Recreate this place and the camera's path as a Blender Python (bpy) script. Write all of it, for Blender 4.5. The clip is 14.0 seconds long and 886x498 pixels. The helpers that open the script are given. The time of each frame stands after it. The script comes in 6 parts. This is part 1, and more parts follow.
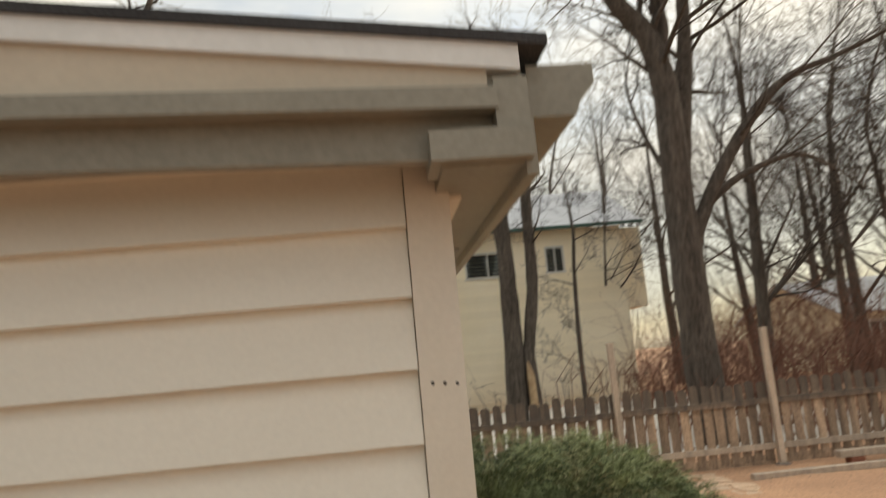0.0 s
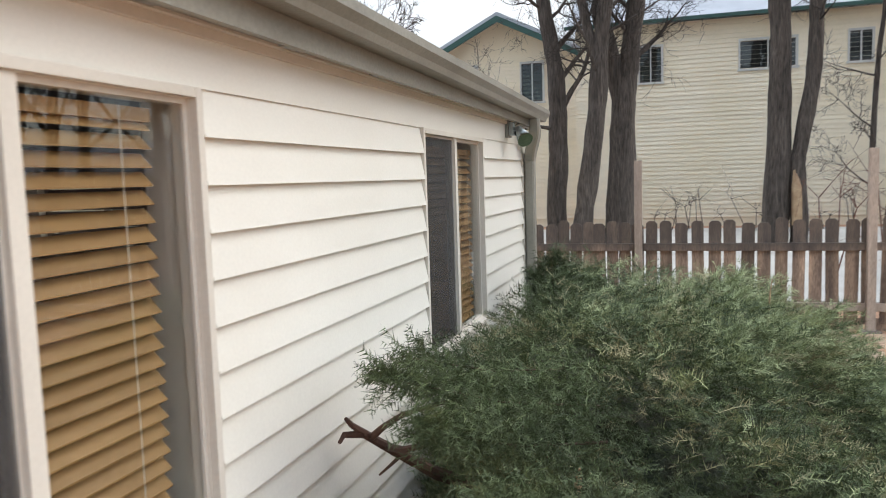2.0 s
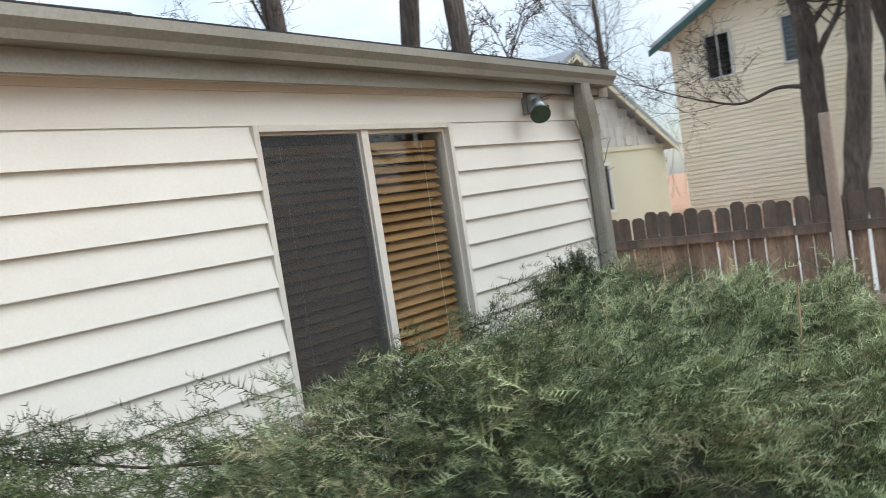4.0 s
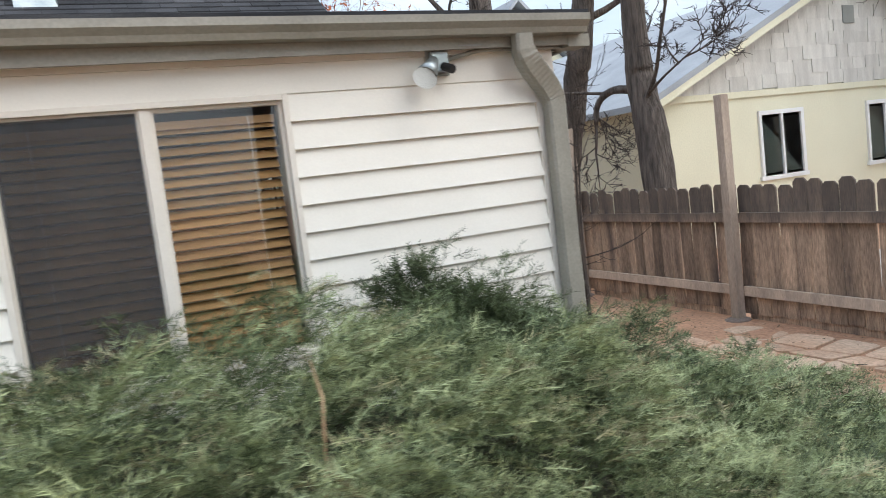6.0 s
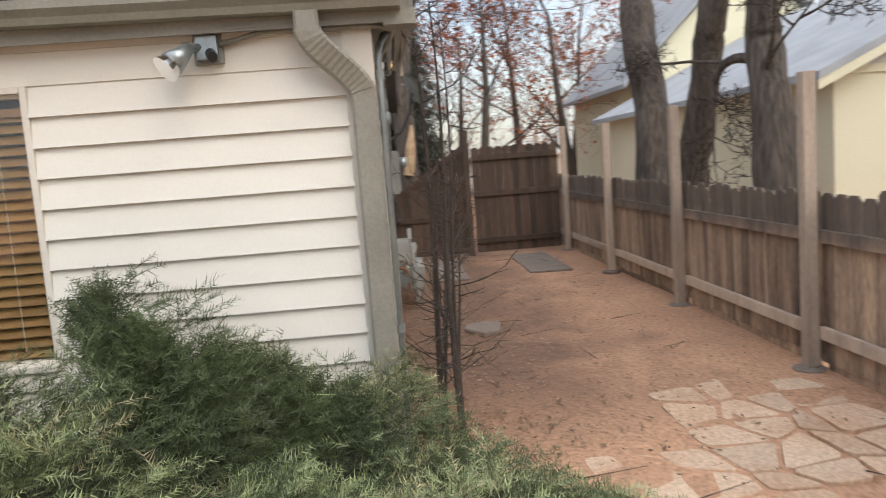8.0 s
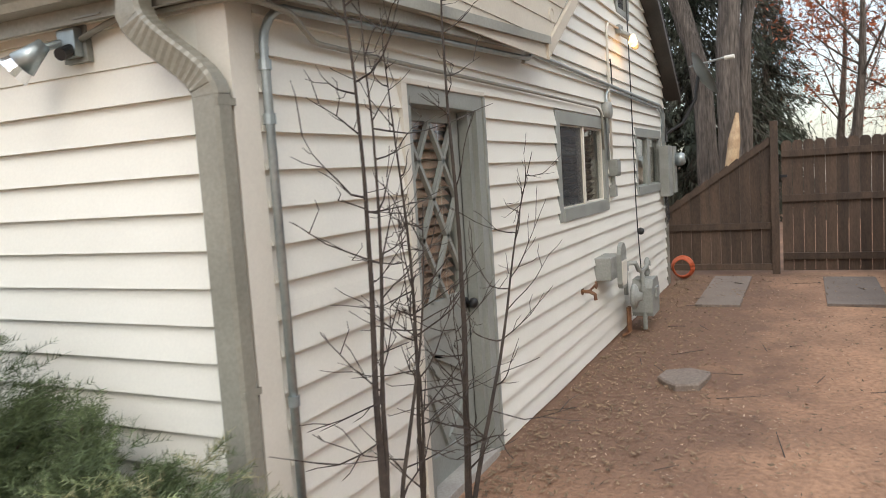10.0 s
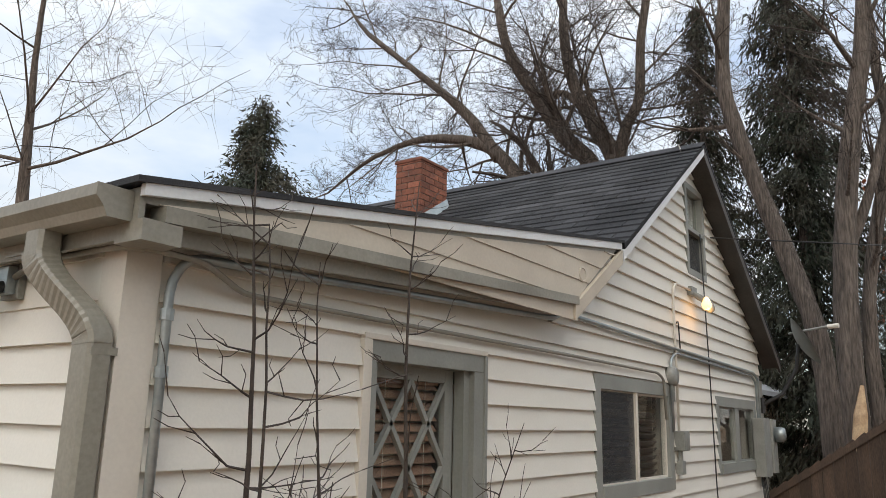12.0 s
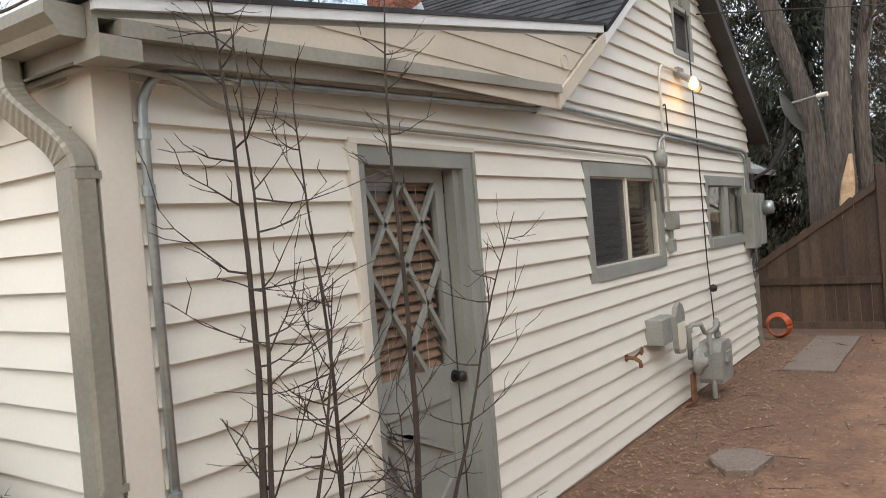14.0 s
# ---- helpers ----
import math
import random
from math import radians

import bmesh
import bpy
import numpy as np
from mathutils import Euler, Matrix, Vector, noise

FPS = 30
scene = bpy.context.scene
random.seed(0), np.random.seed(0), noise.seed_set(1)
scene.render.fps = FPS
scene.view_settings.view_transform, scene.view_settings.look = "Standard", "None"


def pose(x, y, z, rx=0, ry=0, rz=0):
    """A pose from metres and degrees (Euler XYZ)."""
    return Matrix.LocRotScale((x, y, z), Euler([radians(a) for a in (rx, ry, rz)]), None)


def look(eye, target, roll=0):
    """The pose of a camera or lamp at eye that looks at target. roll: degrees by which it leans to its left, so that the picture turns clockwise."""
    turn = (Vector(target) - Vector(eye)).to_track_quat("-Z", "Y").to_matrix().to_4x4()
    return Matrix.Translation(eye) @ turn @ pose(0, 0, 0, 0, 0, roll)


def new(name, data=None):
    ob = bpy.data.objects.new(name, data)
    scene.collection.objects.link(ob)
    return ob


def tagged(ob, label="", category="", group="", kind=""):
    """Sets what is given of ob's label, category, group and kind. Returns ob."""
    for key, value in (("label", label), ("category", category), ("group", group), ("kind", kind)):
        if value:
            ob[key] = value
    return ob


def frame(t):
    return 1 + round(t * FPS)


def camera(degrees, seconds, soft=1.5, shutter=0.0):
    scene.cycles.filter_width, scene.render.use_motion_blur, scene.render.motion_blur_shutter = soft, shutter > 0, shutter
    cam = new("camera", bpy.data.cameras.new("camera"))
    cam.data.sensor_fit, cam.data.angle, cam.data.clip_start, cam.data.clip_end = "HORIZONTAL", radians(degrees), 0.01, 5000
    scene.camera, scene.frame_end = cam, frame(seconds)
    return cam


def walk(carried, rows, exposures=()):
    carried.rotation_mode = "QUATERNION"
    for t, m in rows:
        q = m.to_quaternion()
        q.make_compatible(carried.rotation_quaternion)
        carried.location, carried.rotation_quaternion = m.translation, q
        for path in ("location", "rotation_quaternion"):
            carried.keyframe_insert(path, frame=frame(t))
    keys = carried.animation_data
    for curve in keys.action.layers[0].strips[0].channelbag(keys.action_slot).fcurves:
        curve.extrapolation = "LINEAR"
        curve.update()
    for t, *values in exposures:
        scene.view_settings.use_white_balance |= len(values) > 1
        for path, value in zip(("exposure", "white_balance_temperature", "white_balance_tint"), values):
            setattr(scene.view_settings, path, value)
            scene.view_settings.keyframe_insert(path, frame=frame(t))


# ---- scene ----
cam = camera(61.4, 14.0, soft=0.8, shutter=0.3)
PATH = [
    (0, (-0.117, -1.471, 1.958), (0.06, 0.498, 2.26), -5.2),
    (0.5, (0.246, -1.028, 1.871), (0.092, 0.966, 1.856), -2.7),
    (1, (0.555, -0.442, 1.855), (0.187, 1.516, 1.679), -1.0),
    (1.5, (0.902, 0.098, 1.85), (0.396, 2.024, 1.664), 0.7),
    (2, (1.228, 0.605, 1.837), (0.636, 2.506, 1.651), -1.8),
    (2.5, (1.512, 1.023, 1.826), (0.601, 2.796, 1.663), -5.7),
    (3, (1.803, 1.44, 1.699), (0.873, 3.206, 1.567), -10.3),
    (5.5, (3.342, 4.017, 1.648), (1.544, 4.874, 1.472), -5.4),
    (6, (3.468, 4.614, 1.629), (1.646, 5.418, 1.441), -6.9),
    (6.5, (3.47, 5.196, 1.647), (1.662, 6.012, 1.394), -6.3),
    (7, (3.487, 5.803, 1.658), (1.687, 6.633, 1.394), -5.2),
    (7.5, (3.419, 6.409, 1.652), (1.539, 7.045, 1.406), -6.3),
    (8, (3.3, 6.954, 1.659), (1.317, 7.067, 1.425), -4.4),
    (10.5, (1.595, 8.772, 1.645), (-0.136, 7.774, 1.567), -2.9),
    (11, (1.377, 8.915, 1.67), (-0.286, 7.814, 1.82), -0.7),
    (11.5, (1.314, 8.978, 1.729), (-0.28, 7.822, 2.082), 1.7),
    (12, (1.298, 8.995, 1.756), (-0.294, 7.869, 2.202), 1.4),
    (12.5, (1.284, 9.029, 1.739), (-0.352, 7.936, 2.097), -0.9),
    (13, (1.268, 9.037, 1.712), (-0.39, 7.93, 1.864), -3.2),
    (13.5, (1.267, 9.03, 1.69), (-0.387, 7.906, 1.72), -4.2),
    (14, (1.281, 9.03, 1.668), (-0.353, 7.878, 1.629), -4.6),
]
EXPOSURES = [(0, 0.22, 8700, 6), (0.4, 0.36, 8000, 7), (1.0, 0.42, 6600, 7), (2.0, 0.72, 6600, 7), (3.0, 0.56, 6500, 5), (5.5, 0.75, 6400, 7), (7.0, 0.75, 6700, 9), (8.0, 0.75, 7100, 11), (10.5, 0.98, 6800, 7), (11.0, 0.88, 6700, 7), (11.5, 0.64, 7000, 8), (12.5, 0.36, 7100, 8), (13.0, 0.46, 8100, 9), (14.0, 0.86, 7100, 9)]
walk(cam, [(t, look(eye, target, roll)) for t, eye, target, roll in PATH], EXPOSURES)

# ---- sky, sun, exposure ----
world = bpy.data.worlds.new("sky_world")
scene.world = world
world.use_nodes = True
wn, wl = world.node_tree.nodes, world.node_tree.links
wn.clear()
w_out = wn.new("ShaderNodeOutputWorld")
w_bg = wn.new("ShaderNodeBackground")
w_sky = wn.new("ShaderNodeTexSky")
w_sky.sky_type, w_sky.sun_disc = "NISHITA", False
SUN_EL, SUN_AZ = radians(38), radians(60)
w_sky.sun_elevation, w_sky.sun_rotation = SUN_EL, SUN_AZ
w_tc = wn.new("ShaderNodeTexCoord")
w_map = wn.new("ShaderNodeMapping")
w_map.inputs["Scale"].default_value = (1.0, 1.0, 2.6)
w_noise = wn.new("ShaderNodeTexNoise")
w_noise.inputs["Scale"].default_value = 1.7
w_noise.inputs["Detail"].default_value = 6
w_noise.inputs["Roughness"].default_value = 0.55
w_ramp = wn.new("ShaderNodeValToRGB")
w_ramp.color_ramp.elements[0].position, w_ramp.color_ramp.elements[1].position = 0.40, 0.66
w_ramp.color_ramp.elements[0].color = (0.25, 0.25, 0.25, 1)
w_cloud = wn.new("ShaderNodeMixRGB")
w_cloud.inputs["Color2"].default_value = (5.3, 5.6, 6.15, 1)
wl.new(w_tc.outputs["Generated"], w_map.inputs["Vector"])
wl.new(w_map.outputs["Vector"], w_noise.inputs["Vector"])
wl.new(w_noise.outputs["Fac"], w_ramp.inputs["Fac"])
wl.new(w_ramp.outputs["Color"], w_cloud.inputs["Fac"])
wl.new(w_sky.outputs["Color"], w_cloud.inputs["Color1"])
# an overcast sky is brighter overhead than at the horizon
w_sep = wn.new("ShaderNodeSeparateXYZ")
w_lift = wn.new("ShaderNodeMapRange")
w_lift.inputs["From Min"].default_value, w_lift.inputs["From Max"].default_value = 0.0, 1.0
w_lift.inputs["To Min"].default_value, w_lift.inputs["To Max"].default_value = 0.72, 2.3
w_mul = wn.new("ShaderNodeVectorMath")
w_mul.operation = "SCALE"
wl.new(w_tc.outputs["Generated"], w_sep.inputs["Vector"])
wl.new(w_sep.outputs["Z"], w_lift.inputs["Value"])
wl.new(w_cloud.outputs["Color"], w_mul.inputs["Vector"])
wl.new(w_lift.outputs["Result"], w_mul.inputs["Scale"])
wl.new(w_mul.outputs["Vector"], w_bg.inputs["Color"])
w_bg.inputs["Strength"].default_value = 0.122
wl.new(w_bg.outputs["Background"], w_out.inputs["Surface"])

sun_data = bpy.data.lights.new("sun", "SUN")
sun_data.energy, sun_data.angle, sun_data.color = 1.15, radians(50), (1.0, 0.95, 0.88)
sun = new("sun", sun_data)
sun.matrix_world = look((30 * math.sin(SUN_AZ) * math.cos(SUN_EL), 30 * math.cos(SUN_AZ) * math.cos(SUN_EL), 30 * math.sin(SUN_EL)), (0, 0, 0))


# ---- materials ----
def mat(name, base, rough=0.7, var=0.15, scale=6.0, fine=60.0, bump=0.15, second=None, metal=0.0, stretch=None, island=0.0, objvar=0.0, amount=0.5, bump_dist=0.004):
    """A surface with colour variation at two scales, fine relief, and a shift from piece to piece."""
    m = bpy.data.materials.new(name)
    m.use_nodes = True
    n, l = m.node_tree.nodes, m.node_tree.links
    b = n["Principled BSDF"]
    b.inputs["Roughness"].default_value, b.inputs["Metallic"].default_value = rough, metal
    tc = n.new("ShaderNodeTexCoord")
    mp = n.new("ShaderNodeMapping")
    mp.inputs["Scale"].default_value = stretch or (1, 1, 1)
    l.new(tc.outputs["Object"], mp.inputs["Vector"])
    n1, n2 = n.new("ShaderNodeTexNoise"), n.new("ShaderNodeTexNoise")
    n1.inputs["Scale"].default_value, n1.inputs["Detail"].default_value = scale, 5
    n2.inputs["Scale"].default_value, n2.inputs["Detail"].default_value = fine, 4
    for k in (n1, n2):
        l.new(mp.outputs["Vector"], k.inputs["Vector"])
    sec = second or tuple(c * (1 - var * 2.2) for c in base)
    mx = n.new("ShaderNodeMixRGB")
    mx.inputs["Color1"].default_value, mx.inputs["Color2"].default_value = (*base, 1), (*sec, 1)
    rp = n.new("ShaderNodeValToRGB")
    rp.color_ramp.elements[0].position, rp.color_ramp.elements[1].position = 0.5 - 0.3 * amount, 0.5 + 0.4 * amount + 0.05
    l.new(n1.outputs["Fac"], rp.inputs["Fac"])
    l.new(rp.outputs["Color"], mx.inputs["Fac"])
    hs = n.new("ShaderNodeHueSaturation")
    l.new(mx.outputs["Color"], hs.inputs["Color"])
    mr = n.new("ShaderNodeMapRange")
    mr.inputs["From Min"].default_value, mr.inputs["From Max"].default_value = 0.3, 0.7
    mr.inputs["To Min"].default_value, mr.inputs["To Max"].default_value = 1 - var, 1 + var
    l.new(n2.outputs["Fac"], mr.inputs["Value"])
    value = mr.outputs["Result"]
    for amt, node, sock in ((objvar, "ShaderNodeObjectInfo", "Random"), (island, "ShaderNodeNewGeometry", "Random Per Island")):
        if amt:
            src = n.new(node)
            r = n.new("ShaderNodeMapRange")
            r.inputs["To Min"].default_value, r.inputs["To Max"].default_value = 1 - amt, 1 + amt
            l.new(src.outputs[sock], r.inputs["Value"])
            mul = n.new("ShaderNodeMath")
            mul.operation = "MULTIPLY"
            l.new(value, mul.inputs[0])
            l.new(r.outputs["Result"], mul.inputs[1])
            value = mul.outputs["Value"]
    l.new(value, hs.inputs["Value"])
    l.new(hs.outputs["Color"], b.inputs["Base Color"])
    if bump:
        bp = n.new("ShaderNodeBump")
        bp.inputs["Strength"].default_value, bp.inputs["Distance"].default_value = bump, bump_dist
        l.new(n2.outputs["Fac"], bp.inputs["Height"])
        l.new(bp.outputs["Normal"], b.inputs["Normal"])
    return m


M_SIDING = mat("cream_vinyl_siding", (0.77, 0.745, 0.675), 0.5, 0.025, 1.3, 90, 0.08, second=(0.70, 0.67, 0.595), objvar=0.02, amount=0.9)
M_TRIM_LIGHT = mat("cream_painted_trim", (0.70, 0.66, 0.585), 0.5, 0.03, 2.0, 80, 0.08, second=(0.62, 0.575, 0.50))
M_TRIM_GREY = mat("grey_green_paint", (0.285, 0.272, 0.228), 0.42, 0.10, 2.5, 70, 0.12, second=(0.20, 0.19, 0.158))
M_TRIM_SHADED = mat("shaded_trim_tone", (0.07, 0.063, 0.055), 0.6, 0.15, 3, 60, 0.15, second=(0.04, 0.036, 0.032))
M_TRIM_BLUE = mat("blue_grey_paint", (0.29, 0.30, 0.275), 0.5, 0.06, 3, 70, 0.1, second=(0.22, 0.228, 0.208))
M_BOX = mat("beige_panel_and_shade", (0.56, 0.50, 0.41), 0.55, 0.04, 2.2, 70, 0.1, second=(0.48, 0.42, 0.34), objvar=0.02)
M_FASCIA = mat("white_metal_fascia", (0.74, 0.76, 0.77), 0.4, 0.04, 3, 60, 0.05, second=(0.60, 0.62, 0.62))
# dark tone that stands in for the lack of light indoors
M_UNLIT_ROOM = mat("unlit_interior", (0.10, 0.09, 0.08), 0.9, 0.05)
M_CONCRETE = mat("rough_concrete", (0.42, 0.39, 0.35), 0.9, 0.12, 3, 60, 0.4, second=(0.30, 0.27, 0.24))
M_SHINGLE = mat("charcoal_asphalt_shingle", (0.018, 0.019, 0.022), 0.95, 0.25, 1.4, 180, 0.6, second=(0.055, 0.056, 0.06), objvar=0.45, island=0.4)
M_SHINGLE_GREY = mat("pale_grey_shingle", (0.47, 0.49, 0.52), 0.9, 0.12, 1.2, 90, 0.4, second=(0.37, 0.39, 0.42), island=0.1)
M_SHINGLE_BLUE = mat("blue_grey_shingle", (0.41, 0.435, 0.455), 0.9, 0.12, 1.5, 90, 0.4, second=(0.31, 0.33, 0.355), island=0.12)
M_EARTH = mat("dry_red_earth", (0.56, 0.325, 0.195), 0.95, 0.25, 0.7, 28, 0.8, second=(0.32, 0.175, 0.11), amount=0.9, bump_dist=0.02)
M_FENCE = mat("weathered_fence_wood", (0.41, 0.292, 0.205), 0.85, 0.4, 1.3, 22, 0.6, second=(0.10, 0.073, 0.06), stretch=(6, 6, 0.7), objvar=0.36, amount=0.42)
M_GREYBLIND = mat("dim_grey_blind", (0.13, 0.125, 0.115), 0.6, 0.1)
M_GREYFRAME = mat("grey_window_frame", (0.55, 0.55, 0.52), 0.5, 0.03)
M_POST = mat("weathered_post_wood", (0.52, 0.415, 0.325), 0.85, 0.2, 1.6, 26, 0.5, second=(0.33, 0.265, 0.215), stretch=(6, 6, 0.8), objvar=0.15)
M_GATE = mat("brown_gate_wood", (0.105, 0.068, 0.046), 0.85, 0.3, 1.6, 26, 0.5, second=(0.045, 0.032, 0.025), stretch=(6, 6, 0.9), objvar=0.3, amount=0.8)
M_BARK = mat("grey_brown_bark", (0.125, 0.102, 0.085), 0.95, 0.55, 2.2, 11, 1.0, second=(0.055, 0.044, 0.037), stretch=(3, 3, 0.35), amount=0.6, bump_dist=0.06)
M_TWIG = mat("dark_bare_twigs", (0.055, 0.043, 0.036), 0.9, 0.2, 4, 30, 0.2)
M_REDTWIG = mat("rusty_twigs", (0.20, 0.095, 0.065), 0.9, 0.2, 4, 30, 0.2)
M_SAPLING = mat("dark_sapling_bark", (0.036, 0.027, 0.023), 0.75, 0.25, 8, 60, 0.3, second=(0.07, 0.052, 0.04))
M_JUNIPER = mat("juniper_green", (0.108, 0.14, 0.056), 0.75, 0.2, 1.8, 30, 0, second=(0.04, 0.058, 0.028), island=0.5, amount=0.6)
M_JUNIPER_DRY = mat("juniper_yellowed", (0.38, 0.37, 0.20), 0.8, 0.2, 2.2, 30, 0, second=(0.20, 0.15, 0.09), island=0.4, amount=0.7)
M_JUNIPER_LIGHT = mat("juniper_new_growth", (0.37, 0.41, 0.21), 0.75, 0.2, 1.8, 30, 0, second=(0.17, 0.225, 0.10), island=0.4, amount=0.6)
M_JUNIPER_CORE = mat("juniper_shade_core", (0.03, 0.04, 0.022), 0.95, 0.3, 6, 40, 0.8, second=(0.045, 0.03, 0.018), bump_dist=0.05)
M_ROOT = mat("reddish_bare_wood", (0.10, 0.05, 0.034), 0.85, 0.25, 8, 50, 0.4, second=(0.055, 0.03, 0.022))
M_NEEDLE = mat("spruce_needles", (0.026, 0.036, 0.022), 0.8, 0.25, 0.8, 20, 0, second=(0.055, 0.045, 0.032), island=0.4)
M_TAN = mat("tan_house_siding", (0.82, 0.74, 0.58), 0.7, 0.05, 0.6, 30, 0.1, second=(0.76, 0.67, 0.49), objvar=0.04)
M_YELLOW = mat("pale_yellow_stucco", (0.76, 0.73, 0.55), 0.9, 0.05, 0.7, 40, 0.25, second=(0.69, 0.66, 0.49))
M_SHAKE = mat("pale_shake", (0.66, 0.64, 0.58), 0.85, 0.08, 2.0, 30, 0.3, second=(0.52, 0.50, 0.45), objvar=0.10, stretch=(4, 4, 1))
M_WHITE = mat("white_window_vinyl", (0.80, 0.80, 0.78), 0.4, 0.02, 3, 60, 0)
M_GREENTRIM = mat("dark_green_trim", (0.03, 0.085, 0.07), 0.5, 0.05)
M_BLIND = mat("wooden_blind_slat", (0.34, 0.195, 0.075), 0.5, 0.1, 3, 60, 0.05, second=(0.25, 0.135, 0.05), stretch=(4, 0.5, 4), objvar=0.08)
M_BROWNBLIND = mat("brown_blind_slat", (0.36, 0.22, 0.155), 0.6, 0.1, 3, 60, 0.05, second=(0.28, 0.165, 0.115), objvar=0.08)
M_BRICK = mat("orange_red_brick", (0.27, 0.10, 0.06), 0.9, 0.25, 8, 60, 0.4, second=(0.15, 0.062, 0.045), objvar=0.28)
M_MORTAR = mat("grey_mortar", (0.30, 0.25, 0.22), 0.95, 0.1)
M_GALV = mat("galvanised_steel", (0.42, 0.46, 0.46), 0.38, 0.08, 6, 60, 0.05, second=(0.26, 0.31, 0.33), metal=0.7)
M_METER = mat("grey_meter_paint", (0.28, 0.285, 0.265), 0.5, 0.1, 6, 60, 0.08, second=(0.20, 0.205, 0.185))
M_BLACK = mat("black_rubber", (0.015, 0.015, 0.016), 0.5, 0.1)
M_RUST = mat("rusted_brass", (0.24, 0.12, 0.06), 0.55, 0.2, 20, 80, 0.3, second=(0.12, 0.06, 0.04), metal=0.4)
M_ORANGE = mat("orange_hose", (0.50, 0.10, 0.035), 0.45, 0.08)
M_SLAB = mat("earth_stained_concrete", (0.23, 0.19, 0.16), 0.9, 0.2, 2.5, 50, 0.5, second=(0.17, 0.125, 0.10), amount=0.8)
M_FLAG = mat("pale_flagstone", (0.57, 0.42, 0.30), 0.9, 0.2, 2, 40, 0.5, second=(0.48, 0.30, 0.19), objvar=0.14)
M_CHROME = mat("polished_reflector", (0.85, 0.86, 0.88), 0.12, 0.02, metal=1.0, bump=0)
M_BOUNCE = mat("pale_bounce_slab", (0.60, 0.58, 0.53), 0.9, 0.08, 0.8, 40, 0.3, second=(0.50, 0.47, 0.42))
M_LEAF_DRY = mat("dry_brown_leaf", (0.25, 0.165, 0.10), 0.8, 0.2, island=0.45, bump=0)
M_LEAF_RED = mat("rusty_red_leaf", (0.42, 0.12, 0.05), 0.8, 0.2, island=0.4, bump=0)
M_STUMP = mat("bare_split_wood", (0.50, 0.36, 0.22), 0.8, 0.2, 5, 40, 0.3, second=(0.30, 0.18, 0.10))


def glass_mat(name, tint=(1, 1, 1), mirror=0.25):
    """A thin pane: it lets the view through and mirrors more the more slantwise it is seen."""
    m = bpy.data.materials.new(name)
    m.use_nodes = True
    n, l = m.node_tree.nodes, m.node_tree.links
    n.clear()
    out, mix = n.new("ShaderNodeOutputMaterial"), n.new("ShaderNodeMixShader")
    tr, gl, fr = n.new("ShaderNodeBsdfTransparent"), n.new("ShaderNodeBsdfGlossy"), n.new("ShaderNodeLayerWeight")
    pw, ml = n.new("ShaderNodeMath"), n.new("ShaderNodeMath")
    pw.operation, ml.operation = "POWER", "MULTIPLY_ADD"
    pw.inputs[1].default_value, ml.inputs[1].default_value, ml.inputs[2].default_value = 4.0, 0.6, mirror
    fr.inputs["Blend"].default_value = 0.5
    tr.inputs["Color"].default_value = (*tint, 1)
    gl.inputs["Roughness"].default_value = 0.01
    l.new(fr.outputs["Facing"], pw.inputs[0])
    l.new(pw.outputs["Value"], ml.inputs[0])
    l.new(ml.outputs["Value"], mix.inputs["Fac"])
    l.new(tr.outputs["BSDF"], mix.inputs[1])
    l.new(gl.outputs["BSDF"], mix.inputs[2])
    l.new(mix.outputs["Shader"], out.inputs["Surface"])
    return m


M_GLASS = glass_mat("window_glass", (0.97, 0.98, 0.97), 0.06)
M_GLASS_DARK = glass_mat("dim_window_glass", (0.55, 0.6, 0.62), 0.09)


def screen_mat():
    """Dark insect mesh that dims what lies behind it."""
    m = bpy.data.materials.new("dark_insect_screen")
    m.use_nodes = True
    n, l = m.node_tree.nodes, m.node_tree.links
    b, out = n["Principled BSDF"], n["Material Output"]
    b.inputs["Base Color"].default_value, b.inputs["Roughness"].default_value = (0.055, 0.056, 0.06, 1), 0.8
    tr, mix = n.new("ShaderNodeBsdfTransparent"), n.new("ShaderNodeMixShader")
    mix.inputs["Fac"].default_value = 0.42
    l.new(tr.outputs["BSDF"], mix.inputs[1])
    l.new(b.outputs["BSDF"], mix.inputs[2])
    l.new(mix.outputs["Shader"], out.inputs["Surface"])
    return m


M_SCREEN = screen_mat()
lamp_m = bpy.data.materials.new("glowing_warm_bulb")
lamp_m.use_nodes = True
lamp_m.node_tree.nodes["Principled BSDF"].inputs["Emission Color"].default_value = (1.0, 0.58, 0.20, 1)
lamp_m.node_tree.nodes["Principled BSDF"].inputs["Emission Strength"].default_value = 0.9
M_BULB = lamp_m


for m_ in (M_FENCE, M_BARK):
    # grain that differs from piece to piece
    g_ = m_.node_tree.nodes.new("ShaderNodeNewGeometry")
    mp_ = next(k for k in m_.node_tree.nodes if k.type == "MAPPING")
    m_.node_tree.links.new(g_.outputs["Position"], mp_.inputs["Vector"])
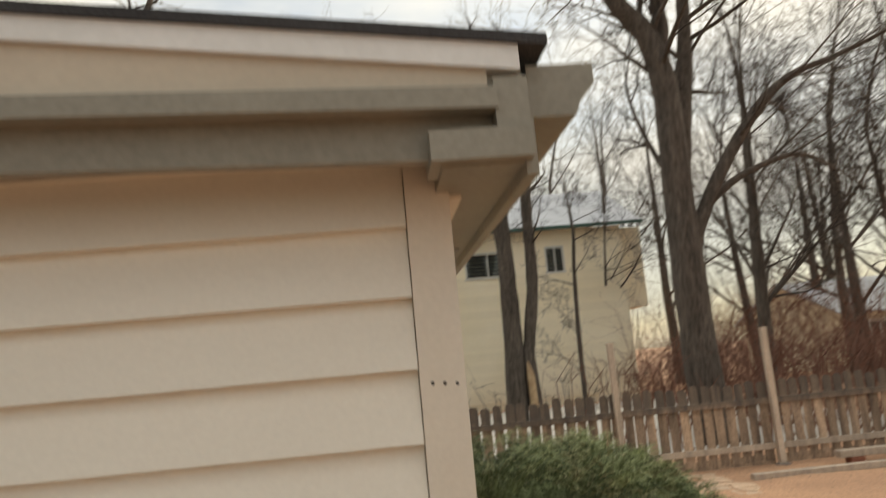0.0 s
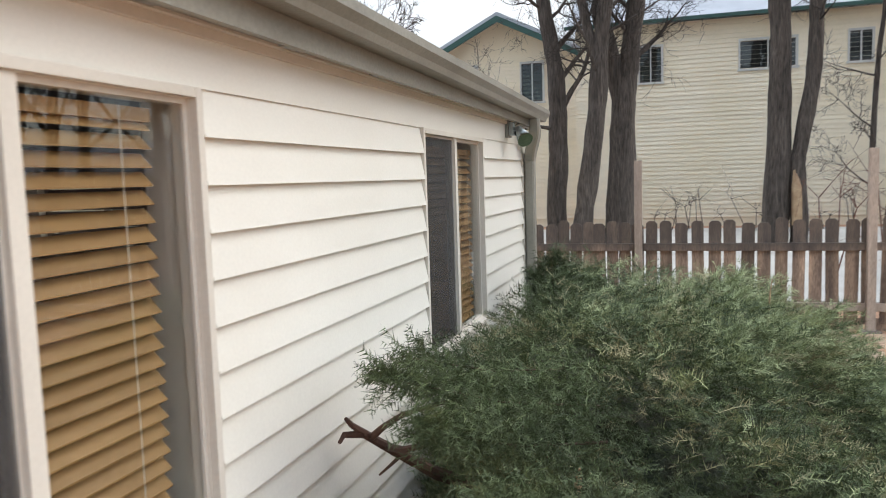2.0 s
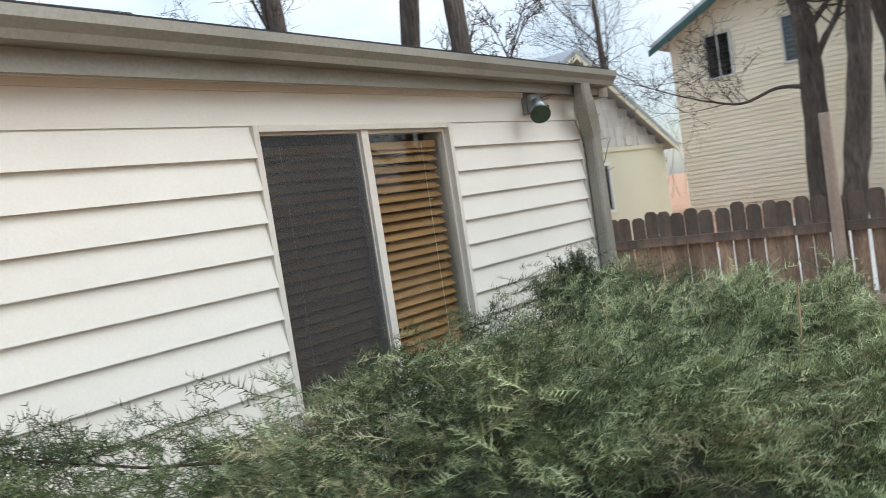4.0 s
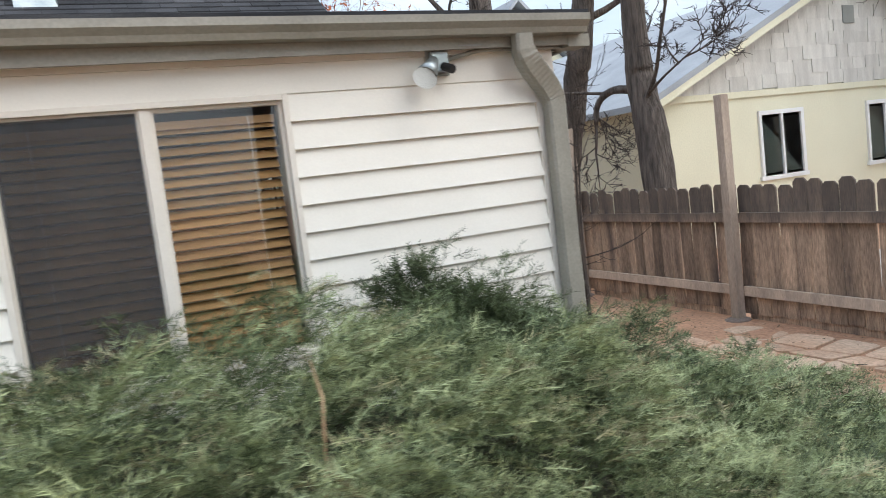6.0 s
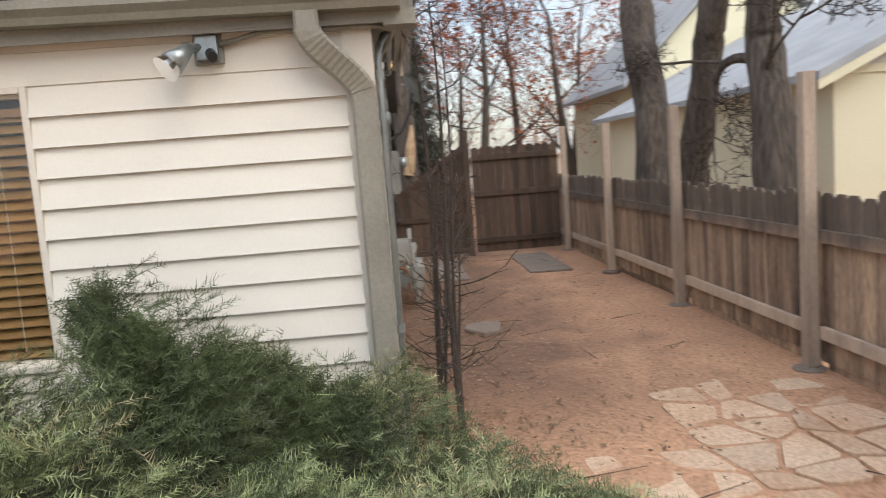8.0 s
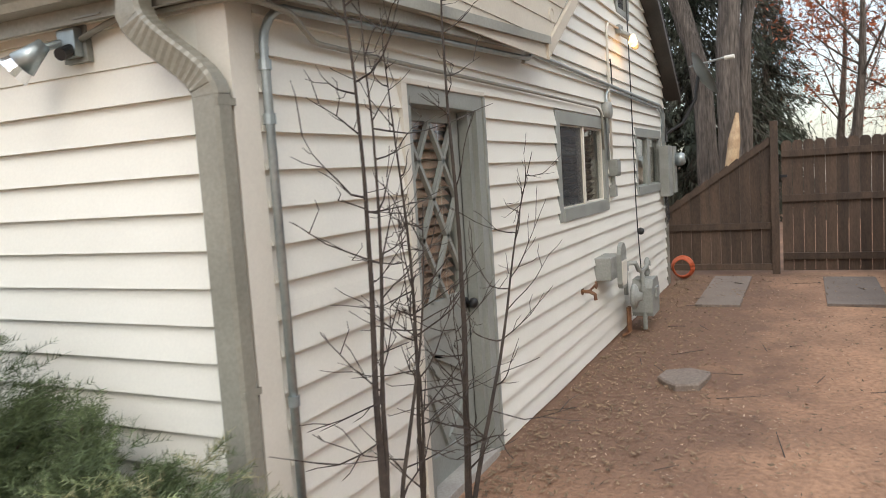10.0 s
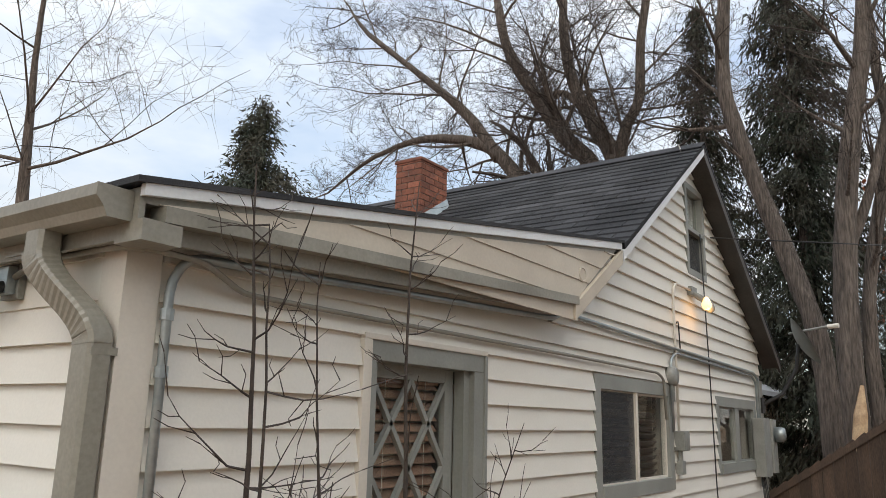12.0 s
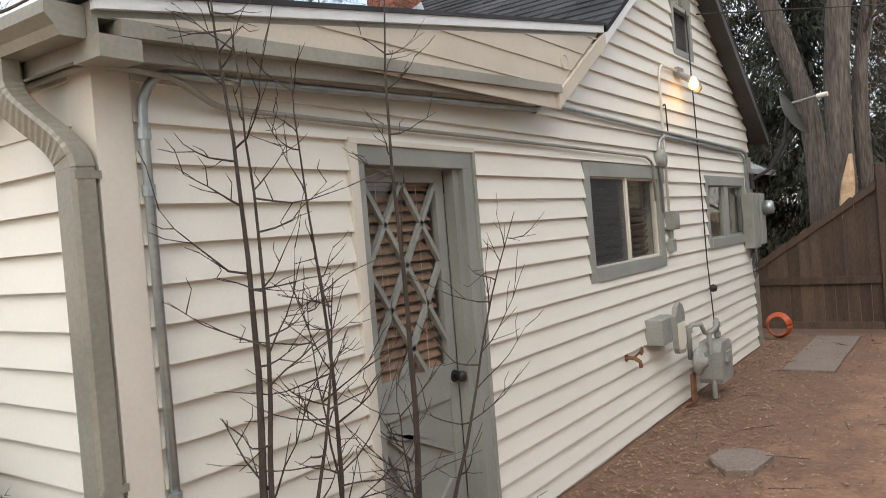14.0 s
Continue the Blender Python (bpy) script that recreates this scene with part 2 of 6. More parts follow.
# weather-greyed upper ends of the fence boards
fn, fl_ = M_FENCE.node_tree.nodes, M_FENCE.node_tree.links
f_tc, f_sep, f_rng, f_mix = fn.new("ShaderNodeTexCoord"), fn.new("ShaderNodeSeparateXYZ"), fn.new("ShaderNodeMapRange"), fn.new("ShaderNodeMixRGB")
f_rng.inputs["From Min"].default_value, f_rng.inputs["From Max"].default_value = 0.76, 0.98
f_rng.inputs["To Max"].default_value = 0.72
f_mix.inputs["Color2"].default_value = (0.075, 0.066, 0.06, 1)
f_src = fn["Principled BSDF"].inputs["Base Color"].links[0].from_socket
fl_.new(f_tc.outputs["Object"], f_sep.inputs["Vector"])
fl_.new(f_sep.outputs["Z"], f_rng.inputs["Value"])
fl_.new(f_rng.outputs["Result"], f_mix.inputs["Fac"])
fl_.new(f_src, f_mix.inputs["Color1"])
fl_.new(f_mix.outputs["Color"], fn["Principled BSDF"].inputs["Base Color"])


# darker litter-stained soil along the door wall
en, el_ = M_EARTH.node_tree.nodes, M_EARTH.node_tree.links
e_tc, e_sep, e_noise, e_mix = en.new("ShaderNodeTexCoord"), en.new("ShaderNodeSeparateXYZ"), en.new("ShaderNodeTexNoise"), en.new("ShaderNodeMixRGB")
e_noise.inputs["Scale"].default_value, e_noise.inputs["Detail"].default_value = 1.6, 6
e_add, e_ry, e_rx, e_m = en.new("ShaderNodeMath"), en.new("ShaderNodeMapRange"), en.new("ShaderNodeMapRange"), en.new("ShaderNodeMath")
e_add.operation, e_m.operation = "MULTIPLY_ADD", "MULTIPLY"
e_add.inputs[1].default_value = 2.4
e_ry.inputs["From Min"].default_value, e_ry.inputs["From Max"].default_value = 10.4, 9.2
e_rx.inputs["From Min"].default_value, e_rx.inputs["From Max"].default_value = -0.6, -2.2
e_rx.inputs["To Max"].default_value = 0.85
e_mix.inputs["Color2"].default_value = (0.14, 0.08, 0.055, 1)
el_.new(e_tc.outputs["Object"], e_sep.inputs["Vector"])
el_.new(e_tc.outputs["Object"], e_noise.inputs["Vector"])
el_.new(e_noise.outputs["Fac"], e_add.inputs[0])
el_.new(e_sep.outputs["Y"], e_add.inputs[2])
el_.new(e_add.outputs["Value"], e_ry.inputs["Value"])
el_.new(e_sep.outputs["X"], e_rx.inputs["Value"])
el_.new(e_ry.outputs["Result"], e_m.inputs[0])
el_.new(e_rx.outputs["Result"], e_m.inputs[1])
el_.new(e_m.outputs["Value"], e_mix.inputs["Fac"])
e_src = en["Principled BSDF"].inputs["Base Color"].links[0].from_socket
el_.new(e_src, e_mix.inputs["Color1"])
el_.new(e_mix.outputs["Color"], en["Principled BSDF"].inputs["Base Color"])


# ---- helpers for building ----
def link(name, bm, material, parent=None, label="", smooth=False):
    me = bpy.data.meshes.new(name)
    bm.normal_update()
    bm.to_mesh(me)
    bm.free()
    for m in material if isinstance(material, (list, tuple)) else (material,):
        me.materials.append(m)
    if smooth:
        for f in me.polygons:
            f.use_smooth = True
    ob = new(name, me)
    if parent:
        ob.parent = parent
    if label:
        ob["label"] = label
    return ob


def part(name, bm, material, parent, label="", smooth=False):
    return link(name, bm, material, parent, label, smooth)


def empty(name, label, category, group="", kind="", at=(0, 0, 0)):
    ob = new(name)
    ob.location = at
    return tagged(ob, label, category, group, kind)


def hexa(bm, pts):
    """A six-sided block from its eight corners: four below, four above, in the same turn."""
    v = [bm.verts.new(p) for p in pts]
    for q in ((3, 2, 1, 0), (4, 5, 6, 7), (0, 1, 5, 4), (1, 2, 6, 5), (2, 3, 7, 6), (3, 0, 4, 7)):
        bm.faces.new([v[i] for i in q])
    return v


def box(bm, x0, x1, y0, y1, z0, z1):
    return hexa(bm, [(x0, y0, z0), (x1, y0, z0), (x1, y1, z0), (x0, y1, z0), (x0, y0, z1), (x1, y0, z1), (x1, y1, z1), (x0, y1, z1)])


def bbox(x0, x1, y0, y1, z0, z1, bevel=0.0):
    bm = bmesh.new()
    box(bm, min(x0, x1), max(x0, x1), min(y0, y1), max(y0, y1), min(z0, z1), max(z0, z1))
    if bevel:
        bmesh.ops.bevel(bm, geom=bm.edges[:], offset=bevel, segments=2, affect="EDGES", profile=0.7)
    return bm


def prism(profile, a, b, along):
    """A closed outline swept straight. along 'y': outline in x, z; along 'x': outline in y, z; along 'z': outline in x, y."""
    def put(p, s):
        return {"y": (p[0], s, p[1]), "x": (s, p[0], p[1]), "z": (p[0], p[1], s)}[along]
    bm = bmesh.new()
    lo, hi = [bm.verts.new(put(p, a)) for p in profile], [bm.verts.new(put(p, b)) for p in profile]
    n = len(profile)
    bm.faces.new(lo)
    bm.faces.new(hi[::-1])
    for i in range(n):
        bm.faces.new((lo[i], hi[i], hi[(i + 1) % n], lo[(i + 1) % n]))
    bmesh.ops.recalc_face_normals(bm, faces=bm.faces[:])
    return bm


def tube(bm, pts, radii, sides=8, caps=True):
    """A round bar along points; radii: one or one a point."""
    pts = [Vector(p) for p in pts]
    radii = radii if isinstance(radii, (list, tuple)) else [radii] * len(pts)
    rings, ref = [], None
    for i, p in enumerate(pts):
        d = (pts[min(i + 1, len(pts) - 1)] - pts[max(i - 1, 0)]).normalized()
        if ref is None:
            ref = d.orthogonal().normalized()
        ref = (ref - d * ref.dot(d)).normalized()
        side = d.cross(ref)
        rings.append([bm.verts.new(p + radii[i] * (math.cos(a) * ref + math.sin(a) * side)) for a in (2 * math.pi * k / sides for k in range(sides))])
    for r, s in zip(rings, rings[1:]):
        for k in range(sides):
            bm.faces.new((r[k], r[(k + 1) % sides], s[(k + 1) % sides], s[k]))
    if caps:
        bm.faces.new(rings[0][::-1])
        bm.faces.new(rings[-1])
    return bm


def tube_mesh(pts, radii, sides=8):
    bm = bmesh.new()
    return tube(bm, pts, radii, sides)


def lathe(profile, centre, axis="z", sides=20):
    """A turned body: profile of (radius, height along the axis)."""
    bm = bmesh.new()
    c = Vector(centre)
    def put(r, h, a):
        u, v = r * math.cos(a), r * math.sin(a)
        return c + Vector({"z": (u, v, h), "y": (u, h, v), "x": (h, u, v)}[axis])
    rings = [[bm.verts.new(put(max(r, 1e-4), h, 2 * math.pi * k / sides)) for k in range(sides)] for r, h in profile]
    for r, s in zip(rings, rings[1:]):
        for k in range(sides):
            bm.faces.new((r[k], r[(k + 1) % sides], s[(k + 1) % sides], s[k]))
    bm.faces.new(rings[0][::-1])
    bm.faces.new(rings[-1])
    bmesh.ops.recalc_face_normals(bm, faces=bm.faces[:])
    return bm


CIRCLE = {n: [(math.cos(2 * math.pi * k / n), math.sin(2 * math.pi * k / n)) for k in range(n)] for n in range(3, 17)}


class Soup:
    """Many small pieces gathered into one mesh."""
    def __init__(self):
        self.v, self.f = [], []
        self.n = 0

    def add(self, verts, faces):
        self.v.append(np.asarray(verts, float))
        self.f.extend(tuple(i + self.n for i in f) for f in faces)
        self.n += len(verts)

    def rod(self, a, b, ra, rb, sides=5):
        ax, ay, az = float(a[0]), float(a[1]), float(a[2])
        bx, by, bz = float(b[0]), float(b[1]), float(b[2])
        dx, dy, dz = bx - ax, by - ay, bz - az
        ln = math.sqrt(dx * dx + dy * dy + dz * dz) + 1e-9
        dx, dy, dz = dx / ln, dy / ln, dz / ln
        rx, ry, rz = (0.31, 0.17, 0.93) if abs(dz) < 0.9 else (1.0, 0.0, 0.0)
        ux, uy, uz = dy * rz - dz * ry, dz * rx - dx * rz, dx * ry - dy * rx
        ul = math.sqrt(ux * ux + uy * uy + uz * uz) + 1e-9
        ux, uy, uz = ux / ul, uy / ul, uz / ul
        wx, wy, wz = dy * uz - dz * uy, dz * ux - dx * uz, dx * uy - dy * ux
        lo, hi = [], []
        for c, s in CIRCLE[sides]:
            px, py, pz = c * ux + s * wx, c * uy + s * wy, c * uz + s * wz
            lo.append((ax + ra * px, ay + ra * py, az + ra * pz))
            hi.append((bx + rb * px, by + rb * py, bz + rb * pz))
        n = self.n
        self.v.append(lo + hi)
        self.f.extend([(n + k, n + (k + 1) % sides, n + sides + (k + 1) % sides, n + sides + k) for k in range(sides)])
        self.n += 2 * sides

    def link(self, name, material, parent=None, label="", smooth=False):
        me = bpy.data.meshes.new(name)
        me.from_pydata([tuple(p) for block in self.v for p in block], [], self.f)
        for m in material if isinstance(material, (list, tuple)) else (material,):
            me.materials.append(m)
        if smooth:
            me.polygons.foreach_set("use_smooth", [True] * len(me.polygons))
        me.update()
        ob = new(name, me)
        if parent:
            ob.parent = parent
        if label:
            ob["label"] = label
        return ob

# ---- the house: measures ----
LAP, TOP = 0.13, 2.10          # siding course, and the height of the window and door heads
Y1 = 6.88                      # the door wall's plane; the long wall is x = 0, the first end wall y = 0
RIDGE_X, RIDGE_Z, PITCH = -5.78, 4.44, 0.672
EAVE_X, EAVE_Z, LOW_PITCH = 0.17, 2.43, 0.156
WEST_X = -8.35
OVER = 0.18                    # how far the end boxes stand out


def on_long(u, d, z):
    return (d, u, z)


def on_door(u, d, z):
    return (u, Y1 + d, z)


YA = -0.10                     # the first end wall's plane


def on_first(u, d, z):
    return (u, YA - d, z)


def wall_body(name, place, u0, u1, z0, z1, holes, thick, label):
    us = sorted({u0, u1, *(h[0] for h in holes), *(h[1] for h in holes)})
    zs = sorted({z0, z1, *(h[2] for h in holes), *(h[3] for h in holes)})
    bm = bmesh.new()
    for a, b in zip(us, us[1:]):
        for c, d in zip(zs, zs[1:]):
            if not any(h[0] <= a and b <= h[1] and h[2] <= c and d <= h[3] for h in holes):
                hexa(bm, [place(a, -thick, c), place(b, -thick, c), place(b, 0, c), place(a, 0, c), place(a, -thick, d), place(b, -thick, d), place(b, 0, d), place(a, 0, d)])
    bmesh.ops.remove_doubles(bm, verts=bm.verts[:], dist=1e-5)
    bmesh.ops.recalc_face_normals(bm, faces=bm.faces[:])
    return tagged(link(name, bm, M_TRIM_LIGHT), label, "wall", "", "structure")


def siding(parent, place, u0, u1, z0, z1, holes=(), left=None, right=None, base=0.0, thick=0.025, shift=0.0):
    """Lap boards, each an object: they lean outwards to a drip edge. left and right: limits that change with the height."""
    top = TOP + shift
    n0, n1 = math.floor((z0 - top) / LAP), math.ceil((z1 - top) / LAP)
    for n in range(n0, n1):
        zb, zt = max(top + n * LAP, z0), min(top + (n + 1) * LAP, z1)
        if zt - zb < 0.012:
            continue
        zones = sorted({zb, zt, *(h[k] for h in holes for k in (2, 3) if zb + 0.004 < h[k] < zt - 0.004)})
        for c, d in zip(zones, zones[1:]):
            mid = (c + d) / 2
            cuts = sorted((h[0], h[1]) for h in holes if h[2] <= mid <= h[3])
            spans, at = [], u0
            for a, b in cuts:
                spans.append((at, a, at == u0, False))
                at = b
            spans.append((at, u1, at == u0, True))
            for a, b, first, last in spans:
                al, ah, bl, bh = a, a, b, b
                if left:
                    al, ah = max(a, left(c)), max(a, left(d))
                if right:
                    bl, bh = min(b, right(c)), min(b, right(d))
                if bl - al < 0.015:
                    continue
                bh = max(bh, ah + 0.002)
                slope = lambda z: base + 0.003 + thick * (top + (n + 1) * LAP - z) / LAP
                bm = bmesh.new()
                hexa(bm, [place(al, base, c), place(bl, base, c), place(bl, slope(c), c), place(al, slope(c), c),
                          place(ah, base, d), place(bh, base, d), place(bh, slope(d), d), place(ah, slope(d), d)])
                bmesh.ops.recalc_face_normals(bm, faces=bm.faces[:])
                part("siding_board", bm, M_SIDING, parent)


def low_roof(x):
    return EAVE_Z + LOW_PITCH * (EAVE_X - x)


def main_roof(x):
    return RIDGE_Z - PITCH * abs(x - RIDGE_X)


W1 = (1.14, 2.35, 0.86, 2.10)
W2 = (4.20, 5.45, 0.88, 2.10)
DOOR = (-2.07, -1.11, 0.03, 2.10)
WA = (-5.06, -3.475, 1.245, 2.09)
WB = (-7.98, -6.37, 1.30, 2.05)
WG = (-6.27, -5.67, 3.16, 4.08)


def grow(h, m):
    return (h[0] - m, h[1] + m, h[2] - m, h[3] + m)


def skew(bm):
    """The eave runs slightly out of true: it draws in towards the door end."""
    for v in bm.verts:
        v.co.x -= (0.012 + 0.058 * min(1.0, max(0.0, v.co.y / 7.0))) * min(1.0, max(0.0, v.co.x / 0.14))
    return bm


def falling(bm):
    """The gutter falls towards the downpipe."""
    for v in bm.verts:
        v.co.z += 0.02 - 0.058 * min(1.0, max(0.0, v.co.y / 7.0))
    return skew(bm)


# ---- large structure ----
wall_long = wall_body("wall_east", on_long, YA + 0.15, Y1 - 0.15, -0.1, 2.33, [grow(W1, -0.03), grow(W2, -0.03)], 0.15, "long low wall of cream lap siding with two windows")
wall_door = wall_body("wall_north", on_door, WEST_X, 0.0, -0.1, 2.36, [grow(DOOR, -0.03)[:2] + (-0.1, 2.07), grow(WA, -0.03), grow(WB, -0.03)], 0.15, "cream lap-sided gable wall with door, windows and pipes")
wall_first = wall_body("wall_south", on_first, WEST_X, 0.0, -0.1, 2.33, [], 0.15, "cream lap-sided end wall with boxed eave")
wall_west = wall_body("wall_west", lambda u, d, z: (WEST_X - d, u, z), YA + 0.15, Y1 - 0.15, -0.1, 2.4, [], 0.15, "plain far wall of the house")

# gable above the door wall, with the small attic window
bm = bmesh.new()
gx0, gx1 = WEST_X, RIDGE_X * 2 - WEST_X
for pts in (
    [(gx0, 2.36), (WG[0] + 0.03, 2.36), (WG[0] + 0.03, main_roof(WG[0] + 0.03) - 0.06), (gx0, main_roof(gx0) - 0.06)],
    [(WG[0] + 0.03, 2.36), (WG[1] - 0.03, 2.36), (WG[1] - 0.03, WG[2] + 0.03), (WG[0] + 0.03, WG[2] + 0.03)],
    [(WG[0] + 0.03, WG[3] - 0.03), (WG[1] - 0.03, WG[3] - 0.03), (WG[1] - 0.03, main_roof(WG[1] - 0.03) - 0.06), (RIDGE_X, RIDGE_Z - 0.06), (WG[0] + 0.03, main_roof(WG[0] + 0.03) - 0.06)],
    [(WG[1] - 0.03, 2.36), (0.0, 2.36), (EAVE_X - 0.3, low_roof(EAVE_X - 0.3) - 0.1), (-3.6, low_roof(-3.6) - 0.1), (WG[1] - 0.03, main_roof(WG[1] - 0.03) - 0.06)],
):
    lo, hi = [bm.verts.new((x, Y1 - 0.15, z)) for x, z in pts], [bm.verts.new((x, Y1, z)) for x, z in pts]
    bm.faces.new(lo)
    bm.faces.new(hi[::-1])
    for i in range(len(pts)):
        bm.faces.new((lo[i], hi[i], hi[(i + 1) % len(pts)], lo[(i + 1) % len(pts)]))
bmesh.ops.recalc_face_normals(bm, faces=bm.faces[:])
gable_wall = tagged(link("wall_gable", bm, M_TRIM_LIGHT), "cream lap-sided gable under a dark shingle roof", "wall", "", "structure")

bm = prism([(WEST_X, 2.33), (0.0, 2.33), (0.0, low_roof(0) - 0.1), (-3.6, low_roof(-3.6) - 0.1), (RIDGE_X, RIDGE_Z - 0.06), (WEST_X, main_roof(WEST_X) - 0.06)], YA, YA + 0.15, "y")
tagged(link("wall_south_gable", bm, M_TRIM_LIGHT), "upper part of the cream end wall", "wall", "", "structure")

siding(wall_long, on_long, YA + 0.07, Y1 - 0.10, 0.12, 2.10, [W1, W2])
siding(wall_first, on_first, WEST_X, -0.060, 0.12, 2.36, shift=-0.018)
siding(wall_door, on_door, -8.17, -0.105, 0.03, 2.36, [DOOR, WA, WB])
siding(gable_wall, on_door, -8.3, -2.2, 2.36, RIDGE_Z, [WG], left=lambda z: RIDGE_X - (RIDGE_Z - 0.1 - z) / PITCH, right=lambda z: RIDGE_X + (RIDGE_Z - 0.1 - z) / PITCH)

# plain frieze board above the windows of the long wall
part("frieze_board", bbox(0.0, 0.012, YA + 0.07, Y1 - 0.1, 2.10, 2.30), M_SIDING, wall_long)
part("frieze_cap", bbox(0.0, 0.03, YA + 0.07, Y1 - 0.1, 2.235, 2.262), M_TRIM_LIGHT, wall_long)

# corner boards
for nm, prof, lab in (("corner_board", [(-0.102, Y1), (-0.102, Y1 + 0.024), (0.024, Y1 + 0.024), (0.024, Y1 - 0.105), (0.0, Y1 - 0.105), (0.0, Y1)], "cream corner board beside a grey downpipe"),
                      ("corner_board", [(-0.058, YA), (0.0, YA), (0.0, YA + 0.065), (0.024, YA + 0.065), (0.024, YA - 0.024), (-0.058, YA - 0.024)], "cream corner board with three small nail holes"),
                      ("corner_board", [(-8.35, Y1), (-8.17, Y1), (-8.17, Y1 + 0.024), (-8.374, Y1 + 0.024), (-8.374, Y1 - 0.1), (-8.35, Y1 - 0.1)], "grey-green corner board at the far house corner")):
    cb = link(nm, prism(prof, 0.03, 2.35 if prof[0][0] > -5 else 2.3, "z"), M_TRIM_GREY if prof[0][0] < -5 else M_TRIM_LIGHT)
    tagged(cb, lab, "trim", "", "structure")
    if prof[0][0] == -0.058:
        for k in range(3):
            part("nail_hole", lathe([(0.0035, 0), (0.0035, 0.0012)], (-0.036 + 0.022 * k, YA - 0.0252, 1.925 - 0.002 * k), "y", 8), M_BLACK, cb)

# foundation strip and floor slab
tagged(link("foundation", bbox(WEST_X + 0.02, -0.02, YA + 0.02, Y1 - 0.02, -0.12, 0.02), M_CONCRETE), "grey concrete footing under the siding", "foundation", "", "structure")
tagged(link("ceiling", bbox(WEST_X + 0.15, -0.15, 0.15, Y1 - 0.15, 2.29, 2.33), M_UNLIT_ROOM), "plain ceiling inside the unlit house", "ceiling", "", "structure")


# ---- roofs ----
def roof_slab(name, pts, thick, material, label):
    """A sloping slab from four upper corners."""
    bm = bmesh.new()
    hexa(bm, [(x, y, z - thick) for x, y, z in pts] + list(pts))
    bmesh.ops.recalc_face_normals(bm, faces=bm.faces[:])
    return tagged(link(name, skew(bm), material), label, "roof", "", "structure")


OVER_S = 0.30                  # the overhang at the first end wall
RY0, RY1 = -OVER_S - 0.03, Y1 + OVER + 0.03
JX = -3.62
roof_low = roof_slab("roof_low", [(EAVE_X + 0.03, RY0, low_roof(EAVE_X + 0.03) + 0.055), (EAVE_X + 0.03, RY1, low_roof(EAVE_X + 0.03)), (JX, RY1, low_roof(JX)), (JX, RY0, low_roof(JX) - 0.09)], 0.02, M_SHINGLE, "low charcoal shingle roof over the addition")
roof_main = roof_slab("roof_main", [(JX, RY0, main_roof(JX)), (JX, RY1, main_roof(JX)), (RIDGE_X, RY1, RIDGE_Z), (RIDGE_X, RY0, RIDGE_Z)], 0.03, M_SHINGLE, "steep roof of worn charcoal asphalt shingles")
roof_back = roof_slab("roof_back", [(RIDGE_X, RY0, RIDGE_Z), (RIDGE_X, RY1, RIDGE_Z), (WEST_X - 0.25, RY1, main_roof(WEST_X - 0.25)), (WEST_X - 0.25, RY0, main_roof(WEST_X - 0.25))], 0.03, M_SHINGLE, "far slope of the dark shingle roof")

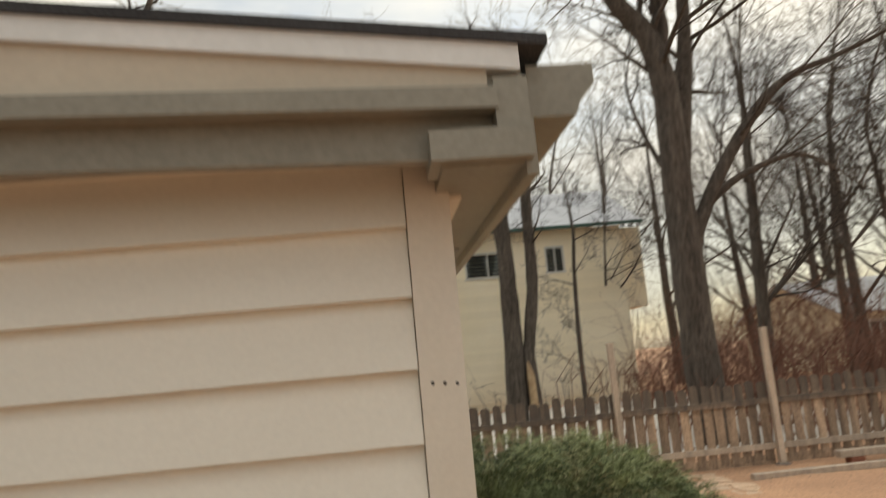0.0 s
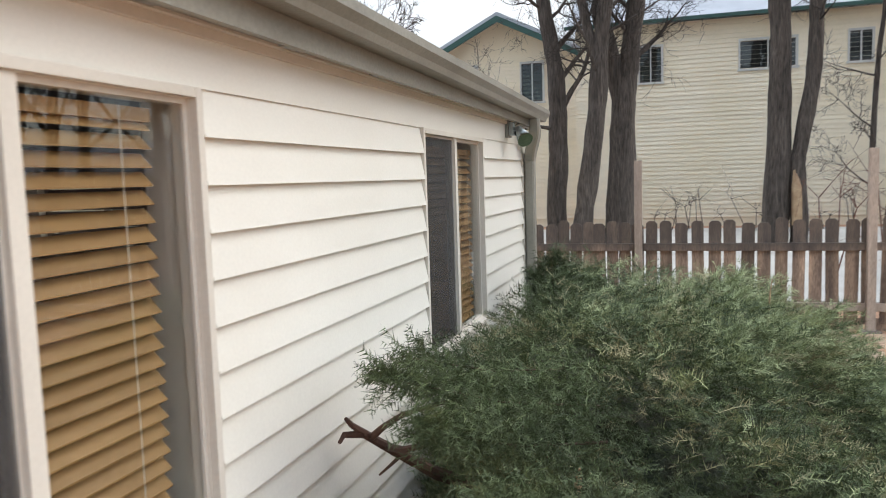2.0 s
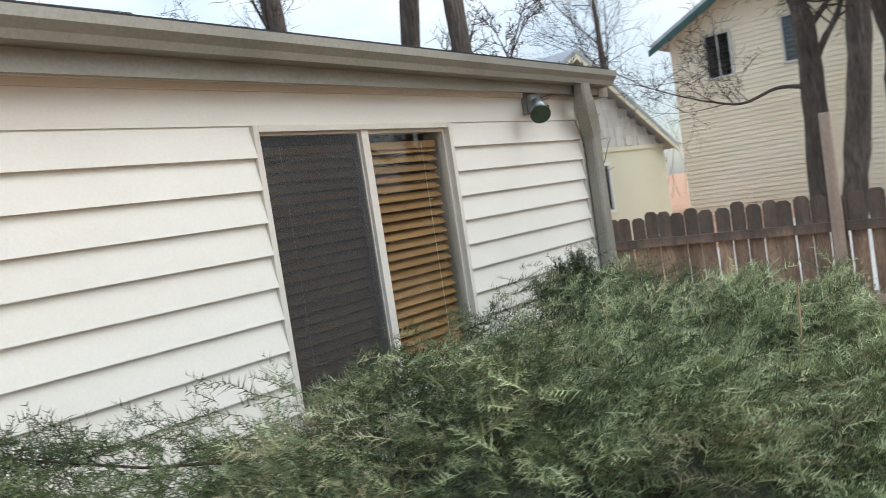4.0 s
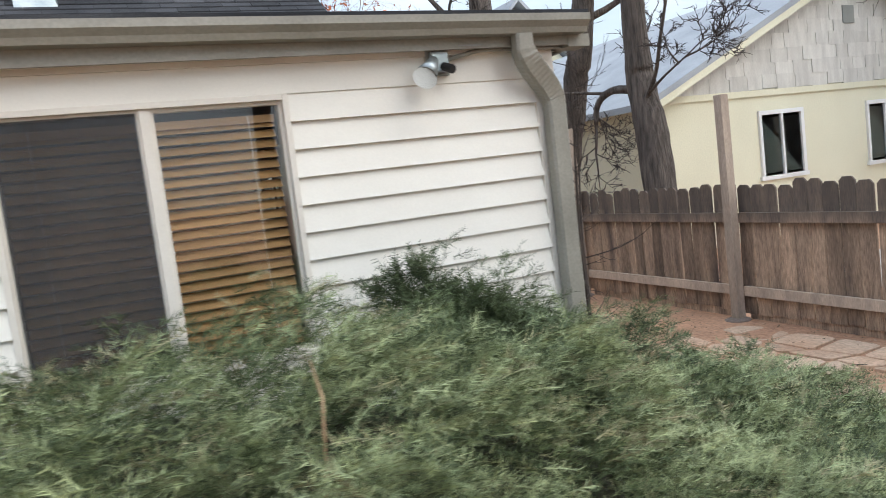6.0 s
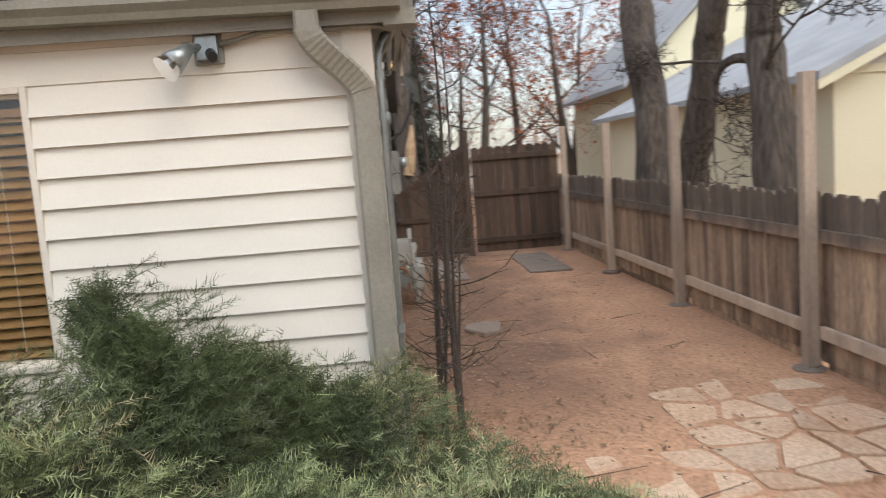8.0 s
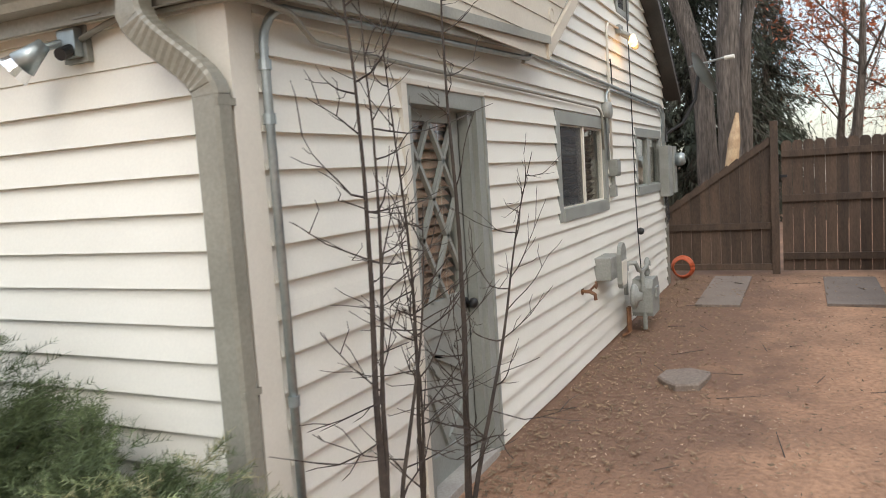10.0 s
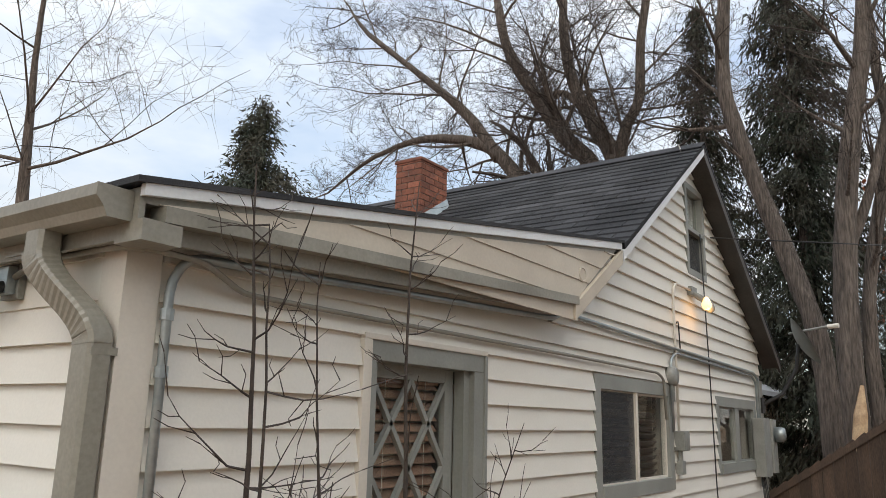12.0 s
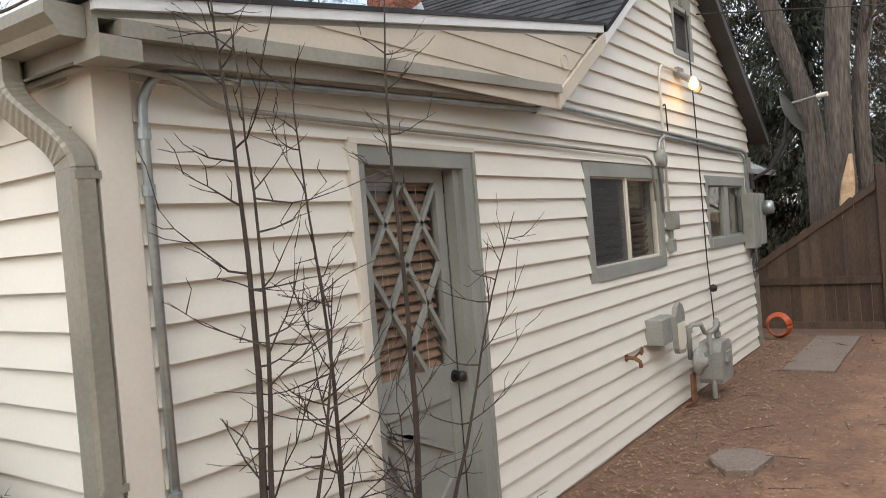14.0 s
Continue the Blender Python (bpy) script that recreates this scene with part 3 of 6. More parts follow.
for side, out, lab in ((1, Y1 + OVER, "boxed overhang above the door with siding and grey trim"), (-1, -OVER_S, "boxed eave overhang with siding and grey trim")):
    inn = Y1 if side == 1 else YA
    end_bx = [(0.08, 2.25), (-2.80, 2.40), (-3.60, low_roof(-3.60) - 0.03), (0.08, low_roof(0.08) - 0.03)]
    if side == -1:
        end_bx = [(0.146, 2.285), (-3.4, 2.42), (-3.60, low_roof(-3.60) - 0.14), (0.146, low_roof(0.146) - 0.01)]
    body_bx = [(end_bx[0][0], end_bx[0][1] + 0.105), (end_bx[1][0] - 0.1, end_bx[1][1] + 0.09), end_bx[2], end_bx[3]]
    ov = link("end_box", prism(body_bx, min(inn, out), max(inn, out), "y"), M_TRIM_GREY)
    tagged(ov, lab, "eave", "", "structure")
    def lay(x, d, z):
        return (x, out + side * d, z)
    def strip(name, a, b, h0, h1, d0, d1, material):
        bm = bmesh.new()
        (xa, za), (xb, zb) = a, b
        hexa(bm, [lay(xa, d0, za + h0), lay(xb, d0, zb + h0), lay(xb, d1, zb + h0), lay(xa, d1, za + h0), lay(xa, d0, za + h1), lay(xb, d0, zb + h1), lay(xb, d1, zb + h1), lay(xa, d1, za + h1)])
        bmesh.ops.recalc_face_normals(bm, faces=bm.faces[:])
        return part(name, bm, material, ov)
    xl = -3.58
    if side == 1:
        strip("rake_fascia", (0.10, low_roof(0.10)), (xl, low_roof(xl)), -0.068, -0.012, 0.0, 0.022, M_FASCIA)
    else:
        strip("rake_fascia", (0.14, low_roof(0.14) + 0.04), (xl, low_roof(xl) - 0.10), -0.052, -0.008, 0.0, 0.022, M_FASCIA)
        bm = bmesh.new()
        hexa(bm, [lay(-3.45, 0, 2.50), lay(0.085, 0, 2.385), lay(0.085, 0.010, 2.385), lay(-3.45, 0.010, 2.50), lay(-3.45, 0, low_roof(-3.45) - 0.14), lay(0.085, 0, low_roof(0.085) - 0.01), lay(0.085, 0.010, low_roof(0.085) - 0.01), lay(-3.45, 0.010, low_roof(-3.45) - 0.14)])
        bmesh.ops.recalc_face_normals(bm, faces=bm.faces[:])
        part("panel", bm, M_BOX, ov)
    b0 = end_bx[0]
    b1 = end_bx[1]
    strip("lower_trim", (b0[0] - 0.05, b0[1]), b1, 0.0, 0.12 if side == 1 else 0.10, -0.05, -0.02, M_TRIM_GREY)
    up = 0.055 if side == 1 else 0.072
    strip("upper_trim", (b0[0] - 0.05, b0[1] + up), (b1[0] - 0.04, b1[1] + up), 0.0, 0.05 if side == 1 else 0.036, -0.02, 0.032, M_TRIM_GREY)
    def bottom(x):
        return b0[1] + 0.105 + (x - b0[0]) / (b1[0] - b0[0]) * (b1[1] - b0[1])
    steps = 6 if side == 1 else 0
    for k in range(steps):
        zb = 2.36 + LAP * k
        zt = zb + LAP
        # each course: from the sloping foot to the rake above
        xs_hi = EAVE_X - (zb + 0.09 - EAVE_Z) / LOW_PITCH
        xs_top = EAVE_X - (zt + 0.09 - EAVE_Z) / LOW_PITCH
        far = -2.86 - max(0.0, zb - 2.50) / PITCH
        far_t = -2.86 - max(0.0, zt - 2.50) / PITCH
        start, start_t = min(0.07, xs_hi), min(0.07, xs_top)
        if start - far < 0.05:
            continue
        if far_t > start_t:
            zt = zb + (zt - zb) * (start - far) / ((start - far) + (far_t - start_t))
            start_t = far_t = min(start, far_t)
        bm = bmesh.new()
        hexa(bm, [lay(far, 0, zb), lay(start, 0, zb), lay(start, 0.010, zb), lay(far, 0.010, zb), lay(far_t, 0, zt), lay(start_t, 0, zt), lay(start_t, 0.003, zt), lay(far_t, 0.003, zt)])
        bmesh.ops.recalc_face_normals(bm, faces=bm.faces[:])
        part("siding_board", bm, M_BOX, ov)
    if side == 1:
        # beige here paints siding colour as it looks in shade
        strip("slanting_board", (-2.80, 2.38), (-3.57, low_roof(-3.57) - 0.15), -0.02, 0.075, 0.0, 0.028, M_BOX)
        part("round_vent", lathe([(0.05, 0), (0.05, 0.006), (0.042, 0.010), (0.036, 0.006)], (-2.94, out + 0.006, 2.66), "y", 20), M_BOX, ov)
    if side == 1:
        part("end_return", bbox(-0.03, 0.105, out - 0.10, out + 0.036, 2.238, 2.302), M_TRIM_GREY, ov)
    else:
        part("end_return", bbox(-0.02, 0.148, out + 0.10, out - 0.030, 2.275, 2.325), M_TRIM_GREY, ov)
        part("end_return", bbox(0.092, 0.148, out + 0.06, out - 0.024, 2.326, 2.41), M_TRIM_GREY, ov)

# rake boards of the steep gable
rake = empty("gable_rake", "white and grey rake boards along the steep roof edge", "trim", kind="structure")
# the far board and soffit get a dark tone that paints in their shadow
for sgn, far_x, m, w in ((1, -3.60, M_FASCIA, 0.075), (-1, WEST_X - 0.25, M_TRIM_SHADED, 0.10)):
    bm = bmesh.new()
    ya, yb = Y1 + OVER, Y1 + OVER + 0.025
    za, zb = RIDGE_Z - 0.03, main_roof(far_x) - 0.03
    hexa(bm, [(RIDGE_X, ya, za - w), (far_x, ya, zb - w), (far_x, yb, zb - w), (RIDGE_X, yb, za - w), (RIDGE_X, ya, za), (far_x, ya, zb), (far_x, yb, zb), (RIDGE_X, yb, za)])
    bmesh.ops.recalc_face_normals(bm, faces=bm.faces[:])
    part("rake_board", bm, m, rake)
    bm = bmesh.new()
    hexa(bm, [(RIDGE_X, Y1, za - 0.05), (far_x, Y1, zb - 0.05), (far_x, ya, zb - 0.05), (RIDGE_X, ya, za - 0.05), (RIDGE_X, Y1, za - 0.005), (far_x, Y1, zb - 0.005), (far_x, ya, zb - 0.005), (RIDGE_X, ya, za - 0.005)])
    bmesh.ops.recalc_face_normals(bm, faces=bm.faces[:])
    part("rake_soffit", bm, M_TRIM_SHADED if sgn < 0 else M_TRIM_GREY, rake)

# soffit and fascia of the long eave
eave = empty("long_eave", "grey-green soffit and fascia under the gutter", "eave", kind="structure")
part("soffit", skew(bbox(0.0, EAVE_X - 0.022, -OVER_S, Y1 + OVER, 2.27, 2.29)), M_TRIM_GREY, eave)
part("fascia", skew(bbox(EAVE_X - 0.02, EAVE_X, -OVER_S, Y1 + OVER, 2.25, 2.40)), M_TRIM_GREY, eave)
part("crown_strip", bbox(0.012, 0.05, YA, Y1, 2.262, 2.27), M_TRIM_LIGHT, eave)
for k in range(9):
    part("soffit_vent", bbox(0.06, 0.11, 0.55 + 0.72 * k, 0.68 + 0.72 * k, 2.262, 2.269), M_METER, eave)
gutter = empty("gutter", "grey-green metal gutter along the low eave", "gutter")
prof = [(0.172, 2.335), (0.250, 2.335), (0.262, 2.362), (0.288, 2.39), (0.288, 2.425), (0.278, 2.425), (0.276, 2.392), (0.252, 2.366), (0.240, 2.345), (0.18, 2.345), (0.18, 2.41), (0.172, 2.41)]
part("trough", falling(prism(prof, -OVER_S + 0.03, Y1 + OVER - 0.03, "y")), M_TRIM_GREY, gutter)
for y in (-OVER_S + 0.027, Y1 + OVER - 0.03):
    part("end_cap", falling(prism([(0.172, 2.335), (0.250, 2.335), (0.262, 2.362), (0.288, 2.39), (0.288, 2.427), (0.172, 2.427)], y, y + 0.004, "y")), M_TRIM_GREY, gutter)

# ---- ground ----
gb = bmesh.new()
xs = np.r_[-400, -150, -60, -30, np.linspace(-14, 12, 90), 30, 60, 150, 400]
ys = np.r_[-400, -150, -50, -15, np.linspace(-6, 12, 70), 20, 40, 100, 400]
grid = [[gb.verts.new((x, y, (0.03 * noise.noise(Vector((x * 0.7, y * 0.7, 0))) + 0.012 * noise.noise(Vector((x * 3, y * 3, 5)))) if -14 < x < 12 and -6 < y < 12 else 0)) for y in ys] for x in xs]
for i in range(len(xs) - 1):
    for j in range(len(ys) - 1):
        gb.faces.new((grid[i][j], grid[i + 1][j], grid[i + 1][j + 1], grid[i][j + 1]))
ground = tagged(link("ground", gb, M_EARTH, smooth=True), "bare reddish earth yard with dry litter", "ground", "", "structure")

# added pale slab that brightens the fence gaps and bounces light at the house
tagged(link("driveway", bbox(-3.0, 10.5, 11.6, 25.5, -0.05, 0.045, 0.01), M_BOUNCE), "pale slab added behind the back fence as a bounce surface", "driveway", "", "structure")

# ---- windows of the long wall ----
def blind(parent_name, place, u0, u1, z0, z1, d, material, pitch=0.056, tilt=0.5):
    th = empty(parent_name, "wooden slat blind hanging behind the window glass", "blind")
    n = int((z1 - z0) / pitch)
    half = 0.024
    for k in range(n):
        z = z1 - 0.04 - k * pitch
        bm = bmesh.new()
        a, c = half * math.cos(tilt), half * math.sin(tilt)
        hexa(bm, [place(u0, d - a, z - c), place(u1, d - a, z - c), place(u1, d + a, z + c), place(u0, d + a, z + c),
                  place(u0, d - a, z - c + 0.004), place(u1, d - a, z - c + 0.004), place(u1, d + a, z + c + 0.004), place(u0, d + a, z + c + 0.004)])
        bmesh.ops.recalc_face_normals(bm, faces=bm.faces[:])
        part("slat", bm, material, th)
    for u in (u0 + 0.12, u1 - 0.12):
        a, b = place(u, d + 0.027, z0), place(u, d + 0.027, z1)
        part("cord", tube_mesh([a, b], 0.0015, 5), M_TRIM_LIGHT, th)
    a, b = place(u0, d - 0.02, z1 - 0.035), place(u1, d + 0.02, z1)
    part("head_rail", bbox(a[0], b[0], a[1], b[1], a[2], b[2]), material, th)
    return th


def pbox(place, u0, u1, d0, d1, z0, z1, bevel=0.0):
    a, b = place(u0, d0, z0), place(u1, d1, z1)
    return bbox(a[0], b[0], a[1], b[1], a[2], b[2], bevel)


def slider(name, label, hole, place, trim_m, frame_m, screen_side, trim=0.035, mull=0.045, blinds=None, sill=True, trim_out=0.03, screen=True):
    """A two-pane sliding window in a wall opening."""
    u0, u1, z0, z1 = hole
    w = tagged(new(name), label, "window", "", "structure")
    for nm, q in (("casing", (u0, u0 + trim, z0, z1)), ("casing", (u1 - trim, u1, z0, z1)), ("head_casing", (u0 + trim, u1 - trim, z1 - trim, z1)), ("sill", (u0 + trim, u1 - trim, z0, z0 + trim))):
        part(nm, pbox(place, q[0], q[1], -0.06, trim_out if nm != "sill" else trim_out + 0.012, q[2], q[3], 0.004), trim_m, w)
    a0, a1, c0, c1 = u0 + trim, u1 - trim, z0 + trim, z1 - trim
    mid = (a0 + a1) / 2
    part("mullion", pbox(place, mid - mull / 2, mid + mull / 2, -0.05, 0.012, c0, c1, 0.003), frame_m, w)
    fr = 0.016
    for s, (b0, b1) in enumerate(((a0, mid - mull / 2), (mid + mull / 2, a1))):
        for q in ((b0, b0 + fr, c0, c1), (b1 - fr, b1, c0, c1), (b0 + fr, b1 - fr, c1 - fr, c1), (b0 + fr, b1 - fr, c0, c0 + fr)):
            part("sash", pbox(place, q[0], q[1], -0.045, -0.006, q[2], q[3]), frame_m, w)
        g = part("pane", pbox(place, b0 + fr, b1 - fr, -0.020, -0.016, c0 + fr, c1 - fr), M_GLASS, w)
        g.visible_shadow = False
        if screen and s == screen_side:
            part("insect_screen", pbox(place, b0 + 0.012, b1 - 0.012, -0.004, -0.002, c0 + 0.012, c1 - 0.012), M_SCREEN, w, "dark insect screen")
    return w


window_1 = slider("window_1", "cream sliding window with a dark insect screen", W1, on_long, M_TRIM_LIGHT, M_TRIM_LIGHT, 0, trim=0.028, trim_out=0.026)
window_2 = slider("window_2", "cream sliding window with screen and wooden blind", W2, on_long, M_TRIM_LIGHT, M_TRIM_LIGHT, 0, trim=0.028, trim_out=0.026)
blind("window_blind", on_long, W1[0] + 0.05, W1[1] - 0.12, W1[2] + 0.05, W1[3] - 0.06, -0.072, M_BLIND, 0.047, -0.80)
blind("window_blind", on_long, W2[0] + 0.05, W2[1] - 0.06, W2[2] + 0.05, W2[3] - 0.08, -0.072, M_BLIND, 0.047, -0.80)

# ---- windows of the door wall ----
window_3 = slider("window_3", "grey-framed sliding window with dark blinds", WA, on_door, M_TRIM_BLUE, M_TRIM_LIGHT, 1, trim=0.10, mull=0.04, trim_out=0.022)
blind("window_blind", on_door, WA[0] + 0.12, WA[1] - 0.12, WA[2] + 0.11, WA[3] - 0.11, -0.10, M_GREYBLIND, 0.056, 0.9)
window_4 = slider("window_4", "small grey-framed two-pane window", WB, on_door, M_TRIM_BLUE, M_TRIM_BLUE, 0, trim=0.10, mull=0.16, trim_out=0.022, screen=False)
window_5 = tagged(new("window_5"), "tall narrow attic window with a dark screen", "window", "", "structure")
u0, u1, z0, z1 = WG
for q in ((u0, u0 + 0.06, z0, z1), (u1 - 0.06, u1, z0, z1), (u0 + 0.06, u1 - 0.06, z1 - 0.06, z1), (u0 + 0.06, u1 - 0.06, z0, z0 + 0.06), (u0 + 0.06, u1 - 0.06, (z0 + z1) / 2 - 0.02, (z0 + z1) / 2 + 0.02)):
    part("casing", pbox(on_door, q[0], q[1], -0.05, 0.03, q[2], q[3], 0.004), M_TRIM_BLUE, window_5)
part("upper_pane", pbox(on_door, u0 + 0.06, u1 - 0.06, -0.03, -0.026, (z0 + z1) / 2 + 0.02, z1 - 0.06), M_GLASS, window_5).visible_shadow = False
part("shade", pbox(on_door, u0 + 0.06, u1 - 0.06, -0.07, -0.065, (z0 + z1) / 2, z1 - 0.06), M_WHITE, window_5, "pale roller shade")
part("insect_screen", pbox(on_door, u0 + 0.06, u1 - 0.06, -0.02, -0.018, z0 + 0.06, (z0 + z1) / 2 - 0.02), M_SCREEN, window_5, "dark insect screen")
part("pane", pbox(on_door, u0 + 0.06, u1 - 0.06, -0.04, -0.036, z0 + 0.06, (z0 + z1) / 2 - 0.02), M_GLASS, window_5).visible_shadow = False

# ---- the door ----
door = tagged(new("door_1"), "closed grey panel door with diamond lattice over glass", "door", "", "structure")
u0, u1, z0, z1 = DOOR
for q in ((u0, u0 + 0.10, 0.0, z1 - 0.10), (u1 - 0.085, u1, 0.0, z1 - 0.10), (u0, u1, z1 - 0.10, z1)):
    part("casing", pbox(on_door, q[0], q[1], -0.10, 0.022, q[2], q[3], 0.004), M_TRIM_BLUE, door)
for q in ((u0 - 0.012, u0 + 0.014, 0.0, z1 - 0.014), (u1 - 0.036, u1 + 0.018, 0.0, z1 - 0.014), (u0 - 0.012, u1 + 0.014, z1 - 0.014, z1 + 0.012)):
    part("outer_bead", pbox(on_door, q[0], q[1], 0.0, 0.034, q[2], q[3], 0.004), M_TRIM_BLUE if q[0] < -2 and q[1] < -2 else M_TRIM_LIGHT, door)
part("threshold", pbox(on_door, u0 + 0.08, u1 - 0.08, -0.12, 0.04, 0.0, 0.05, 0.006), M_CONCRETE, door)
L0, L1, DD = u0 + 0.10, u1 - 0.085, -0.075
part("stop", pbox(on_door, L0, L0 + 0.05, -0.07, -0.01, 0.05, z1 - 0.1), M_TRIM_BLUE, door)
part("stop", pbox(on_door, L1 - 0.012, L1, -0.07, -0.02, 0.05, z1 - 0.1), M_TRIM_BLUE, door)
gz0, gz1, g0, g1 = 1.0, 1.935, L0 + 0.125, L1 - 0.08
for nm, q in (("stile", (L0 + 0.05, g0, 0.05, 2.0)), ("stile", (g1, L1 - 0.012, 0.05, 2.0)), ("top_rail", (g0, g1, gz1, 2.0)), ("mid_rail", (g0, g1, 0.82, gz0)), ("bottom_rail", (g0, g1, 0.05, 0.2))):
    part(nm, pbox(on_door, q[0], q[1], DD - 0.035, DD, q[2], q[3], 0.003), M_TRIM_BLUE, door)
part("lower_panel", pbox(on_door, g0, g1, DD - 0.03, DD - 0.014, 0.2, 0.82), M_TRIM_BLUE, door)
part("pane", pbox(on_door, g0, g1, DD - 0.024, DD - 0.020, gz0, gz1), M_GLASS, door).visible_shadow = False


def slat_between(a, b, w, d0, d1, material, parent, name):
    (ua, za), (ub, zb) = a, b
    du, dz = ub - ua, zb - za
    ln = math.hypot(du, dz)
    nu, nz = -dz / ln * w / 2, du / ln * w / 2
    bm = bmesh.new()
    c = [(ua + nu, za + nz), (ua - nu, za - nz), (ub - nu, zb - nz), (ub + nu, zb + nz)]
    hexa(bm, [on_door(u, d0, z) for u, z in c] + [on_door(u, d1, z) for u, z in c])
    bmesh.ops.recalc_face_normals(bm, faces=bm.faces[:])
    return part(name, bm, material, parent)


gm, gq = (g0 + g1) / 2, (gz1 - gz0)
def lat(s, q):
    return (g0 + (g1 - g0) * s, gz1 - gq * q)


for a, b in (((0, 0), (1, 0.86)), ((1, 0), (0, 0.86)), ((0.5, 0), (1, 0.43)), ((0.5, 0), (0, 0.43)), ((0, 0.43), (0.66, 1)), ((1, 0.43), (0.34, 1))):
    slat_between(lat(*a), lat(*b), 0.024, DD - 0.018, DD + 0.006, M_TRIM_BLUE, door, "lattice_bar")
for a, b in (((g0 + 0.03, 0.42), (gm - 0.02, 0.24)), ((g0 + 0.02, 0.56), (g1 - 0.02, 0.80)), ((g1 - 0.02, 0.72), (gm, 0.22)), ((g1 - 0.02, 0.76), (g0 + 0.2, 0.68))):
    slat_between(a, b, 0.022, DD - 0.014, DD + 0.004, M_TRIM_BLUE, door, "panel_moulding")
slat_between((g1 - 0.03, 0.78), (gm + 0.05, 0.60), 0.03, DD - 0.014, DD + 0.004, M_TRIM_BLUE, door, "panel_moulding")
knob = part("door_knob", lathe([(0.012, 0), (0.012, 0.03), (0.027, 0.035), (0.030, 0.05), (0.024, 0.066), (0.008, 0.07)], on_door(L0 + 0.085, DD, 0.93), "y", 16), M_BLACK, door, "dark round knob", True)
part("rose", lathe([(0.032, 0), (0.032, 0.006)], on_door(L0 + 0.085, DD, 0.93), "y", 16), M_BLACK, knob)
blind("door_blind", on_door, g0 + 0.01, g1 - 0.01, gz0 - 0.02, gz1 + 0.02, -0.130, M_BROWNBLIND, 0.05, -0.85)

# ---- fence ----
FY = 9.86
fence = empty("fence", "weathered dog-eared board fence with tall posts", "fence")
rng = random.Random(4)


def picket_mesh(w, h, ear, thick=0.018):
    bm = prism([(-w / 2, 0), (w / 2, 0), (w / 2, h - ear), (w / 2 - ear, h), (-w / 2 + ear, h), (-w / 2, h - ear)], 0, thick, "y")
    me = bpy.data.meshes.new("picket")
    bm.to_mesh(me)
    bm.free()
    me.materials.append(M_FENCE)
    return me


pickets = [picket_mesh(w, h, 0.032) for w, h in ((0.138, 1.19), (0.132, 1.21), (0.142, 1.17), (0.135, 1.20))]
x = -11.3
while x < 13:
    ob = new("picket", rng.choice(pickets))
    ob.parent = fence
    ob.matrix_local = pose(x, FY + rng.uniform(0, 0.008), 0.06 + rng.uniform(-0.015, 0.02), rng.uniform(-0.5, 0.5), rng.uniform(-0.9, 0.9), rng.uniform(-1, 1))
    x += 0.150 + rng.uniform(-0.003, 0.006) + (0.028 if x > 0.9 else 0)
posts = [-11.4, -9.05, -6.55, -4.11, -1.68, 0.82, 3.30, 5.75, 8.2, 10.6, 13.0]
for i, px in enumerate(posts):
    pt = part("post", bbox(px - 0.045, px + 0.045, FY - 0.125, FY - 0.037, -0.05, 2.03 + 0.05 * math.sin(i * 2.1), 0.006), M_POST, fence)
    part("footing", lathe([(0.12, -0.05), (0.12, 0.008), (0.08, 0.025)], (px, FY - 0.09, 0.0), "z", 10), M_SLAB, pt)
    if i + 1 < len(posts):
        for z in (0.27, 0.95):
            part("rail", bbox(px + 0.047, posts[i + 1] - 0.047, FY - 0.04, FY - 0.002, z - 0.045, z + 0.045, 0.004), M_POST if z < 0.5 else M_FENCE, fence)
        part("kick_board", bbox(px + 0.047, posts[i + 1] - 0.047, FY + 0.022, FY + 0.04, 0.0, 0.14), M_FENCE, fence)

# ---- side gate ----
GX = -9.4
sidef = empty("side_fence", "brown board panel with a slanting top beside the house", "fence")
for k in range(-3, 9):
    y = 6.92 + 0.135 * k
    bm = prism([(y, 0.05), (y + 0.13, 0.05), (y + 0.13, 1.10 + 0.09 * (k + 1) - 0.02), (y + 0.10, 1.10 + 0.09 * (k + 1)), (y + 0.03, 1.10 + 0.09 * (k + 0.3)), (y, 1.10 + 0.09 * k)], GX - 0.02, GX, "x")
    part("picket", bm, M_GATE, sidef)
for z in (0.10, 0.68):
    part("rail", bbox(GX, GX + 0.04, 6.52, 8.12, z - 0.045, z + 0.045, 0.004), M_GATE, sidef)
bm = bmesh.new()
hexa(bm, [(GX + 0.002, 6.52, 0.74), (GX + 0.035, 6.52, 0.74), (GX + 0.035, 8.12, 1.80), (GX + 0.002, 8.12, 1.80), (GX + 0.002, 6.52, 0.83), (GX + 0.035, 6.52, 0.83), (GX + 0.035, 8.12, 1.89), (GX + 0.002, 8.12, 1.89)])
bmesh.ops.recalc_face_normals(bm, faces=bm.faces[:])
part("slanting_rail", bm, M_GATE, sidef)
part("post", bbox(GX - 0.05, GX + 0.05, 8.13, 8.23, 0, 2.12, 0.006), M_GATE, sidef)
gate = empty("side_gate", "closed brown board gate between fence and house", "gate")
for k in range(11):
    y = 8.27 + 0.135 * k
    part("board", prism([(y, 0.05), (y + 0.13, 0.05), (y + 0.13, 1.80), (y + 0.10, 1.84), (y + 0.03, 1.84), (y, 1.80)], GX - 0.02, GX, "x"), M_GATE, gate)
for z in (0.25, 1.05, 1.66):
    part("rail", bbox(GX, GX + 0.04, 8.27, 9.74, z - 0.045, z + 0.045, 0.004), M_GATE, gate)
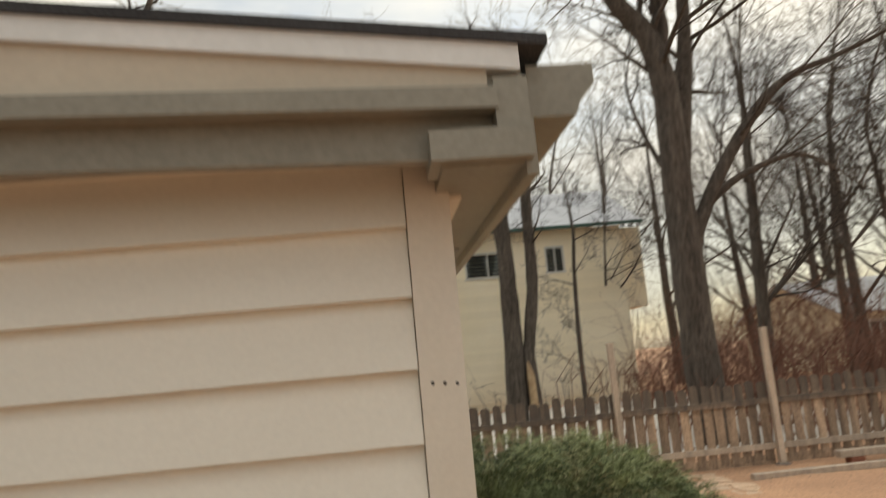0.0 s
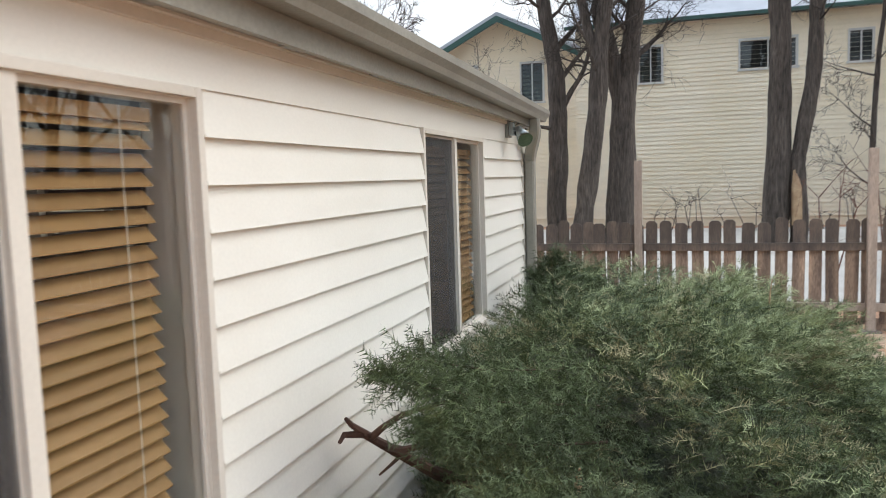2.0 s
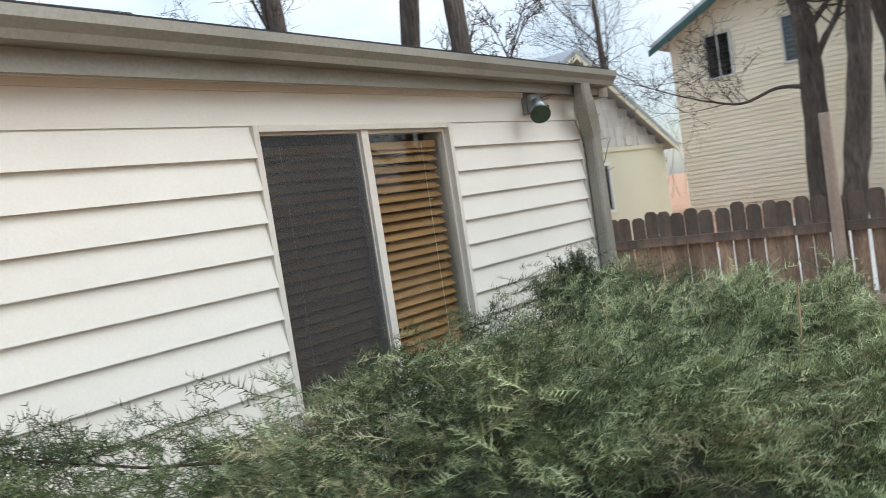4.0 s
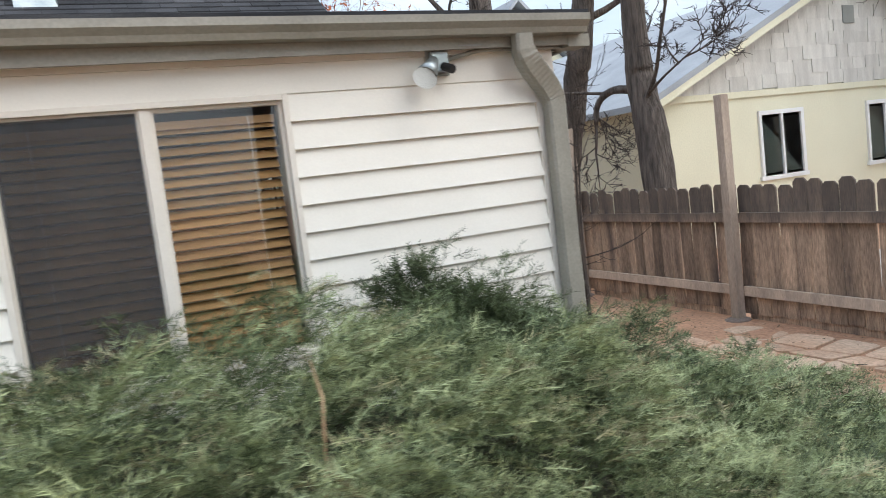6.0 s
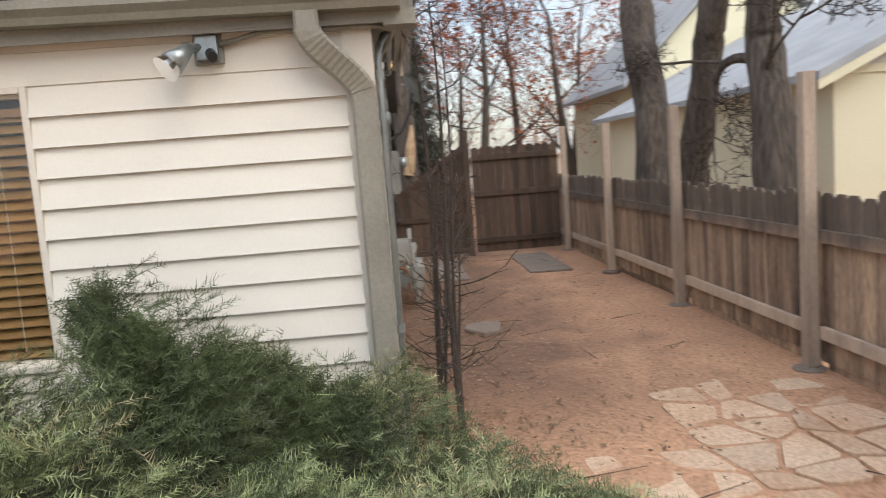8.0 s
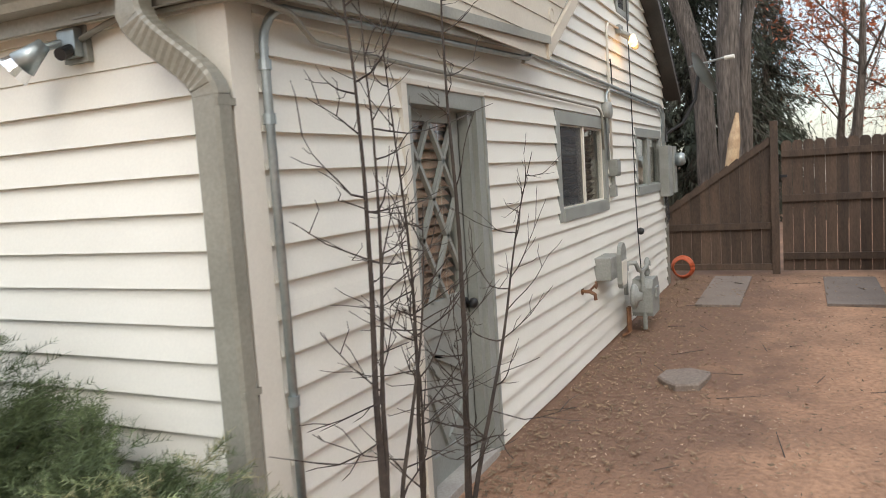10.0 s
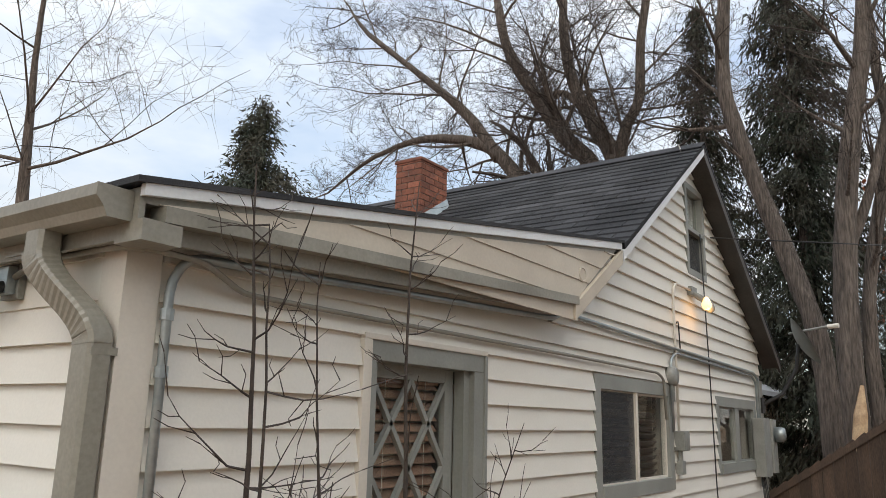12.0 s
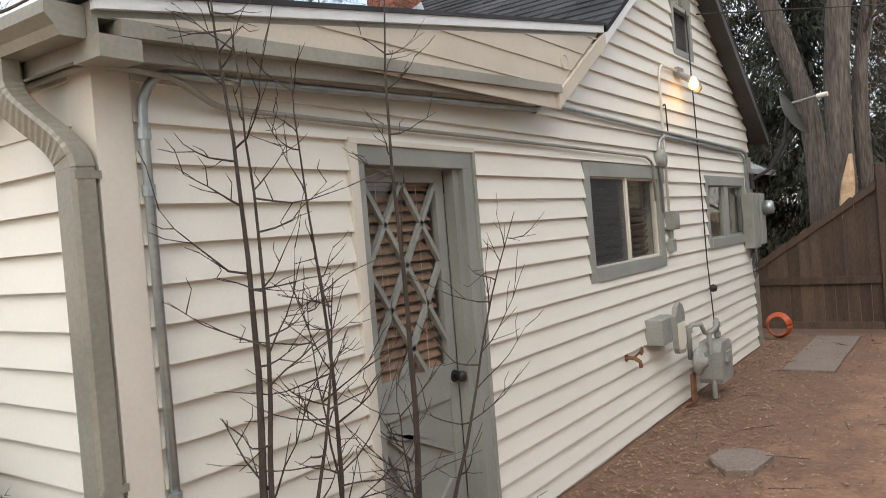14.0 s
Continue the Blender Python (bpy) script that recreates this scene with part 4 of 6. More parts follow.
part("latch", bbox(GX + 0.04, GX + 0.06, 8.24, 8.34, 1.34, 1.38, 0.004), M_BLACK, gate)

# ---- neighbouring houses ----
def wall_rows(parent, x0, x1, y, z0, z1, pitch, material):
    """Far clapboards, each a leaning strip."""
    z = z0
    while z < z1 - 0.01:
        zt = min(z + pitch, z1)
        bm = bmesh.new()
        hexa(bm, [(x0, y - 0.03, z), (x1, y - 0.03, z), (x1, y, z), (x0, y, z), (x0, y - 0.006, zt), (x1, y - 0.006, zt), (x1, y, zt), (x0, y, zt)])
        part("clapboard", bm, material, parent)
        z = zt


def far_window(parent, place, u0, u1, z0, z1, fw=0.08, frame_m=M_WHITE):
    # dark backing plate; the unlit room is put into its colour
    w = part("window", pbox(place, u0, u1, -0.02, 0.0, z0, z1), M_UNLIT_ROOM, parent)
    g = part("pane", pbox(place, u0 + fw * 0.6, u1 - fw * 0.6, 0.0, 0.012, z0 + fw * 0.6, z1 - fw * 0.6), M_GLASS_DARK, w)
    um = (u0 + u1) / 2
    for q in ((u0 - fw / 2, u0 + fw / 4, z0, z1), (u1 - fw / 2, u1 + fw / 2, z0, z1), (um - fw * 0.3, um + fw * 0.3, z0, z1), (u0 - fw / 2, u1 + fw / 2, z1, z1 + fw), (u0 - fw, u1 + fw, z0 - fw, z0)):
        part("frame", pbox(place, *q[:2], 0.0, 0.045, *q[2:]), frame_m, w)


NBY = 27.0
tan_house = empty("two_storey_house", "two-storey tan clapboard house with a pale grey roof", "house", at=(0, 0, 0))
part("wall", bbox(-2.0, 9.5, NBY, NBY + 8, -0.1, 6.75), M_TAN, tan_house)
wall_rows(tan_house, -2.0, 9.5, NBY - 0.002, 0.3, 6.7, 0.145, M_TAN)
part("bay", bbox(9.502, 10.5, NBY + 0.6, NBY + 6, 3.5, 6.7), M_TAN, tan_house)
part("wing", prism([(-7.6, -0.1), (-2.002, -0.1), (-2.002, 6.2), (-4.7, 7.45), (-7.6, 6.1)], NBY + 0.5, NBY + 7, "y"), M_TAN, tan_house)
wall_rows(tan_house, -7.6, -2.003, NBY + 0.497, 0.3, 6.05, 0.145, M_TAN)
rf = part("roof", prism([(NBY - 0.45, 6.72), (NBY - 0.45, 6.82), (NBY + 4.2, 9.1), (NBY + 8.4, 6.82), (NBY + 8.4, 6.72), (NBY + 4.2, 8.98)], -2.3, 10.3, "x"), M_SHINGLE_GREY, tan_house)
part("gutter", bbox(-2.3, 10.3, NBY - 0.53, NBY - 0.45, 6.70, 6.82), M_GREENTRIM, tan_house)
part("wing_roof", prism([(-8.0, 5.95), (-4.7, 7.62), (-1.8, 6.2), (-1.8, 6.08), (-4.7, 7.46), (-8.0, 5.83)], NBY - 0.2, NBY + 7, "y"), M_SHINGLE_GREY, tan_house)
bm = prism([(-8.05, 5.78), (-4.7, 7.48), (-1.8, 6.04), (-1.8, 5.84), (-4.7, 7.26), (-8.05, 5.58)], NBY - 0.26, NBY - 0.2, "y")
part("wing_rake", bm, M_GREENTRIM, tan_house)
at_tan = lambda u, d, z: (u, NBY - 0.03 - d, z)
for u0, u1, z0, z1 in ((3.26, 4.95, 5.08, 5.97), (0.12, 0.86, 4.85, 6.0), (6.43, 7.1, 5.1, 6.02)):
    far_window(tan_house, at_tan, u0, u1, z0, z1, 0.07, M_GREYFRAME)
at_wing = lambda u, d, z: (u, NBY + 0.46 - d, z)
for u0, u1, z0, z1 in ((-4.0, -3.2, 4.5, 5.85), (-6.4, -5.6, 4.5, 5.85)):
    far_window(tan_house, at_wing, u0, u1, z0, z1, 0.07, M_GREYFRAME)

YX = -5.6
yel = empty("yellow_house", "pale yellow stucco house with shake gable and blue-grey roof", "house")
Y0, YE, YPK, EZ, PKZ = 12.35, 21.2, 16.75, 2.35, 4.35
part("wall", bbox(-15, YX, Y0, YE, -0.1, EZ), M_YELLOW, yel)
part("gable", prism([(Y0, EZ), (YE, EZ), (YPK, PKZ)], YX - 0.3, YX - 0.02, "x"), M_YELLOW, yel)
for k in range(9):
    z = EZ + 0.08 + 0.22 * k
    half = (YE - Y0) / 2 * (1 - (z + 0.1 - EZ) / (PKZ - EZ))
    y = YPK - half
    r2 = random.Random(k)
    while y < YPK + half:
        w = min(r2.uniform(0.28, 0.46), YPK + half - y)
        if w > 0.05:
            part("shake", bbox(YX - 0.02, YX + 0.012 + r2.uniform(0, 0.012), y + 0.004, y + w - 0.004, z + r2.uniform(-0.02, 0.02), z + 0.24), M_SHAKE, yel)
        y += w
part("belt_board", bbox(YX, YX + 0.035, Y0, YE, EZ - 0.02, EZ + 0.08), M_YELLOW, yel)
for s, (ya, yb) in enumerate(((Y0 - 0.35, YPK), (YE + 0.35, YPK))):
    za, zb = EZ + 0.02 - 0.35 * (PKZ - EZ) / (YPK - Y0) + 0.06, PKZ + 0.1
    part("roof", prism([(ya, za), (yb, zb), (yb, zb + 0.1), (ya, za + 0.1)], -15.4, YX + 0.3, "x"), M_SHINGLE_BLUE, yel)
    part("rake_board", prism([(ya, za - 0.12), (yb, zb - 0.12), (yb, zb - 0.003), (ya, za - 0.003)], YX + 0.26, YX + 0.29, "x"), M_YELLOW, yel)
at_yel = lambda u, d, z: (YX + d, u, z)
for u0, u1 in ((14.5, 15.45), (17.1, 18.0)):
    far_window(yel, at_yel, u0, u1, 1.02, 2.02, 0.07)
part("gable_vent", bbox(YX + 0.01, YX + 0.04, YPK - 0.14, YPK + 0.14, 3.45, 3.75), M_TRIM_BLUE, yel)
back = empty("yellow_house", "taller rear part of a pale yellow house with a gable", "house")
part("wall", bbox(-22, -15.5, 13.2, 19, -0.1, 3.4), M_YELLOW, back)
part("gable", prism([(13.2, 3.4), (19, 3.4), (16.1, 6.2)], -16.0, -15.5, "x"), M_YELLOW, back)
for ya in (12.8, 19.4):
    part("roof", prism([(ya, 3.1), (16.1, 6.35), (16.1, 6.47), (ya, 3.22)], -22.3, -15.2, "x"), M_SHINGLE_BLUE, back)
far_window(back, lambda u, d, z: (-15.5 + d, u, z), 13.9, 14.6, 1.0, 2.2, 0.08)

for (bx, by, bw, bd, bh, rise), mt, rm, lab in (((-34, 8.2, 4, 6.2, 1.75, 0.16), M_SHAKE, M_SHAKE, "low pale flat-roofed shed far down the yards"), ((20, 30, 14, 9, 2.7, 1.7), M_TAN, M_SHINGLE_BLUE, "low dark-roofed house beyond the back fence"), ((-20, -1, 5, 6, 2.6, 1.7), M_SHAKE, M_SHINGLE_BLUE, "pale house past the side gate")):
    hs = empty("house", lab, "house")
    part("wall", bbox(bx, bx + bw, by, by + bd, -0.1, bh), mt, hs)
    part("roof", prism([(by - 0.5, bh - 0.1), (by + bd / 2, bh + rise), (by + bd + 0.5, bh - 0.1), (by + bd + 0.5, bh - 0.2), (by + bd / 2, bh + rise - 0.14), (by - 0.5, bh - 0.2)], bx - 0.4, bx + bw + 0.4, "x"), rm, hs)
    if rise > 1:
        part("gable", prism([(by, bh), (by + bd, bh), (by + bd / 2, bh + rise - 0.16)], bx, bx + bw, "x"), mt, hs)
    for k in range(2):
        far_window(hs, (lambda u, d, z: (u, by - d, z)) if bx > 0 else (lambda u, d, z: (bx + bw + d, u, z)), (bx if bx > 0 else by) + 1.2 + 2.6 * k, (bx if bx > 0 else by) + 2.2 + 2.6 * k, 1.0, 2.1, 0.09)


# ---- trees ----
def bend(d, amount, r):
    v = d + Vector((r.gauss(0, 1), r.gauss(0, 1), r.gauss(0, 1))) * amount
    return v.normalized()


def grow_limb(soups, r, p, d, rad, length, level, cfg):
    n = max(3, int(5 - level * 0.5))
    seg = length / n
    pts = []
    for i in range(n):
        ra, rb = rad * (1 - i / n * 0.72), rad * (1 - (i + 1) / n * 0.72)
        d = bend(d, cfg["wander"] * (0.35 + 0.45 * level), r)
        d = (d + Vector((0, 0, cfg["lift"] * (0.5 if level else 0.2)))).normalized()
        q = p + d * seg
        (soups[0] if level <= 1 else soups[1]).rod(p, q, ra, rb, 9 if level == 0 else 6 if level == 1 else 4 if level == 2 else 3)
        p = q
        pts.append((p.copy(), d.copy(), rb, (i + 1) / n))
    if level >= cfg["levels"]:
        return
    kids = cfg["kids"][level]
    for k in range(kids):
        f = cfg["bare"] + (1 - cfg["bare"]) * (k + r.random()) / kids if level == 0 else 0.2 + 0.8 * (k + r.random()) / kids
        i = min(n - 1, int(f * n))
        bp, bd, br, _ = pts[i]
        bp = bp - bd * seg * r.random()
        side = bd.orthogonal().normalized()
        side.rotate(Matrix.Rotation(r.uniform(0, 2 * math.pi), 3, bd))
        ang = r.uniform(*cfg["angle"])
        nd = (bd * math.cos(ang) + side * math.sin(ang)).normalized()
        grow_limb(soups, r, bp, nd, max(br * (r.uniform(0.3, 0.5) if level == 0 else r.uniform(0.45, 0.7)), 0.004 * cfg["twig"]), length * r.uniform(0.40, 0.66) * (1.1 - 0.4 * f if level == 0 else 1), level + 1, cfg)
    if level < 2:
        grow_limb(soups, r, p, bend(d, 0.15, r), max(rad * 0.28, 0.005), length * 0.5, level + 1, cfg)


def bare_tree(label, stems, seed, levels=4, kids=(6, 5, 5, 4), bare=0.45, lift=0.10, wander=0.09, angle=(0.5, 1.1), twig=1.0, bark=None, twigm=None, sprinkle=None, group=""):
    """stems: base point, direction, radius, length of each stem."""
    r = random.Random(seed)
    base = stems[0][0]
    th = empty("tree", label, "tree", group, at=base)
    a, b = Soup(), Soup()
    cfg = dict(levels=levels, kids=kids, bare=bare, lift=lift, wander=wander, angle=angle, twig=twig)
    o = Vector(base)
    for p, d, rad, ln in stems:
        p = Vector(p) - o
        a.rod(p - Vector((0, 0, 0.1)), p + Vector(d).normalized() * 0.35, rad * 1.35, rad, 9)
        grow_limb((a, b), r, p + Vector(d).normalized() * 0.3, Vector(d).normalized(), rad, ln, 0, cfg)
    a.link("trunk", bark or M_BARK, th, smooth=True)
    b.link("crown", twigm or M_TWIG, th)
    if sprinkle:
        mt, count = sprinkle
        verts = np.concatenate(b.v)
        g = np.random.RandomState(seed)
        pick = verts[g.randint(0, len(verts), count)]
        s = Soup()
        u = g.normal(size=(count, 3)) * 0.055
        w = g.normal(size=(count, 3)) * 0.035
        quad = np.stack([pick, pick + u, pick + u + w, pick + w], 1).reshape(-1, 3)
        s.add(quad, [(4 * i, 4 * i + 1, 4 * i + 2, 4 * i + 3) for i in range(count)])
        s.link("leaves", mt, th, "dry clinging leaves")
    return th


def conifer(label, base, height, radius, seed, droop=0.35, layers=26, bare=0.12, density=1.0, group=""):
    r = random.Random(seed)
    g = np.random.RandomState(seed)
    th = empty("conifer", label, "tree", group, at=base)
    t, f = Soup(), Soup()
    t.rod((0, 0, -0.1), (0, 0, height * 0.5), radius * 0.085, radius * 0.05, 8)
    t.rod((0, 0, height * 0.5), (0, 0, height), radius * 0.05, 0.01, 6)
    for k in range(layers):
        z = height * (bare + (1 - bare) * k / layers)
        ln = radius * (1 - (k / layers) ** 1.1) * r.uniform(0.75, 1.1) + 0.15
        for j in range(r.randint(5, 8)):
            a = r.uniform(0, 2 * math.pi)
            L = ln * r.uniform(0.6, 1.1)
            tip = np.array((math.cos(a) * L, math.sin(a) * L, z - droop * L * r.uniform(0.5, 1.2)))
            root = np.array((0, 0, z))
            t.rod(root, tip, 0.03 * L / radius + 0.008, 0.005, 3)
            n = int(230 * density * L / radius) + 24
            s = g.uniform(0.15, 1.05, n)[:, None]
            c = root + (tip - root) * s + g.normal(size=(n, 3)) * (0.10 * radius * 0.5)
            u = g.normal(size=(n, 3)) * 0.05 * radius * 0.5 + (tip - root) / L * 0.06 * radius * 0.5 - np.array((0, 0, 0.075 * radius * 0.5))
            w = g.normal(size=(n, 3)) * 0.011 * radius * 0.5
            f.add(np.stack([c - w, c + w, c + u], 1).reshape(-1, 3), [(3 * i, 3 * i + 1, 3 * i + 2) for i in range(n)])
    t.link("trunk", M_BARK, th)
    f.link("needles", M_NEEDLE, th)
    return th


def shaped_tree(label, limbs, seed, sprout=5, reach=2.0, clear=0.4, group="", scar=None, twig=1.3, lift=0.10, wander=0.13, angle=(0.5, 1.15), kids=(0, 5, 5, 4)):
    """A bare tree whose limbs follow given bends; finer branches sprout from them. limbs: points, radius at the foot and at the tip."""
    r = random.Random(seed)
    o = Vector(limbs[0][0][0])
    th = empty("tree", label, "tree", group, at=o)
    a, b = Soup(), Soup()
    cfg = dict(levels=4, kids=kids, bare=0.2, lift=lift, wander=wander, angle=angle, twig=twig)
    for pts, r0, r1 in limbs:
        p = [Vector(q) - o for q in pts]
        p = [p[0] * 2 - p[1]] + p + [p[-1] * 2 - p[-2]]
        line = []
        for i in range(1, len(p) - 2):
            for k in range(5):
                f = k / 5
                line.append(0.5 * (2 * p[i] + (p[i + 1] - p[i - 1]) * f + (2 * p[i - 1] - 5 * p[i] + 4 * p[i + 1] - p[i + 2]) * f * f + (3 * p[i] - p[i - 1] - 3 * p[i + 1] + p[i + 2]) * f ** 3))
        line.append(p[-2])
        n = len(line)
        radii = [(r0 + (r1 - r0) * i / (n - 1)) * (1 + r.uniform(-0.05, 0.05)) for i in range(n)]
        bm = tube_mesh(line, radii, 12 if r0 > 0.1 else 7)
        for v in bm.verts:
            v.co += Vector((1, 1, 0)) * (0.16 * r0 * noise.noise(Vector((v.co.x * 6, v.co.y * 6, v.co.z * 1.1))))
        part("trunk" if r0 > 0.1 else "limb", bm, M_BARK, th, smooth=True)
        for k in range(sprout):
            f = clear + (1 - clear) * (k + r.random()) / sprout
            i = min(n - 2, int(f * n))
            d = (line[i + 1] - line[i]).normalized()
            side = d.orthogonal().normalized()
            side.rotate(Matrix.Rotation(r.uniform(0, 2 * math.pi), 3, d))
            ang = r.uniform(*angle)
            grow_limb((a, b), r, line[i].copy(), (d * math.cos(ang) + side * math.sin(ang)).normalized(), max(0.012, radii[i] * r.uniform(0.22, 0.42)), reach * r.uniform(0.6, 1.2), 1, cfg)
        if sprout:
            grow_limb((a, b), r, line[-1].copy(), (line[-1] - line[-2]).normalized(), radii[-1], reach * 1.3, 1, cfg)
    if a.n:
        tagged(a.link("branchwork", M_BARK, th, smooth=True), kind="stuff")
        tagged(b.link("crown", M_TWIG, th), kind="stuff")
    if scar:
        part("scar", tube_mesh([Vector(q) - o for q in scar], [0.12, 0.11, 0.03], 8), M_STUMP, th, "pale split wood scar")
    return th


G_F = "trees along the back fence"
shaped_tree("thick furrowed grey-brown trunk just behind the fence", [([(-6.42, 10.45, 0), (-6.54, 10.45, 1.17), (-6.70, 10.45, 2.23), (-7.0, 10.45, 3.23), (-7.25, 10.5, 4.2), (-7.6, 10.6, 7.0)], 0.29, 0.16)], 11, sprout=5, clear=0.7, group=G_F)
shaped_tree("dark slim trunk just behind the fence", [([(-5.62, 10.5, 0), (-5.42, 10.5, 1.24), (-5.10, 10.5, 2.08), (-4.88, 10.5, 2.73), (-4.60, 10.5, 3.4), (-4.2, 10.6, 6.5)], 0.21, 0.12)], 12, sprout=4, clear=0.75, group=G_F)
shaped_tree("leaning grey trunk with side shoots behind the fence", [([(-3.22, 10.45, 0), (-3.35, 10.45, 1.2), (-3.43, 10.45, 1.93), (-3.56, 10.45, 2.52), (-3.56, 10.45, 3.09), (-3.7, 10.5, 6.5)], 0.215, 0.13), ([(-3.5, 10.4, 2.35), (-3.86, 10.3, 2.42), (-4.12, 10.25, 2.30), (-4.2, 10.25, 2.05)], 0.06, 0.025), ([(-3.45, 10.4, 2.2), (-3.1, 10.3, 2.5), (-2.8, 10.2, 3.0), (-2.6, 10.2, 3.5)], 0.03, 0.012), ([(-3.45, 10.4, 2.25), (-3.0, 10.3, 2.42), (-2.5, 10.25, 2.6)], 0.022, 0.008), ([(-4.0, 10.3, 2.40), (-4.6, 10.2, 2.5), (-5.6, 10.2, 2.62), (-6.4, 10.3, 2.9)], 0.022, 0.008)], 14, sprout=3, reach=0.55, clear=0.72, group=G_F)
shaped_tree("twin-stemmed bare tree with a split scar", [([(3.50, 20, -0.1), (3.55, 20, 0.72), (3.61, 20, 2.88), (3.62, 20, 4.66), (3.58, 20, 6.27), (3.6, 20, 9.0)], 0.32, 0.2), ([(4.06, 20, -0.1), (4.06, 20, 0.73), (4.01, 20, 1.92), (4.08, 20, 2.4), (4.30, 20, 3.7), (4.37, 20, 4.91), (4.39, 20, 6.24), (4.6, 20, 9.0)], 0.21, 0.15)], 21, sprout=5, clear=0.7, scar=[(3.99, 19.8, 0.5), (3.97, 19.8, 1.4), (3.93, 19.85, 1.8)])
G_C = "clump of bare trees before the tan house"
shaped_tree("thick forked grey trunk with furrowed bark", [([(-0.14, 20.5, -0.1), (-0.11, 20.5, 0.66), (-0.03, 20.5, 2.91), (0.02, 20.5, 3.95), (0.19, 20.5, 4.96), (0.37, 20.5, 6.54), (0.6, 20.5, 9)], 0.40, 0.16), ([(0.0, 20.5, 3.6), (-0.30, 20.4, 4.83), (-0.55, 20.3, 5.71), (-0.6, 20.3, 6.57), (-1.0, 20.3, 8.5)], 0.26, 0.13)], 22, sprout=7, clear=0.55, group=G_C)
shaped_tree("leaning dark trunk forking under the eaves' height", [([(-1.10, 19.5, -0.1), (-0.95, 19.5, 0.69), (-0.65, 19.5, 2.86), (-0.53, 19.5, 4.13), (-0.47, 19.5, 4.97), (-0.29, 19.5, 6.34), (-0.1, 19.5, 8.5)], 0.27, 0.14), ([(-0.55, 19.5, 4.5), (-0.79, 19.5, 5.4), (-0.96, 19.5, 6.38), (-1.2, 19.5, 8.0)], 0.13, 0.09)], 25, sprout=7, clear=0.5, group=G_C)
shaped_tree("slim dark trunk with a crooked side limb", [([(-1.72, 20, -0.1), (-1.69, 20, 0.69), (-1.63, 20, 2.72), (-1.63, 20, 4.16), (-1.80, 20, 5.44), (-1.96, 20, 6.3), (-2.2, 20, 8.5)], 0.28, 0.15), ([(-1.58, 20, 3.3), (-1.30, 20, 3.9), (-0.98, 20, 4.4), (-0.75, 20, 5.06)], 0.075, 0.05), ([(-1.6, 20, 3.0), (-2.2, 19.6, 3.1), (-2.9, 19.3, 2.9), (-3.6, 19.0, 3.1)], 0.05, 0.02)], 26, sprout=6, clear=0.5, group=G_C)
shaped_tree("big leaning bare tree with furrowed bark", [([(5.95, 12.4, -0.1), (5.84, 12.4, 1.34), (5.83, 12.4, 3.62), (5.84, 12.4, 5.31), (5.86, 12.4, 7.07), (5.60, 12.4, 8.16), (5.05, 12.4, 8.93), (4.4, 12.4, 10.5)], 0.38, 0.16), ([(5.9, 12.5, 4.6), (6.24, 12.6, 6.45), (6.49, 12.7, 7.63), (6.67, 12.8, 8.84), (6.8, 12.9, 10.5)], 0.2, 0.12), ([(5.9, 12.4, 3.6), (6.54, 12.3, 4.92), (7.58, 12.2, 6.36), (8.41, 12.2, 7.03), (9.3, 12.2, 7.35)], 0.15, 0.05), ([(6.3, 12.5, 4.5), (7.4, 12.7, 5.2), (8.8, 13.0, 5.6), (9.8, 13.2, 5.2)], 0.09, 0.03), ([(5.7, 12.4, 7.4), (5.95, 12.4, 8.14), (5.93, 12.4, 8.88), (6.0, 12.4, 10)], 0.18, 0.12)], 23, sprout=9, reach=2.6, clear=0.35, lift=0.06)
shaped_tree("slim crooked sapling before the tan house", [([(5.78, 21, -0.1), (5.78, 21, 0.79), (5.80, 21, 2.37), (5.88, 21, 4.33), (6.0, 21, 5.57), (5.95, 21, 6.39)], 0.09, 0.04)], 24, sprout=9, reach=1.2, clear=0.25, angle=(0.7, 1.3))
G_B = "bare trees beyond the yards"
rb = random.Random(77)
for k, (x, y, s) in enumerate(((11, 20, 1.1), (14, 26, 1.0), (17, 24, 1.2), (9, 36, 1.3), (21, 33, 1.3), (5, 40, 1.4), (-1, 42, 1.4), (26, 26, 1.2), (13, 40, 1.4), (12.5, 15.5, 0.8), (-12, 32, 1.2), (9.5, 17, 0.9), (16, 18, 1.0), (19, 28, 1.2), (14, 34, 1.3), (24, 36, 1.4), (8.5, 28, 1.0))):
    bare_tree("tall bare winter tree with fine twigs", [((x, y, 0), (rb.uniform(-0.1, 0.1), rb.uniform(-0.1, 0.1), 1), 0.22 * s, 8 * s)], 100 + k, kids=(8, 6, 5, 4), bare=0.2, lift=0.14, twig=1.6, group=G_B)
for k, (x, y, s) in enumerate(((16, 3, 1.1), (18, 9, 1.2), (15, -3, 1.1), (20, 14, 1.1))):
    bare_tree("tall bare tree across the open yard", [((x, y, 0), (rb.uniform(-0.1, 0.1), rb.uniform(-0.1, 0.1), 1), 0.28 * s, 8 * s)], 180 + k, kids=(7, 6, 5, 3), bare=0.2, lift=0.14, twig=1.6, group=G_B)
